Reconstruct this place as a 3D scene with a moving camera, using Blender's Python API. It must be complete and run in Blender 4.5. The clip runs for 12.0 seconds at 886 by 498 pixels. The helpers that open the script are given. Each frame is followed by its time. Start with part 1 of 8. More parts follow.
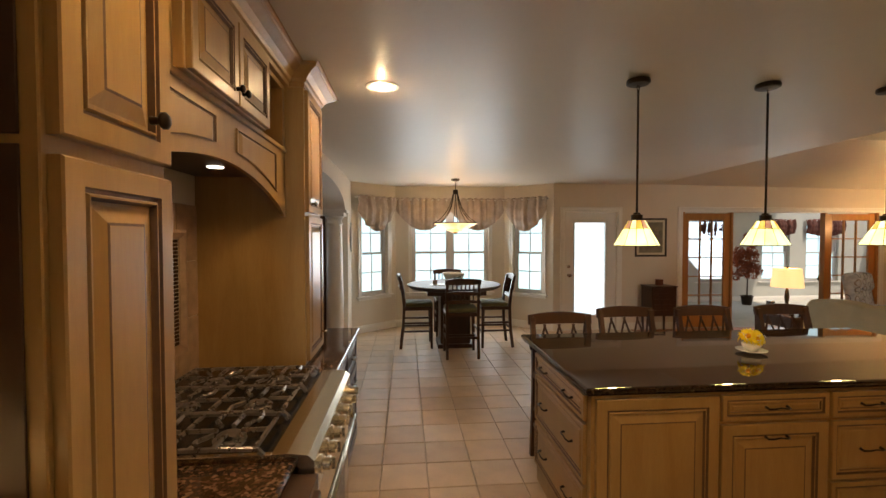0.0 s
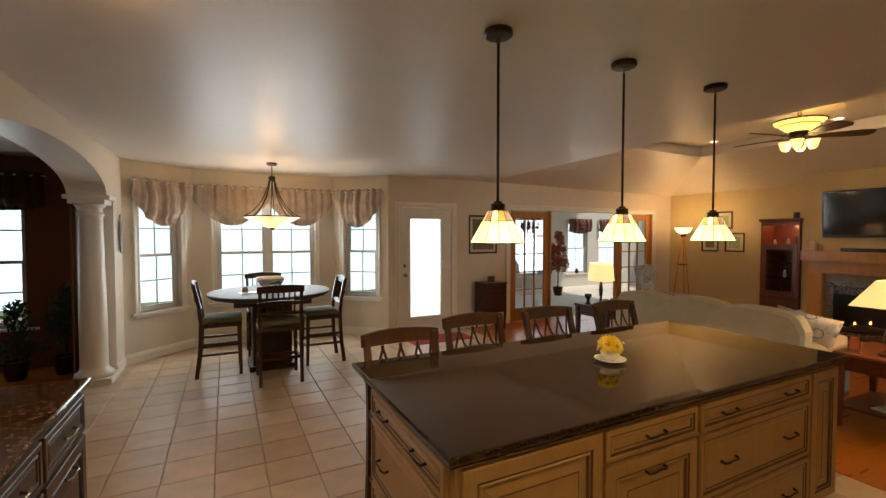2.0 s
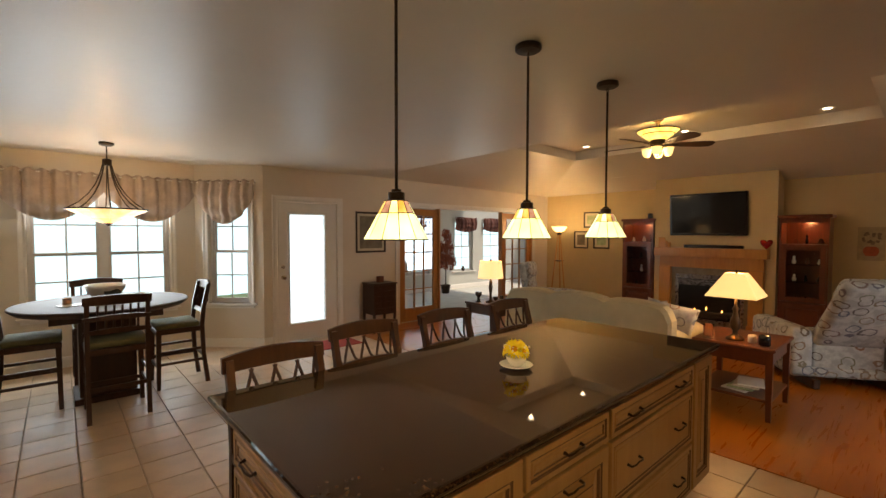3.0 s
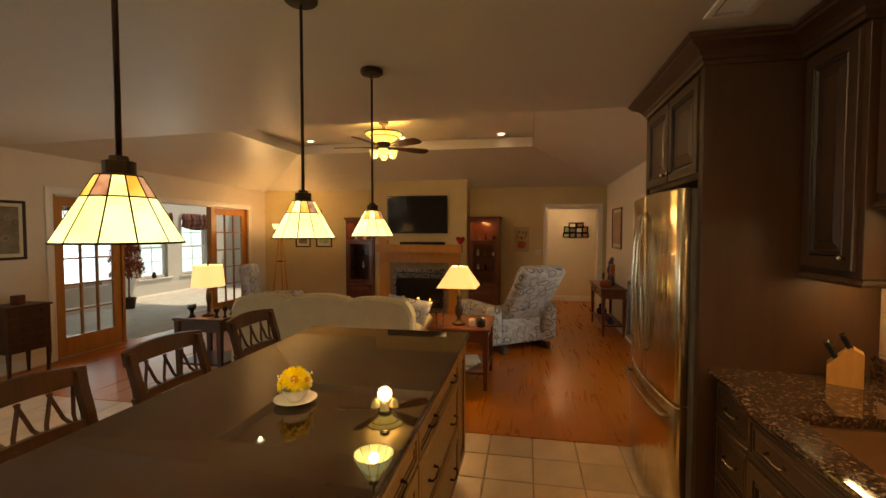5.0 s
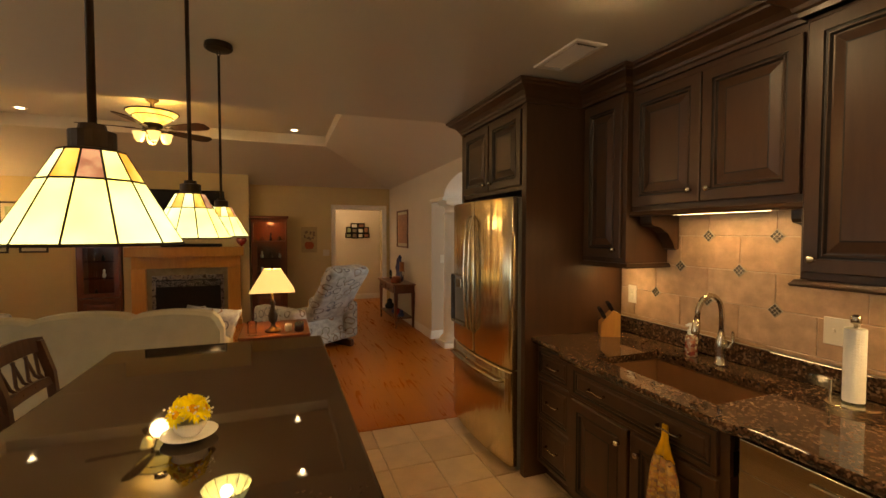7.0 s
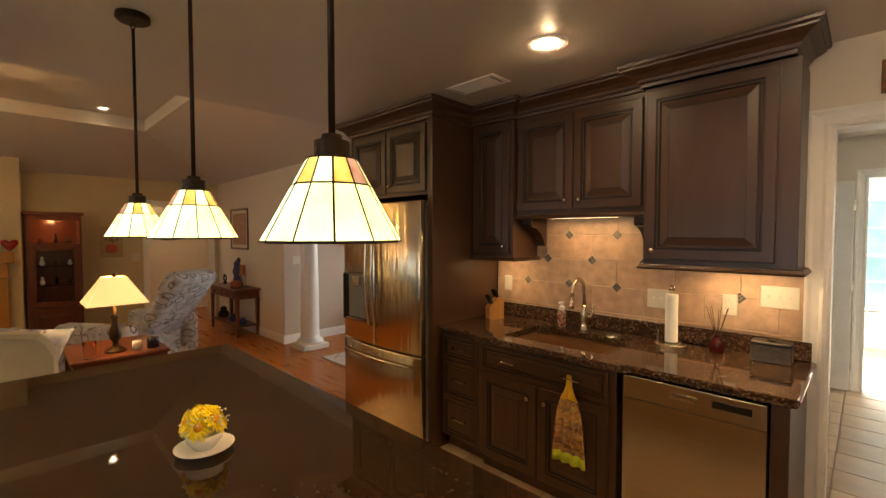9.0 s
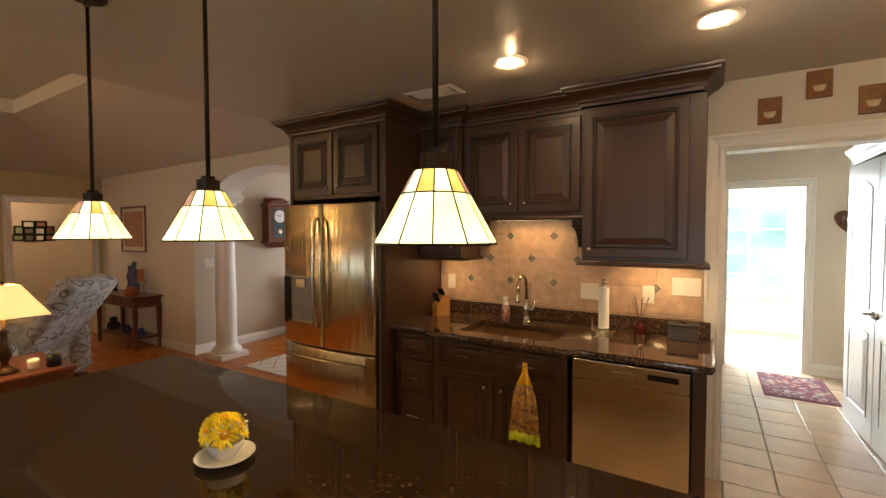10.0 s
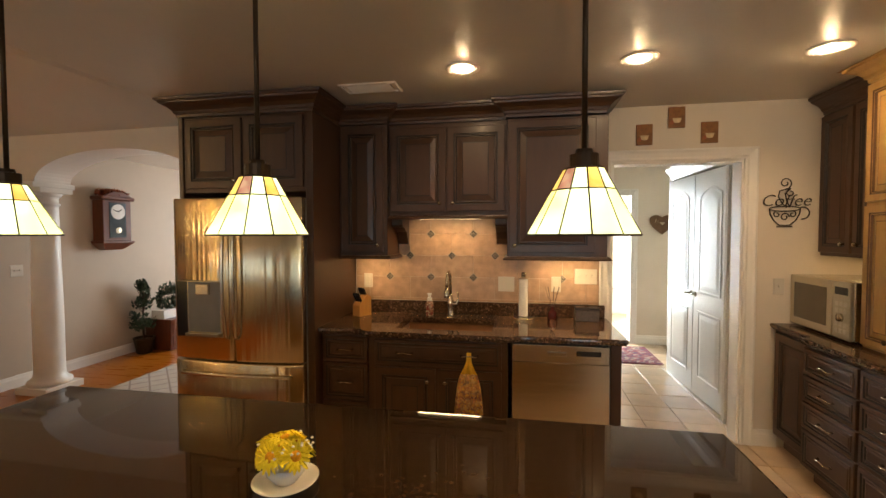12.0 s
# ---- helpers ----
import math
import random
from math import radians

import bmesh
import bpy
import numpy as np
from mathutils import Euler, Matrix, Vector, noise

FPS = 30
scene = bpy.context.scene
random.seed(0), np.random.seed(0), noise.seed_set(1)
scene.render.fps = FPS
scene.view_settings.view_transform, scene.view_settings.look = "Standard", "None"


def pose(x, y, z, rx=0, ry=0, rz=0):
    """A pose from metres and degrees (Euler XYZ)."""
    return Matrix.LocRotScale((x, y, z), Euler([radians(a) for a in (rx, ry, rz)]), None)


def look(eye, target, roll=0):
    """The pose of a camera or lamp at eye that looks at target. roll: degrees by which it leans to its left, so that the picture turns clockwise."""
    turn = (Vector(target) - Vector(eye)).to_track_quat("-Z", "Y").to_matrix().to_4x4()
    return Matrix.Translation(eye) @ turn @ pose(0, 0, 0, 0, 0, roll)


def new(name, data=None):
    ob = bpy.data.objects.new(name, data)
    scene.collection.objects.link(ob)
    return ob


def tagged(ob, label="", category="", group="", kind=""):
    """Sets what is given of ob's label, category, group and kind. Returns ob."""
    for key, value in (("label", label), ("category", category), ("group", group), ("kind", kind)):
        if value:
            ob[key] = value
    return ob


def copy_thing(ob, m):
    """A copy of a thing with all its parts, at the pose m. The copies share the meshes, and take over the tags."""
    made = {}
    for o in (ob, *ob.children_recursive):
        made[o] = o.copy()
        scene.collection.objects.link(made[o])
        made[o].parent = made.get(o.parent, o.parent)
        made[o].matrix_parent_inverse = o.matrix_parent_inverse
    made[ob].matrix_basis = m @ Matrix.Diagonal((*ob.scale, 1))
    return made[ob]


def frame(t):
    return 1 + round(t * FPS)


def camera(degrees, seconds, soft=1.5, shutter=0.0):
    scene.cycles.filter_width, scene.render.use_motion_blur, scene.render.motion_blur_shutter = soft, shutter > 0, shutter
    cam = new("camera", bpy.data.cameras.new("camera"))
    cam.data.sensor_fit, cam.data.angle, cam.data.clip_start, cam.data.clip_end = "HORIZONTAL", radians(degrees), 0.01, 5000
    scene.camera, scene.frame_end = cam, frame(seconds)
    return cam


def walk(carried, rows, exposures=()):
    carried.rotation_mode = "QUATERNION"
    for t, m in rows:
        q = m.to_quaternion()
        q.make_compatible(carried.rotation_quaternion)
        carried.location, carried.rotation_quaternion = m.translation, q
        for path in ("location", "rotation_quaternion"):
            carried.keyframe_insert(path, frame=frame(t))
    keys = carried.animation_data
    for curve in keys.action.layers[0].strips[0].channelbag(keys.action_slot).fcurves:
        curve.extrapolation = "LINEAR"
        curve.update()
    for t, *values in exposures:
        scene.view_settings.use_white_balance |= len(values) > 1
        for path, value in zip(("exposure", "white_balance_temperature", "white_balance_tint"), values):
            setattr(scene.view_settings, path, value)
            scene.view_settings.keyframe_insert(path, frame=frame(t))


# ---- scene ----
cam = camera(91.2, 12.0)
# seconds, place, yaw, pitch, roll
ROWS = [
    (0.0, 0.247, 0.293, 1.623, -4.90, -1.57, -0.04),
    (0.5, 0.257, 0.499, 1.620, -8.44, -1.64, -0.08),
    (1.0, 0.324, 0.678, 1.616, -13.15, -1.71, -0.04),
    (1.5, 0.405, 0.875, 1.611, -19.69, -1.83, 0.01),
    (2.0, 0.474, 1.060, 1.611, -26.67, -1.89, 0.01),
    (2.5, 0.553, 1.226, 1.600, -33.64, -2.00, 0.08),
    (3.0, 0.622, 1.371, 1.596, -41.66, -2.04, 0.09),
    (3.5, 0.708, 1.487, 1.598, -51.25, -2.13, -0.01),
    (5.5, 0.783, 1.996, 1.596, -87.85, -2.23, 0.06),
    (6.0, 0.782, 2.158, 1.595, -96.24, -2.23, 0.05),
    (6.5, 0.768, 2.306, 1.595, -103.56, -2.21, 0.03),
    (7.0, 0.739, 2.457, 1.591, -110.48, -2.14, 0.03),
    (9.0, 0.900, 3.164, 1.587, -135.44, -2.07, -0.04),
    (9.5, 1.013, 3.338, 1.590, -142.20, -2.04, -0.05),
    (10.0, 1.123, 3.491, 1.593, -148.56, -2.05, -0.04),
    (10.5, 1.248, 3.617, 1.593, -155.32, -1.97, -0.08),
    (11.0, 1.398, 3.673, 1.585, -161.75, -2.01, 0.02),
    (11.5, 1.566, 3.710, 1.576, -166.36, -2.02, -0.02),
    (12.0, 1.739, 3.766, 1.575, -169.80, -1.99, -0.05),
]
EXPO = [(0.0, 0.14, 7500, 12), (2.5, 0.14, 7400, 12), (3.5, 0.12, 7800, 12), (5.5, 0.03, 9300, 10), (7.0, 0.07, 9100, 10), (9.0, 0.2, 7400, 12), (10.0, 0.2, 7200, 12), (12.0, 0.18, 7400, 12)]
walk(cam, [(t, pose(x, y, z, 90 + pitch, -roll, yaw)) for t, x, y, z, yaw, pitch, roll in ROWS], exposures=EXPO)

# ---- light ----
world = bpy.data.worlds.new("sky")
scene.world = world
world.use_nodes = True
_n = world.node_tree.nodes
_sky = _n.new("ShaderNodeTexSky")
_sky.sky_type, _sky.sun_disc, _sky.sun_elevation, _sky.sun_rotation = "NISHITA", False, radians(50), radians(150)
world.node_tree.links.new(_sky.outputs["Color"], _n["Background"].inputs["Color"])
_n["Background"].inputs["Strength"].default_value = 0.12
WARM = (1.0, 0.66, 0.34)
DAY = (0.62, 0.8, 1.0)


def lamp(name, kind, at, power, colour=WARM, size=0.1, target=None, spot=None, shape=None):
    data = bpy.data.lights.new(name, kind)
    data.energy, data.color = power, colour
    if kind == "AREA":
        data.size = size
        if shape:
            data.shape, data.size_y = "RECTANGLE", shape
        else:
            data.shape = "DISK"
    else:
        data.shadow_soft_size = size
    if spot:
        data.spot_size, data.spot_blend = radians(spot), 0.6
    ob = new(name, data)
    ob.matrix_world = look(at, target or (at[0], at[1] + 0.001, at[2] - 1))
    return ob


sun = bpy.data.lights.new("sun", "SUN")
sun.energy, sun.angle, sun.color = 3.0, radians(0.5), (1.0, 0.95, 0.88)
new("sun", sun).matrix_world = look((0, 0, 20), (-6, 9, 0))

# daylight that enters by the openings
lamp("sky_light_bay", "AREA", (1.06, 8.12, 1.36), 46, (0.74, 0.87, 1.0), 1.9, (1.06, 0.0, 2.9), shape=1.45)
lamp("sky_light_door", "AREA", (3.42, 7.9, 1.2), 7.5, DAY, 1.0, (3.42, 0.0, 1.0), shape=2.1)
lamp("sky_light_above", "AREA", (2.0, 9.7, 3.5), 230, DAY, 5.6, (2.0, 6.3, 0.4), shape=2.2)
lamp("sky_light_sunroom", "AREA", (8.6, 10.35, 1.3), 22, DAY, 3.4, (7.6, 0.0, 0.4), shape=1.4)
lamp("sky_light_hall", "AREA", (1.5, -4.4, 1.3), 300, (0.68, 0.85, 1.0), 0.9, (0.2, -1.2, 1.1), shape=1.9)
lamp("sky_light_foyer", "AREA", (5.0, -3.9, 1.5), 95, (0.78, 0.88, 1.0), 1.3, (5.8, 4.0, 0.6), shape=1.8)
lamp("sky_light_west", "AREA", (-2.32, 7.86, 1.3), 9, DAY, 1.2, (-2.32, 0.0, 0.9), shape=1.5)

# ---- materials ----


def shader(name):
    m = bpy.data.materials.new(name)
    m.use_nodes = True
    t = m.node_tree
    return m, t, t.nodes["Principled BSDF"], t.nodes, t.links


def coords(nodes, links, stretch=(1, 1, 1), space="Object"):
    c = nodes.new("ShaderNodeTexCoord")
    mp = nodes.new("ShaderNodeMapping")
    mp.inputs["Scale"].default_value = stretch
    links.new(c.outputs[space], mp.inputs["Vector"])
    return mp.outputs["Vector"]


def noise_tex(nodes, links, vec, scale, detail=4, rough=0.55, distort=0.0):
    n = nodes.new("ShaderNodeTexNoise")
    n.inputs["Scale"].default_value, n.inputs["Detail"].default_value = scale, detail
    n.inputs["Roughness"].default_value, n.inputs["Distortion"].default_value = rough, distort
    links.new(vec, n.inputs["Vector"])
    return n.outputs["Fac"]


def ramp(nodes, links, fac, stops):
    r = nodes.new("ShaderNodeValToRGB")
    while len(r.color_ramp.elements) < len(stops):
        r.color_ramp.elements.new(0.5)
    for e, (p, c) in zip(r.color_ramp.elements, stops):
        e.position, e.color = p, (*c, 1)
    links.new(fac, r.inputs["Fac"])
    return r.outputs["Color"]


def mixed(nodes, links, fac, a, b, blend="MIX"):
    m = nodes.new("ShaderNodeMix")
    m.data_type, m.blend_type = "RGBA", blend
    for sock, v in ((m.inputs["Factor"], fac), (m.inputs[6], a), (m.inputs[7], b)):
        if isinstance(v, (int, float)):
            sock.default_value = v
        elif isinstance(v, tuple):
            sock.default_value = (*v, 1)
        else:
            links.new(v, sock)
    return m.outputs[2]


def bumped(nodes, links, bsdf, height, strength, dist=0.01):
    b = nodes.new("ShaderNodeBump")
    b.inputs["Strength"].default_value, b.inputs["Distance"].default_value = strength, dist
    links.new(height, b.inputs["Height"])
    links.new(b.outputs["Normal"], bsdf.inputs["Normal"])


def spread(nodes, links, fac, lo, hi):
    r = nodes.new("ShaderNodeMapRange")
    r.inputs["To Min"].default_value, r.inputs["To Max"].default_value = lo, hi
    links.new(fac, r.inputs["Value"])
    return r.outputs["Result"]


def surf(name, c, vary=0.12, scale=6.0, rough=0.6, grain=120.0, bump=0.15, metal=0.0, coat=0.0, spec=0.5, per_object=0.0, dist=0.004, island=False):
    """A plain surface: broad mottling, fine grain, uneven gloss."""
    m, t, b, n, l = shader(name)
    v = coords(n, l)
    big, fine = noise_tex(n, l, v, scale, 5), noise_tex(n, l, v, grain, 3)
    lo, hi = tuple(x * (1 - vary) for x in c), tuple(min(1, x * (1 + vary)) for x in c)
    col = ramp(n, l, big, [(0.3, lo), (0.7, hi)])
    col = mixed(n, l, 0.12, col, ramp(n, l, fine, [(0.35, lo), (0.65, hi)]), "OVERLAY")
    if per_object:
        info = n.new("ShaderNodeNewGeometry" if island else "ShaderNodeObjectInfo")
        col = mixed(n, l, 1.0, col, ramp(n, l, info.outputs["Random Per Island" if island else "Random"], [(0, (1 - per_object, 1 - per_object * 1.15, 1 - per_object * 1.3)), (0.5, (1, 0.95, 0.88)), (0.75, (1 - per_object * 0.5,) * 3), (1, (1, 1, 1))]), "MULTIPLY")
    l.new(col, b.inputs["Base Color"])
    l.new(spread(n, l, big, max(0.02, rough - 0.07), min(1, rough + 0.07)), b.inputs["Roughness"])
    b.inputs["Metallic"].default_value, b.inputs["Coat Weight"].default_value = metal, coat
    b.inputs["Specular IOR Level"].default_value = spec
    if bump:
        bumped(n, l, b, fine, bump, dist)
    return m


def wood(name, dark, light, stretch=(14, 14, 1.2), rough=0.35, coat=0.2, per_object=0.0, bump=0.06, scale=2.2):
    m, t, b, n, l = shader(name)
    v = coords(n, l, stretch)
    if per_object:
        info = n.new("ShaderNodeObjectInfo")
        add = n.new("ShaderNodeVectorMath")
        mul = n.new("ShaderNodeVectorMath")
        mul.operation = "SCALE"
        mul.inputs[0].default_value = (37, 17, 53)
        l.new(info.outputs["Random"], mul.inputs["Scale"])
        l.new(v, add.inputs[0])
        l.new(mul.outputs["Vector"], add.inputs[1])
        v = add.outputs["Vector"]
    g = noise_tex(n, l, v, scale, 6, 0.6, 0.7)
    f = noise_tex(n, l, v, scale * 9, 3, 0.6)
    col = ramp(n, l, g, [(0.28, dark), (0.5, tuple((a + c) / 2 for a, c in zip(dark, light))), (0.72, light)])
    col = mixed(n, l, 0.25, col, ramp(n, l, f, [(0.3, dark), (0.7, light)]), "MIX")
    if per_object:
        col = mixed(n, l, 1.0, col, ramp(n, l, info.outputs["Random"], [(0, (1 - per_object,) * 3), (1, (1, 1, 1))]), "MULTIPLY")
    l.new(col, b.inputs["Base Color"])
    l.new(spread(n, l, g, rough - 0.03, rough + 0.03), b.inputs["Roughness"])
    b.inputs["Coat Weight"].default_value, b.inputs["Coat Roughness"].default_value = coat, 0.15
    bumped(n, l, b, f, bump, 0.003)
    return m


def granite(name, stops, rough=0.08, scale=70):
    m, t, b, n, l = shader(name)
    v = coords(n, l)
    vo = n.new("ShaderNodeTexVoronoi")
    vo.inputs["Scale"].default_value = scale
    l.new(v, vo.inputs["Vector"])
    sep = n.new("ShaderNodeSeparateColor")
    l.new(vo.outputs["Color"], sep.inputs["Color"])
    col = ramp(n, l, sep.outputs[0], stops)
    big = noise_tex(n, l, v, 7, 5)
    col = mixed(n, l, spread(n, l, big, 0.1, 0.75), col, stops[0][1])
    l.new(col, b.inputs["Base Color"])
    l.new(spread(n, l, noise_tex(n, l, v, 25, 4), rough, rough + 0.03), b.inputs["Roughness"])
    return m


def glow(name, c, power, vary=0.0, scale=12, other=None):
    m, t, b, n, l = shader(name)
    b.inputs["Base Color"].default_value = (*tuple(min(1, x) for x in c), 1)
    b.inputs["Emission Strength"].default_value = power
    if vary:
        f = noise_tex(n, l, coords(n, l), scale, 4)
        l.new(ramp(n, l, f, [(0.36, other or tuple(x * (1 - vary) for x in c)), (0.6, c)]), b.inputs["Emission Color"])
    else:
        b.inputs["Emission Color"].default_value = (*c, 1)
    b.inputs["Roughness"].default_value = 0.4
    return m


def clear(name, tint=(1, 1, 1), rough=0.0):
    m, t, b, n, l = shader(name)
    b.inputs["Base Color"].default_value = (*tint, 1)
    b.inputs["Transmission Weight"].default_value, b.inputs["Roughness"].default_value = 1.0, rough
    b.inputs["IOR"].default_value = 1.1
    return m


def pattern(name, base, spots, scale, rough=0.85, edge=0.35):
    """Cloth or rug with repeated rounded figures of other colours."""
    m, t, b, n, l = shader(name)
    v = coords(n, l)
    vo = n.new("ShaderNodeTexVoronoi")
    vo.inputs["Scale"].default_value = scale
    l.new(v, vo.inputs["Vector"])
    wob = noise_tex(n, l, v, scale * 2.2, 3)
    add = n.new("ShaderNodeMath")
    add.operation = "MULTIPLY_ADD"
    l.new(wob, add.inputs[0])
    add.inputs[1].default_value = 0.35
    l.new(vo.outputs["Distance"], add.inputs[2])
    col = base
    ring = ramp(n, l, add.outputs["Value"], [(edge - 0.02, (0, 0, 0)), (edge + 0.01, (1, 1, 1)), (edge + 0.06, (1, 1, 1)), (edge + 0.1, (0, 0, 0))])
    sep = n.new("ShaderNodeSeparateColor")
    l.new(vo.outputs["Color"], sep.inputs["Color"])
    tone = ramp(n, l, sep.outputs[0], [(i / max(1, len(spots) - 1), s) for i, s in enumerate(spots)])
    ground_ = ramp(n, l, noise_tex(n, l, v, scale * 1.6, 4), [(0.42, base), (0.58, tuple(x * 0.72 for x in base))])
    col = mixed(n, l, ring, ground_, tone)
    l.new(col, b.inputs["Base Color"])
    b.inputs["Roughness"].default_value = rough
    bumped(n, l, b, noise_tex(n, l, v, 260, 2), 0.25, 0.003)
    return m


def printed(name, palette, scale, bands=0.0, rough=0.9):
    """Cloth printed with small patches in the colours given, in bands across z if asked."""
    m, t, b, n, l = shader(name)
    v = coords(n, l)
    vo = n.new("ShaderNodeTexVoronoi")
    vo.inputs["Scale"].default_value = scale
    l.new(v, vo.inputs["Vector"])
    sep = n.new("ShaderNodeSeparateColor")
    l.new(vo.outputs["Color"], sep.inputs["Color"])
    r1 = ramp(n, l, sep.outputs[0], [((i + 0.01) / len(palette), c) for i, c in enumerate(palette)])
    if bands:
        big = noise_tex(n, l, coords(n, l, (0.2, 0.2, 1)), bands, 1)
        r1 = mixed(n, l, spread(n, l, big, 0.1, 0.75), r1, ramp(n, l, big, [((i + 0.3) / (len(palette) + 0.6), c) for i, c in enumerate(palette[::-1])]))
    l.new(r1, b.inputs["Base Color"])
    b.inputs["Roughness"].default_value = rough
    bumped(n, l, b, noise_tex(n, l, v, 260, 2), 0.25, 0.003)
    return m


def steel(name, c=(0.62, 0.6, 0.57), rough=0.22, stretch=(2, 2, 90), wave=0.0):
    m, t, b, n, l = shader(name)
    f = noise_tex(n, l, coords(n, l, stretch), 8, 4)
    l.new(ramp(n, l, f, [(0.3, tuple(x * 0.9 for x in c)), (0.7, c)]), b.inputs["Base Color"])
    b.inputs["Metallic"].default_value = 1.0
    l.new(spread(n, l, f, rough - 0.05, rough + 0.06), b.inputs["Roughness"])
    if wave:
        bumped(n, l, b, noise_tex(n, l, coords(n, l, (9, 9, 0.14)), 1.6, 2), wave, 0.05)
    return m


M_WALL = surf("wall_paint", (0.68, 0.6, 0.5), 0.03, 3, 0.6, 260, 0.12)
M_TAN = surf("tan_wall_paint", (0.56, 0.45, 0.26), 0.04, 3, 0.6, 260, 0.12)
M_GREIGE = surf("greige_wall_paint", (0.5, 0.405, 0.31), 0.04, 3, 0.6, 260, 0.12)
M_BROWN = surf("brown_wall_paint", (0.2, 0.085, 0.035), 0.08, 3, 0.6, 260, 0.12)
M_CEIL = surf("ceiling_paint", (0.6, 0.55, 0.48), 0.03, 2.2, 0.42, 14, 0.4, spec=1.0, dist=0.004)
M_TRIM = surf("white_trim_paint", (0.78, 0.74, 0.68), 0.03, 8, 0.35, 90, 0.04)
M_CREAM = wood("glazed_cream_cabinet", (0.285, 0.155, 0.048), (0.375, 0.228, 0.083), (6, 6, 0.8), 0.36, 0.12)
M_GLAZE = surf("dark_glaze", (0.12, 0.06, 0.025), 0.2, 20, 0.5)
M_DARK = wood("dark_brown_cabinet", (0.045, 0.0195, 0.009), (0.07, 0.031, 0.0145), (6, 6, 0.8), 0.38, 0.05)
M_DGLAZE = surf("black_glaze", (0.018, 0.011, 0.008), 0.2, 20, 0.45)
M_GRAN = granite("island_granite", [(0.0, (0.017, 0.009, 0.0045)), (0.5, (0.028, 0.015, 0.0075)), (0.8, (0.04, 0.023, 0.012)), (1.0, (0.075, 0.049, 0.03))], 0.015, 120)
M_GRAN2 = granite("brown_granite", [(0.0, (0.022, 0.012, 0.007)), (0.4, (0.06, 0.028, 0.015)), (0.75, (0.12, 0.06, 0.034)), (1.0, (0.3, 0.19, 0.12))], 0.04, 105)
M_TILE = surf("floor_tile", (0.6, 0.46, 0.33), 0.13, 4.5, 0.33, 60, 0.1, per_object=0.25)
M_TILE_FAR = surf("floor_tile_far", (0.6, 0.46, 0.33), 0.13, 4.5, 0.33, 60, 0.1, per_object=0.25, island=True)
M_GROUT = surf("grout", (0.42, 0.33, 0.24), 0.15, 20, 0.85, 200, 0.3)
M_BSPL = surf("backsplash_tile", (0.46, 0.315, 0.215), 0.2, 14, 0.4, 90, 0.2, per_object=0.14)
M_PLANK = wood("hardwood_plank", (0.375, 0.11, 0.01), (0.42, 0.126, 0.012), (0.8, 10, 10), 0.28, 0.0, 0.07, 0.0)
M_PLANK.node_tree.nodes["Principled BSDF"].inputs["Specular IOR Level"].default_value = 0.3
M_BRONZE = surf("dark_bronze", (0.05, 0.032, 0.02), 0.2, 30, 0.4, 200, 0.05, metal=0.8)
M_NICKEL = steel("brushed_nickel", (0.66, 0.58, 0.46), 0.25)
M_STEEL = steel("stainless_steel", (0.66, 0.59, 0.46), 0.22, (0.6, 0.6, 9), 0.0)
M_FRIDGE = steel("fridge_steel", (0.74, 0.62, 0.42), 0.2, (60, 60, 0.3), 0.16)
M_BLACK = surf("black_enamel", (0.012, 0.012, 0.013), 0.2, 20, 0.2, 90, 0.03)
M_IRON = surf("cast_iron", (0.22, 0.19, 0.17), 0.25, 30, 0.28, 160, 0.1, metal=0.75)
M_WHITE = surf("white_ceramic", (0.8, 0.78, 0.74), 0.03, 10, 0.2, 90, 0.02)
M_PLASTIC = surf("white_plastic", (0.62, 0.57, 0.49), 0.03, 10, 0.35, 90, 0.02)
M_ESP = wood("espresso_wood", (0.032, 0.012, 0.005), (0.072, 0.027, 0.011), (8, 8, 1), 0.36, 0.06)
M_ESP.node_tree.nodes["Principled BSDF"].inputs["Specular IOR Level"].default_value = 0.3
M_CHERRY = wood("cherry_wood", (0.085, 0.02, 0.008), (0.165, 0.039, 0.014), (8, 8, 1), 0.3, 0.3)
M_OAK = wood("oak_wood", (0.4, 0.165, 0.028), (0.56, 0.265, 0.055), (10, 10, 1), 0.35, 0.2)
M_DOORWOOD = wood("stained_door_wood", (0.34, 0.13, 0.03), (0.5, 0.22, 0.06), (10, 10, 1), 0.35, 0.2)
M_GLASS = clear("window_glass")
M_GREY = surf("grey_screen", (0.01, 0.01, 0.012), 0.1, 5, 0.12, 90, 0.0)


# ---- building blocks ----
def part(name, bm, mats, parent, label="", smooth=False):
    me = bpy.data.meshes.new(name)
    bm.normal_update()
    bm.to_mesh(me)
    bm.free()
    for m in mats if isinstance(mats, (list, tuple)) else [mats]:
        me.materials.append(m)
    if smooth:
        me.polygons.foreach_set("use_smooth", [True] * len(me.polygons))
    ob = new(name, me)
    ob.parent = parent
    if label:
        tagged(ob, label)
    return ob


def thing(name, label, category, at=(0, 0, 0), rz=0, group="", kind=""):
    ob = new(name)
    ob.empty_display_size = 0.1
    ob.matrix_basis = pose(*at, 0, 0, rz)
    return tagged(ob, label, category, group, kind)


def solid(name, bm, mats, label, category="", kind="structure", group="", smooth=False):
    """A top-level thing made of one mesh."""
    return tagged(part(name, bm, mats, None, "", smooth), label, category, group, kind)


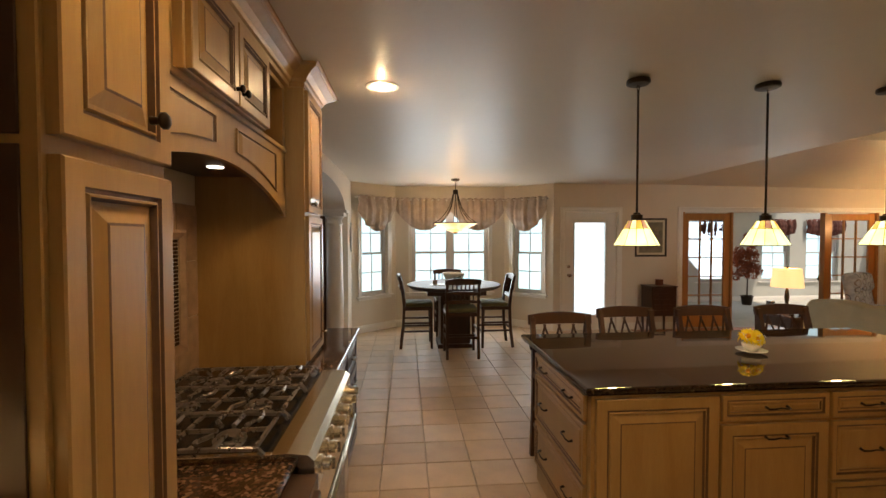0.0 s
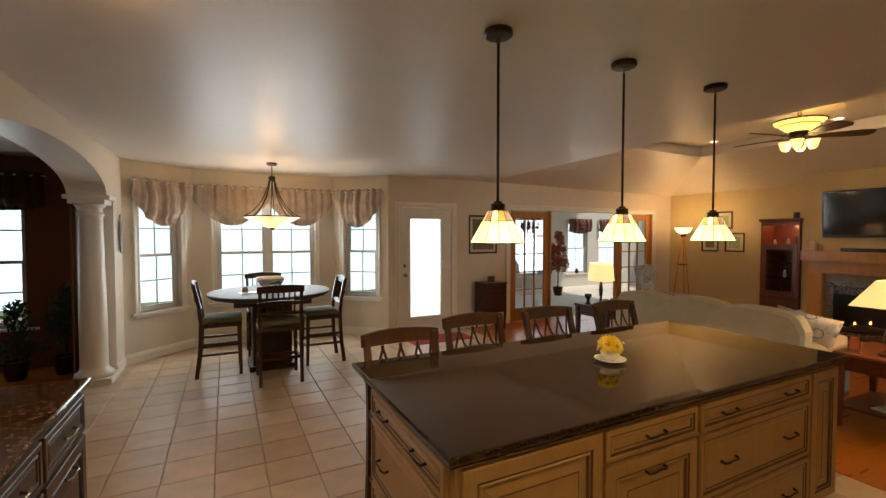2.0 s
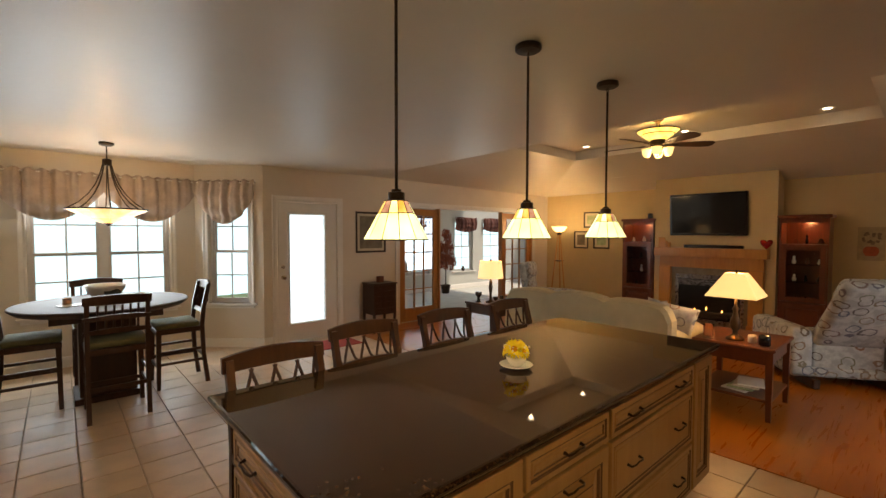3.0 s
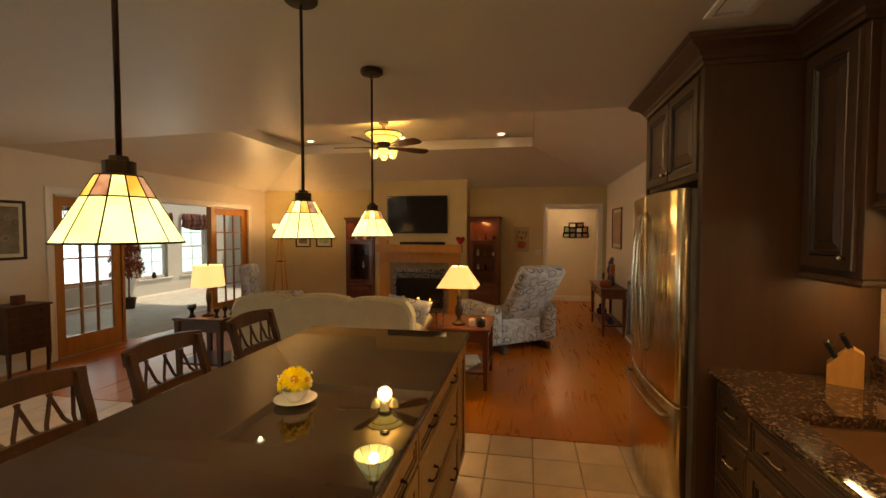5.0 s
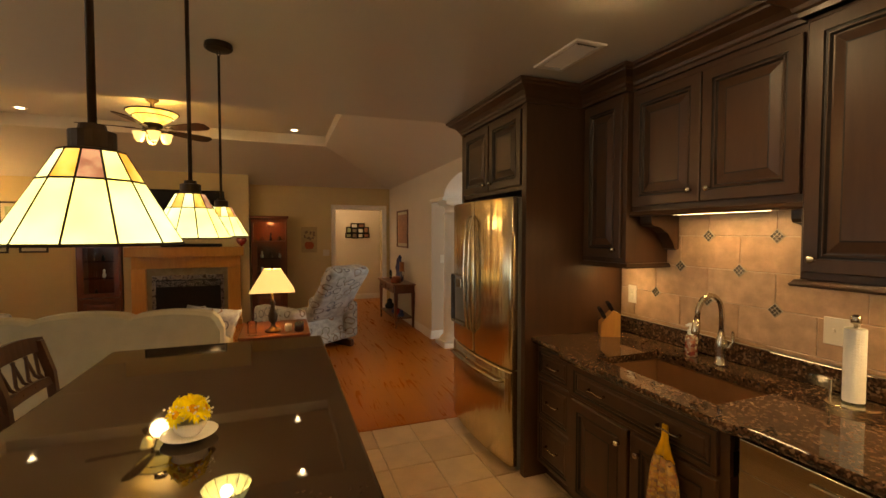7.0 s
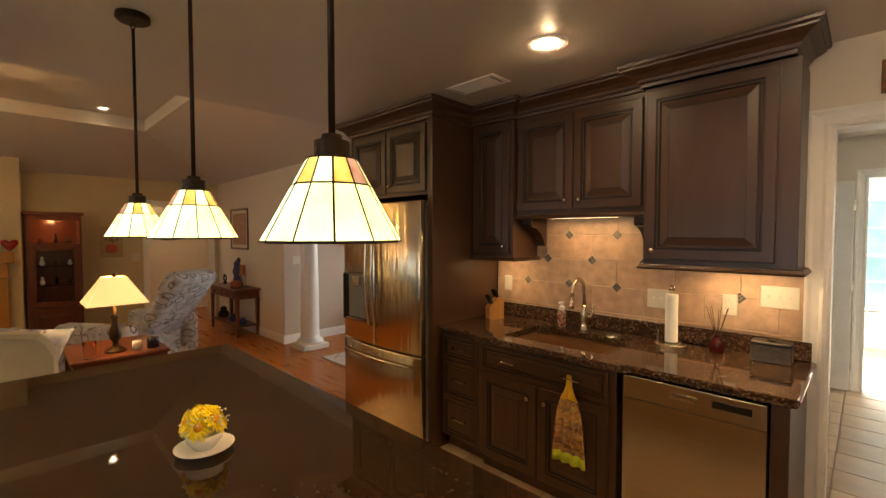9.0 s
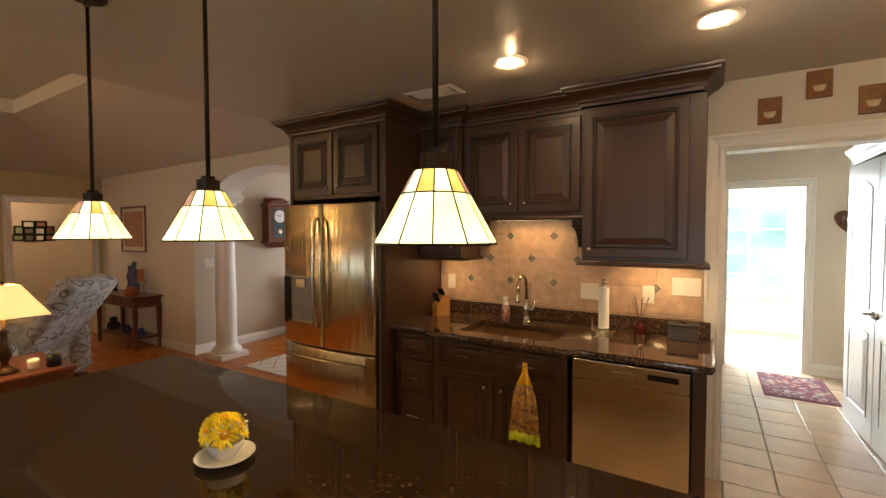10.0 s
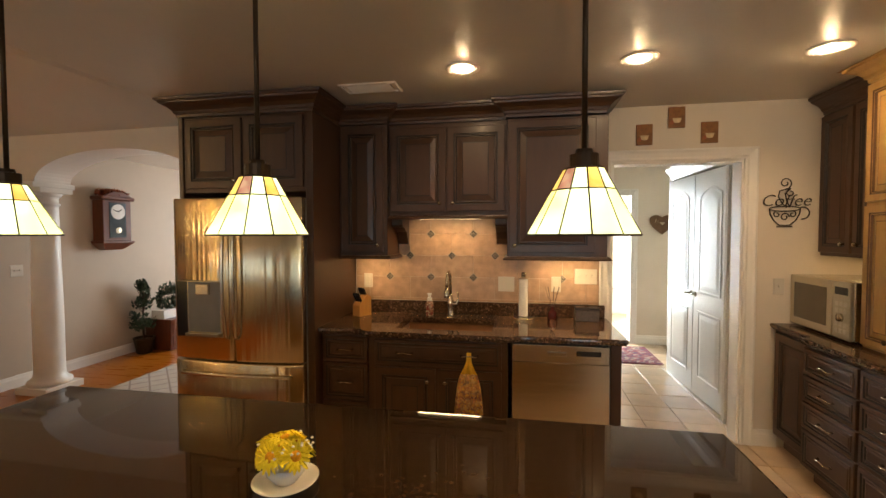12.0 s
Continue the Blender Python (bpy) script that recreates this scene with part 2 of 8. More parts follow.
def box(bm, x0, x1, y0, y1, z0, z1, bev=0.0, mat=0, m=None, segs=1):
    made = bmesh.ops.create_cube(bm, size=1)["verts"]
    for v in made:
        v.co = Vector(((x0 + x1) / 2 + v.co.x * (x1 - x0), (y0 + y1) / 2 + v.co.y * (y1 - y0), (z0 + z1) / 2 + v.co.z * (z1 - z0)))
    faces = {f for v in made for f in v.link_faces}
    if bev:
        out = bmesh.ops.bevel(bm, geom=list({e for v in made for e in v.link_edges}), offset=bev, segments=segs, affect="EDGES", profile=0.5)
        faces = set(out["faces"]) | {f for f in faces if f.is_valid}
        made = list({v for f in faces for v in f.verts})
    for f in faces:
        f.material_index = mat
    if m is not None:
        bmesh.ops.transform(bm, matrix=m, verts=made)
    return made


def boxes(*specs, bev=0.0):
    bm = bmesh.new()
    for s in specs:
        box(bm, *s, bev=bev)
    return bm


def loft(bm, rings, closed=True, caps=(True, True), mats=None):
    """Skins a list of rings of points, each as long as the next."""
    vs = [[bm.verts.new(p) for p in r] for r in rings]
    n = len(vs[0])
    for i in range(len(vs) - 1):
        for j in range(n if closed else n - 1):
            k = (j + 1) % n
            f = bm.faces.new((vs[i][j], vs[i][k], vs[i + 1][k], vs[i + 1][j]))
            if mats:
                f.material_index = mats[i]
    if caps[0]:
        bm.faces.new(vs[0][::-1])
    if caps[1]:
        f = bm.faces.new(vs[-1])
        if mats:
            f.material_index = mats[-1]
    return vs


def lathe(bm, prof, seg=20, m=None, caps=(True, True), mats=None):
    """prof: pairs of radius and height, turned about z."""
    rings = [[Vector((r * math.cos(2 * math.pi * k / seg), r * math.sin(2 * math.pi * k / seg), z)) for k in range(seg)] for r, z in prof]
    if m is not None:
        rings = [[m @ p for p in r] for r in rings]
    loft(bm, rings, caps=caps, mats=mats)


def tube(bm, pts, r, seg=8, closed=False):
    pts = [Vector(p) for p in pts]
    rings, side = [], None
    for i, p in enumerate(pts):
        a, b = pts[max(0, i - 1)], pts[min(len(pts) - 1, i + 1)]
        d = (b - a).normalized()
        if side is None:
            side = d.orthogonal().normalized()
        side = (side - d * side.dot(d)).normalized()
        up = d.cross(side)
        rad = r[i] if isinstance(r, (list, tuple)) else r
        rings.append([p + (side * math.cos(2 * math.pi * k / seg) + up * math.sin(2 * math.pi * k / seg)) * rad for k in range(seg)])
    loft(bm, rings)


def sweep(bm, path, prof, m=None, closed=False, mat=0):
    """Runs a profile of (out, up) pairs along a level path of (x, y); out lies to the right of the way."""
    P = [Vector((x, y)) for x, y in path]
    n, rings = len(P), []
    for i, p in enumerate(P):
        a = (p - P[i - 1]).normalized() if (i or closed) else None
        b = (P[(i + 1) % n] - p).normalized() if (i < n - 1 or closed) else None
        a, b = a or b, b or a
        na, nb = Vector((a.y, -a.x)), Vector((b.y, -b.x))
        mit = (na + nb) / max(0.2, 1 + na.dot(nb))
        rings.append([Vector((p.x + mit.x * o, p.y + mit.y * o, u)) for o, u in prof])
    if m is not None:
        rings = [[m @ q for q in r] for r in rings]
    if closed:
        rings.append(rings[0])
    vs = loft(bm, rings, True, (not closed, not closed))
    if closed:
        bmesh.ops.remove_doubles(bm, verts=[v for r in vs for v in r], dist=1e-5)
    return vs


def arc(c, r, a0, a1, n):
    return [(c[0] + r * math.cos(radians(a0 + (a1 - a0) * i / n)), c[1] + r * math.sin(radians(a0 + (a1 - a0) * i / n))) for i in range(n + 1)]


RAISED = [(0, 0, 0), (0, -0.017, 0), (0.004, -0.02, 0), (0.052, -0.02, 0), (0.055, -0.014, 1), (0.062, -0.014, 1), (0.066, -0.019, 0), (0.07, -0.019, 0), (0.076, -0.008, 1), (0.082, -0.008, 0), (0.118, -0.017, 0), (0.124, -0.018, 1), (0.128, -0.018, 0)]
SLAB = [(0, 0, 0), (0, -0.017, 0), (0.004, -0.02, 0), (0.022, -0.02, 0), (0.025, -0.014, 1), (0.031, -0.014, 1), (0.035, -0.018, 0), (0.042, -0.018, 0), (0.045, -0.013, 1), (0.05, -0.013, 0), (0.056, -0.016, 0)]


def panel(bm, w, h, m, prof=RAISED, arch=0.0, scale=1.0):
    """A framed panel w by h, from (-w/2, 0) upward, its front towards -y, its back at y = 0."""
    lim = min(w, h) / 2 - 0.004
    rings, mats = [], []
    for inset, y, mt in prof:
        d = min(inset * scale, lim)
        x, z0, z1 = w / 2 - d, d, h - d
        if arch:
            top = [Vector((x - 2 * x * k / 8, y, z1 - arch * (1 - math.sin(math.pi * k / 8)) * (1 if d > 0.03 else 0))) for k in range(9)]
        else:
            top = [Vector((x, y, z1)), Vector((-x, y, z1))]
        rings.append([m @ q for q in [Vector((-x, y, z0)), Vector((x, y, z0))] + top])
        mats.append(mt)
    loft(bm, rings, True, (True, True), mats[1:] + [mats[-1]])


FACE = {"+y": 180, "+x": 90, "-y": 0, "-x": -90}


def pull(parent, at, rz, length=0.11, mat=None, proud=0.028, r=0.005):
    """A bowed bar handle, its middle at the place given; the front lies towards local -y."""
    bm = bmesh.new()
    m = pose(*at, 0, 0, rz)
    pts = [(-length / 2, 0, 0), (-length / 2, -proud * 0.7, -0.004), (-length * 0.3, -proud, -0.001), (0, -proud, 0.004), (length * 0.3, -proud, -0.001), (length / 2, -proud * 0.7, -0.004), (length / 2, 0, 0)]
    tube(bm, [m @ Vector(p) for p in pts], [r * 1.5, r, r * 0.9, r * 0.75, r * 0.9, r, r * 1.5], 6)
    return part("handle", bm, mat or M_BRONZE, parent, smooth=True)


def knob(parent, at, rz, mat=None, r=0.015):
    bm = bmesh.new()
    lathe(bm, [(r * 0.55, 0), (r * 0.45, 0.01), (r * 0.5, 0.014), (r, 0.019), (r, 0.025), (r * 0.6, 0.03), (0.001, 0.031)], 12, pose(*at, 0, 0, rz) @ pose(0, 0, 0, 90))
    return part("knob", bm, mat or M_NICKEL, parent, smooth=True)


def front(parent, name, w, h, at, rz, mats, prof=RAISED, grip=None, arch=0.0, scale=1.0):
    """A door or drawer front as a part, with its grip: (kind, dx, dz, material)."""
    bm = bmesh.new()
    panel(bm, w, h, pose(*at, 0, 0, rz), prof, arch, scale)
    ob = part(name, bm, mats, parent)
    for kind, dx, dz, gm in grip or ():
        p = pose(*at, 0, 0, rz) @ Vector((dx, -0.019, dz))
        (pull if kind == "pull" else knob)(ob, tuple(p), rz, mat=gm)
    return ob


def wall(name, p0, p1, t, z0, z1, holes, mat, label):
    """A wall along p0-p1; its thickness lies to the left. holes: (from, to, bottom, top) along it."""
    d = Vector((p1[0] - p0[0], p1[1] - p0[1]))
    L = d.length
    m = pose(p0[0], p0[1], 0, 0, 0, math.degrees(math.atan2(d.y, d.x)))
    bm = bmesh.new()
    s = 0.0
    for a, b, c, e in sorted(holes):
        if a > s:
            box(bm, s, a, 0, t, z0, z1, m=m)
        if c > z0:
            box(bm, a, b, 0, t, z0, c, m=m)
        if e < z1:
            box(bm, a, b, 0, t, e, z1, m=m)
        s = b
    if s < L:
        box(bm, s, L, 0, t, z0, z1, m=m)
    return solid(name, bm, mat, label, "wall")


BASE = [(0, 0), (0.016, 0), (0.016, 0.085), (0.011, 0.1), (0.008, 0.12), (0, 0.125)]


def baseboard(path):
    bm = bmesh.new()
    sweep(bm, path, BASE)
    return solid("baseboard", bm, M_TRIM, "white painted baseboard along the wall", "baseboard")


def casing(w, h, m, name="trim", label="white moulded door casing", z0=0.0, sill=False, mat=None, cat="trim", wd=0.09):
    """Moulded casing round an opening w by h that starts at local x = 0, z = z0; proud towards -y."""
    bm = bmesh.new()
    prof = [(0.0, 0.0), (0.0, 0.014), (0.015, 0.018), (0.03, 0.013), (wd - 0.03, 0.017), (wd - 0.012, 0.024), (wd, 0.022), (wd, 0.0)]
    path = [(0, z0), (0, z0 + h), (w, z0 + h), (w, z0)]
    rot = Matrix(((1, 0, 0, 0), (0, 0, -1, 0), (0, 1, 0, 0), (0, 0, 0, 1)))
    if sill:
        sweep(bm, path, [(-o, u) for o, u in prof], m @ rot, closed=True)
    else:
        sweep(bm, path, [(-o, u) for o, u in prof], m @ rot)
    bmesh.ops.recalc_face_normals(bm, faces=bm.faces)
    return solid(name, bm, mat or M_TRIM, label, cat)

# ---- structure ----
CE = 2.54      # flat ceiling
NW, SW_, EW, LS = 7.55, 0.22, 9.5, 0.36   # north wall, kitchen south wall, east wall, living south wall
WEST = -0.87   # wall behind the range
ARCHX = -0.65  # face of the arched wall

ground = bmesh.new()
box(ground, -400, 400, -400, 400, -0.62, -0.6)
solid("ground", ground, surf("lawn", (0.09, 0.13, 0.05), 0.4, 0.8, 0.9, 20, 0.4), "sunlit lawn round the house", "ground")
# flat panels that glow by themselves, in place of the daylit outdoors
M_FAR_GLOW = glow("glowing_distance", (0.62, 0.87, 1.0), 1.3, 0.12, 0.5)
M_FAR_GLOW.node_tree.nodes["Principled BSDF"].inputs["Base Color"].default_value = (0.2, 0.31, 0.36, 1)
solid("backdrop", boxes((-14, 20, 18, 18.2, -0.6, 7)), M_FAR_GLOW, "self-lit panel in place of the bright garden beyond the windows", "backdrop")
solid("backdrop", boxes((-6, 12, -9.2, -9, -0.6, 7)), glow("glowing_distance_south", (0.56, 0.84, 1.0), 1.5, 0.45, 0.9, (0.2, 0.36, 0.3)), "self-lit panel in place of the bright garden beyond the doors", "backdrop")

slab = boxes((-5.2, 12.5, -6, 12.2, -0.3, -0.014))
solid("floor", slab, M_GROUT, "grey-brown mortar bed under tiles and boards", "floor")

# ceilings
bm = bmesh.new()
loft(bm, [[(x, y, z) for x, y in ((-5.2, -6), (4.25, -6), (4.25, LS), (4.58, NW), (4.58, 9.0), (-5.2, 9.0))] for z in (CE, CE + 0.12)])
bmesh.ops.recalc_face_normals(bm, faces=bm.faces)
solid("ceiling", bm, M_CEIL, "flat painted ceiling with a slight sheen", "ceiling")
vault = bmesh.new()
RZ, TZ = 2.97, 3.13
X0, X1, Y0, Y1 = 4.25, EW, LS, NW
x0, x1, y0, y1 = 5.7, 7.95, 1.76, 5.86
outer = [(X0, Y0, CE), (X1, Y0, CE - 0.06), (X1, Y1, CE - 0.06), (4.58, Y1, CE)]
inner = [(x0, y0), (x1, y0), (x1, y1), (x0, y1)]
loft(vault, [outer, [(x, y, RZ) for x, y in inner], [(x, y, TZ) for x, y in inner]], True, (False, True))
loft(vault, [[(x, y, z + 0.14) for x, y, z in outer], [(x, y, RZ + 0.3) for x, y in inner]], True, (False, True))
solid("ceiling", vault, M_CEIL, "vaulted ceiling with a raised tray", "ceiling")
rim = bmesh.new()
sweep(rim, inner[::-1], [(0.0, RZ + 0.0), (-0.02, RZ - 0.004), (-0.02, RZ + 0.02), (-0.004, RZ + 0.14), (0.012, RZ + 0.15), (0.012, RZ + 0.0)], closed=True)
solid("trim", rim, M_CEIL, "cream edge band round the ceiling tray", "trim")
solid("ceiling", boxes((4.25, 12.5, -6, LS - 0.002, CE, CE + 0.1), (9.66, 12.5, LS, 3.0, CE, CE + 0.1), (4.58, 9.66, NW + 0.16, 12.2, CE, CE + 0.1)), M_CEIL, "flat painted ceiling of the side rooms", "ceiling")

# kitchen south wall with the doorway, range wall
wall("wall_south", (3.36, SW_), (WEST - 0.16, SW_), 0.14, 0, CE, [(3.36 - 1.05, 3.36 - 0.13, 0, 2.12)], M_WALL, "off-white painted kitchen wall")
wall("wall_west", (WEST, SW_ - 0.14), (WEST, 3.8), 0.16, 0, CE, [], M_WALL, "painted wall behind the range")
casing(0.92, 2.12, pose(1.05, SW_, 0, 0, 0, 180))
solid("trim", boxes((0.13, 0.145, SW_ - 0.14, SW_, 0, 2.105), (1.035, 1.05, SW_ - 0.14, SW_, 0, 2.105), (0.13, 1.05, SW_ - 0.14, SW_, 2.105, 2.12)), M_TRIM, "white door jamb lining", "trim")
baseboard([(0.04, SW_), (-0.12, SW_)])


def arch_wall(name, m, length, depth, a, b, spring, rise, top, label, mat, mat_soffit):
    """A wall along local x with an elliptical arch from a to b; front at y = 0, back at y = depth."""
    bm = bmesh.new()
    if a > 0:
        box(bm, 0, a, 0, depth, spring, top)
    if b < length:
        box(bm, b, length, 0, depth, spring, top)
    n = 28
    c, h = (a + b) / 2, (b - a) / 2
    pts = [(c - h * math.cos(math.pi * k / n), spring + rise * math.sin(math.pi * k / n)) for k in range(n + 1)]
    for (xa, za), (xb, zb) in zip(pts, pts[1:]):
        vs = [bm.verts.new(p) for p in ((xa, 0, za), (xb, 0, zb), (xb, 0, top), (xa, 0, top), (xa, depth, za), (xb, depth, zb), (xb, depth, top), (xa, depth, top))]
        bm.faces.new((vs[0], vs[1], vs[2], vs[3]))
        bm.faces.new((vs[5], vs[4], vs[7], vs[6]))
        bm.faces.new((vs[1], vs[0], vs[4], vs[5])).material_index = 1
    bmesh.ops.transform(bm, matrix=m, verts=bm.verts)
    return solid(name, bm, [mat, mat_soffit], label, "wall")


def column(at, h, r=0.125, rz=0):
    c = thing("column", "smooth white round column on a square base", "column", at, rz, "columns at the arches")
    bm = bmesh.new()
    box(bm, -r * 1.5, r * 1.5, -r * 1.5, r * 1.5, 0, 0.07, 0.005)
    part("plinth", bm, M_TRIM, c)
    bm = bmesh.new()
    lathe(bm, [(r * 1.4, 0.07), (r * 1.45, 0.09), (r * 1.4, 0.115), (r * 1.22, 0.125), (r * 1.2, 0.135), (r * 1.06, 0.15), (r, 0.2), (r, h * 0.35), (r * 0.86, h - 0.2), (r * 0.86, h - 0.175), (r * 0.97, h - 0.165), (r * 0.97, h - 0.15), (r * 0.86, h - 0.14), (r * 0.86, h - 0.09), (r * 1.0, h - 0.08), (r * 1.15, h - 0.05)], 28)
    part("shaft", bm, M_TRIM, c, smooth=True)
    bm = bmesh.new()
    box(bm, -r * 1.25, r * 1.25, -r * 1.25, r * 1.25, h - 0.05, h, 0.004)
    part("capital", bm, M_TRIM, c)
    return c


# west arch to the dining room: runs north from the end of the kitchen units
arch_wall("wall_west_arch", pose(ARCHX, 3.8, 0, 0, 0, 90), NW + 0.16 - 3.8, 0.34, 0.05, 3.03, 2.03, 0.31, CE, "white painted arch wall", M_WALL, M_TRIM)
solid("wall_west_end", boxes((ARCHX - 0.34, ARCHX, 7.13, NW + 0.1, 0, 2.03)), M_WALL, "short white wall beside the bay", "wall")
solid("trim", boxes((ARCHX - 0.37, ARCHX + 0.03, 6.8, 7.13, 1.985, 2.03), bev=0.006), M_TRIM, "moulded impost over the column", "trim")
solid("wall_west_pier", boxes((WEST - 0.16, ARCHX, 3.8, 3.85, 0, 2.03)), M_WALL, "wall end by the kitchen counter", "wall")
column((ARCHX - 0.17, 6.96, 0), 1.985)
baseboard([(ARCHX, 7.13), (ARCHX, 7.52)])

# bay
BAY = [(ARCHX, 7.55), (0.06, 8.18), (2.06, 8.18), (2.77, NW)]
SILL, HEAD = 0.62, 2.1


def bay_wall(i, holes):
    return wall("wall_bay_%d" % (i + 1), BAY[i], BAY[i + 1], 0.16, 0, CE, holes, M_WALL, "white painted wall of the window bay")


L1 = math.hypot(BAY[1][0] - BAY[0][0], BAY[1][1] - BAY[0][1])
L3 = math.hypot(BAY[3][0] - BAY[2][0], BAY[3][1] - BAY[2][1])
bay_wall(0, [(0.2, L1 - 0.18, SILL, HEAD)])
bay_wall(1, [(0.3, 1.7, SILL, HEAD)])
bay_wall(2, [(0.18, L3 - 0.2, SILL, HEAD)])
solid("wall_bay_corner", boxes((0.0, 0.1, 8.19, 8.34, 0, CE), (2.02, 2.12, 8.19, 8.34, 0, CE)), M_WALL, "wall corner of the bay", "wall")
baseboard(BAY + [(2.89, NW)])

M_SASH = surf("window_vinyl", (0.62, 0.6, 0.58), 0.04, 10, 0.4, 90, 0.03)


def window(n, m, w, z0, z1, units=1, cols=2, mat=None, deep=0.1):
    """Double-hung window in an opening that starts at local x = 0; frame lies deep in the wall (+y)."""
    mat = mat or M_SASH
    win = tagged(new("window_%d" % n), "white double-hung window with thin grilles", "window", "", "structure")
    win.matrix_basis = m
    bm = bmesh.new()
    f = 0.035
    for x in (0, w - f):
        box(bm, x, x + f, deep - 0.03, deep + 0.04, z0, z1, 0.004)
    for z in (z0, z1 - f):
        box(bm, f, w - f, deep - 0.03, deep + 0.04, z, z + f, 0.004)
    uw = (w - 2 * f - (units - 1) * 0.09) / units
    for u in range(1, units):
        xm = f + u * uw + (u - 1) * 0.09
        box(bm, xm, xm + 0.09, deep - 0.03, deep + 0.04, z0 + f, z1 - f, 0.004)
    part("window_frame", bm, mat, win)
    mid = (z0 + z1) / 2 - 0.02
    for u in range(units):
        xa = f + u * (uw + 0.09)
        for k, (za, zb, yo) in enumerate(((z0 + f, mid + 0.02, 0.0), (mid - 0.02, z1 - f, 0.028))):
            bm = bmesh.new()
            s = 0.03
            y0_, y1_ = deep - 0.02 + yo, deep + 0.006 + yo
            box(bm, xa, xa + s, y0_, y1_, za, zb, 0.003)
            box(bm, xa + uw - s, xa + uw, y0_, y1_, za, zb, 0.003)
            box(bm, xa + s, xa + uw - s, y0_, y1_, za, za + s, 0.003)
            box(bm, xa + s, xa + uw - s, y0_, y1_, zb - s, zb, 0.003)
            for c in range(1, cols):
                xc = xa + s + (uw - 2 * s) * c / cols
                box(bm, xc - 0.009, xc + 0.009, y0_ + 0.009, y1_ - 0.009, za + s, zb - s)
            zc = (za + zb) / 2
            box(bm, xa + s, xa + uw - s, y0_ + 0.009, y1_ - 0.009, zc - 0.009, zc + 0.009)
            sash = part("sash", bm, mat, win)
            bm = bmesh.new()
            box(bm, xa + s, xa + uw - s, y0_ + 0.011, y0_ + 0.015, za + s, zb - s)
            part("pane", bm, M_GLASS, sash).visible_shadow = False
    bm = bmesh.new()
    box(bm, -0.11, w + 0.11, -0.045, deep - 0.03, z0 - 0.03, z0, 0.006)
    part("window_sill", bm, M_TRIM, win)
    return win


def along(p0, p1, s):
    d = Vector((p1[0] - p0[0], p1[1] - p0[1]))
    q = Vector(p0) + d.normalized() * s
    return pose(q.x, q.y, 0, 0, 0, math.degrees(math.atan2(d.y, d.x)))


for n, i, s, w, u in ((1, 0, 0.2, L1 - 0.38, 1), (2, 1, 0.3, 1.4, 2), (3, 2, 0.18, L3 - 0.38, 1)):
    m = along(BAY[i], BAY[i + 1], s)
    window(n, m, w, SILL, HEAD, u)
    casing(w, HEAD - SILL, m, z0=SILL, sill=True, label="white moulded window casing", wd=0.07)

# north wall with the back door and the wide opening to the sunroom
wall("wall_north", (2.77, NW), (EW + 0.16, NW), 0.16, 0, CE, [(2.98 - 2.77, 3.9 - 2.77, 0, 2.05), (5.1 - 2.77, 8.9 - 2.77, 0, 2.06)], M_WALL, "white painted wall with door and wide opening")
casing(0.92, 2.05, pose(2.98, NW, 0))
casing(3.8, 2.06, pose(5.1, NW, 0), label="white casing round the sunroom opening")
baseboard([(3.99, NW), (5.01, NW)])
baseboard([(8.99, NW), (EW, NW)])

# east wall: chimney breast and passage
wall("wall_east", (EW, NW), (EW, LS - 0.14), 0.16, 0, CE, [(NW - 1.44, NW - 0.52, 0, 2.05)], M_TAN, "tan painted living room wall")
solid("wall_chimney_breast", boxes((9.1, EW, 2.98, 4.85, 0, 2.68)), M_TAN, "tan painted chimney breast", "wall")
casing(0.92, 2.05, pose(EW, 1.44, 0, 0, 0, -90))
baseboard([(EW, 2.3), (EW, 1.53)])
baseboard([(EW, NW), (EW, 5.5)])
solid("wall_passage", boxes((11.2, 11.3, -0.6, 3.0, 0, CE), (9.66, 11.2, 2.6, 2.7, 0, CE), (9.66, 11.2, -0.6, -0.5, 0, CE)), M_WALL, "pale walls of the passage", "wall")
baseboard([(11.2, 2.6), (11.2, -0.5)])

# living room south wall, foyer wall and foyer arch
wall("wall_living_south", (EW, LS), (6.85, LS), 0.14, 0, CE, [], M_WALL, "off-white painted wall behind the console table")
wall("wall_foyer", (6.85, LS - 0.14), (6.85, -4.2), 0.14, 0, CE, [], M_GREIGE, "greige painted foyer wall")
solid("wall_foyer_return", boxes((6.846, 6.8495, LS - 0.15, LS - 0.001, 0, CE)), M_GREIGE, "corner of the foyer wall", "wall")
baseboard([(EW, LS), (6.85, LS), (6.85, -4.1)])
arch_wall("wall_foyer_arch", pose(6.85, LS, 0, 0, 0, 180), 6.85 - 3.36, 0.34, 0.53, 2.28, 2.08, 0.28, CE, "white painted arch wall of the foyer", M_WALL, M_TRIM)
solid("trim", boxes((6.3, 6.848, LS - 0.37, LS + 0.03, 2.03, 2.08), bev=0.006), M_TRIM, "moulded beam over the column", "trim")
solid("trim", boxes((4.36, 4.6, LS - 0.37, LS + 0.03, 2.03, 2.08), bev=0.006), M_TRIM, "moulded impost of the arch", "trim")
column((6.43, LS - 0.17, 0), 2.03)
solid("wall_foyer_pier", boxes((3.36, 4.57, LS - 0.34, LS, 0, 2.03)), M_WALL, "white wall beside the refrigerator", "wall")
wall("wall_foyer_south", (6.99, -4.2), (3.0, -4.2), 0.14, 0, CE, [(1.2, 2.6, 0.2, 2.2)], M_GREIGE, "greige foyer end wall")
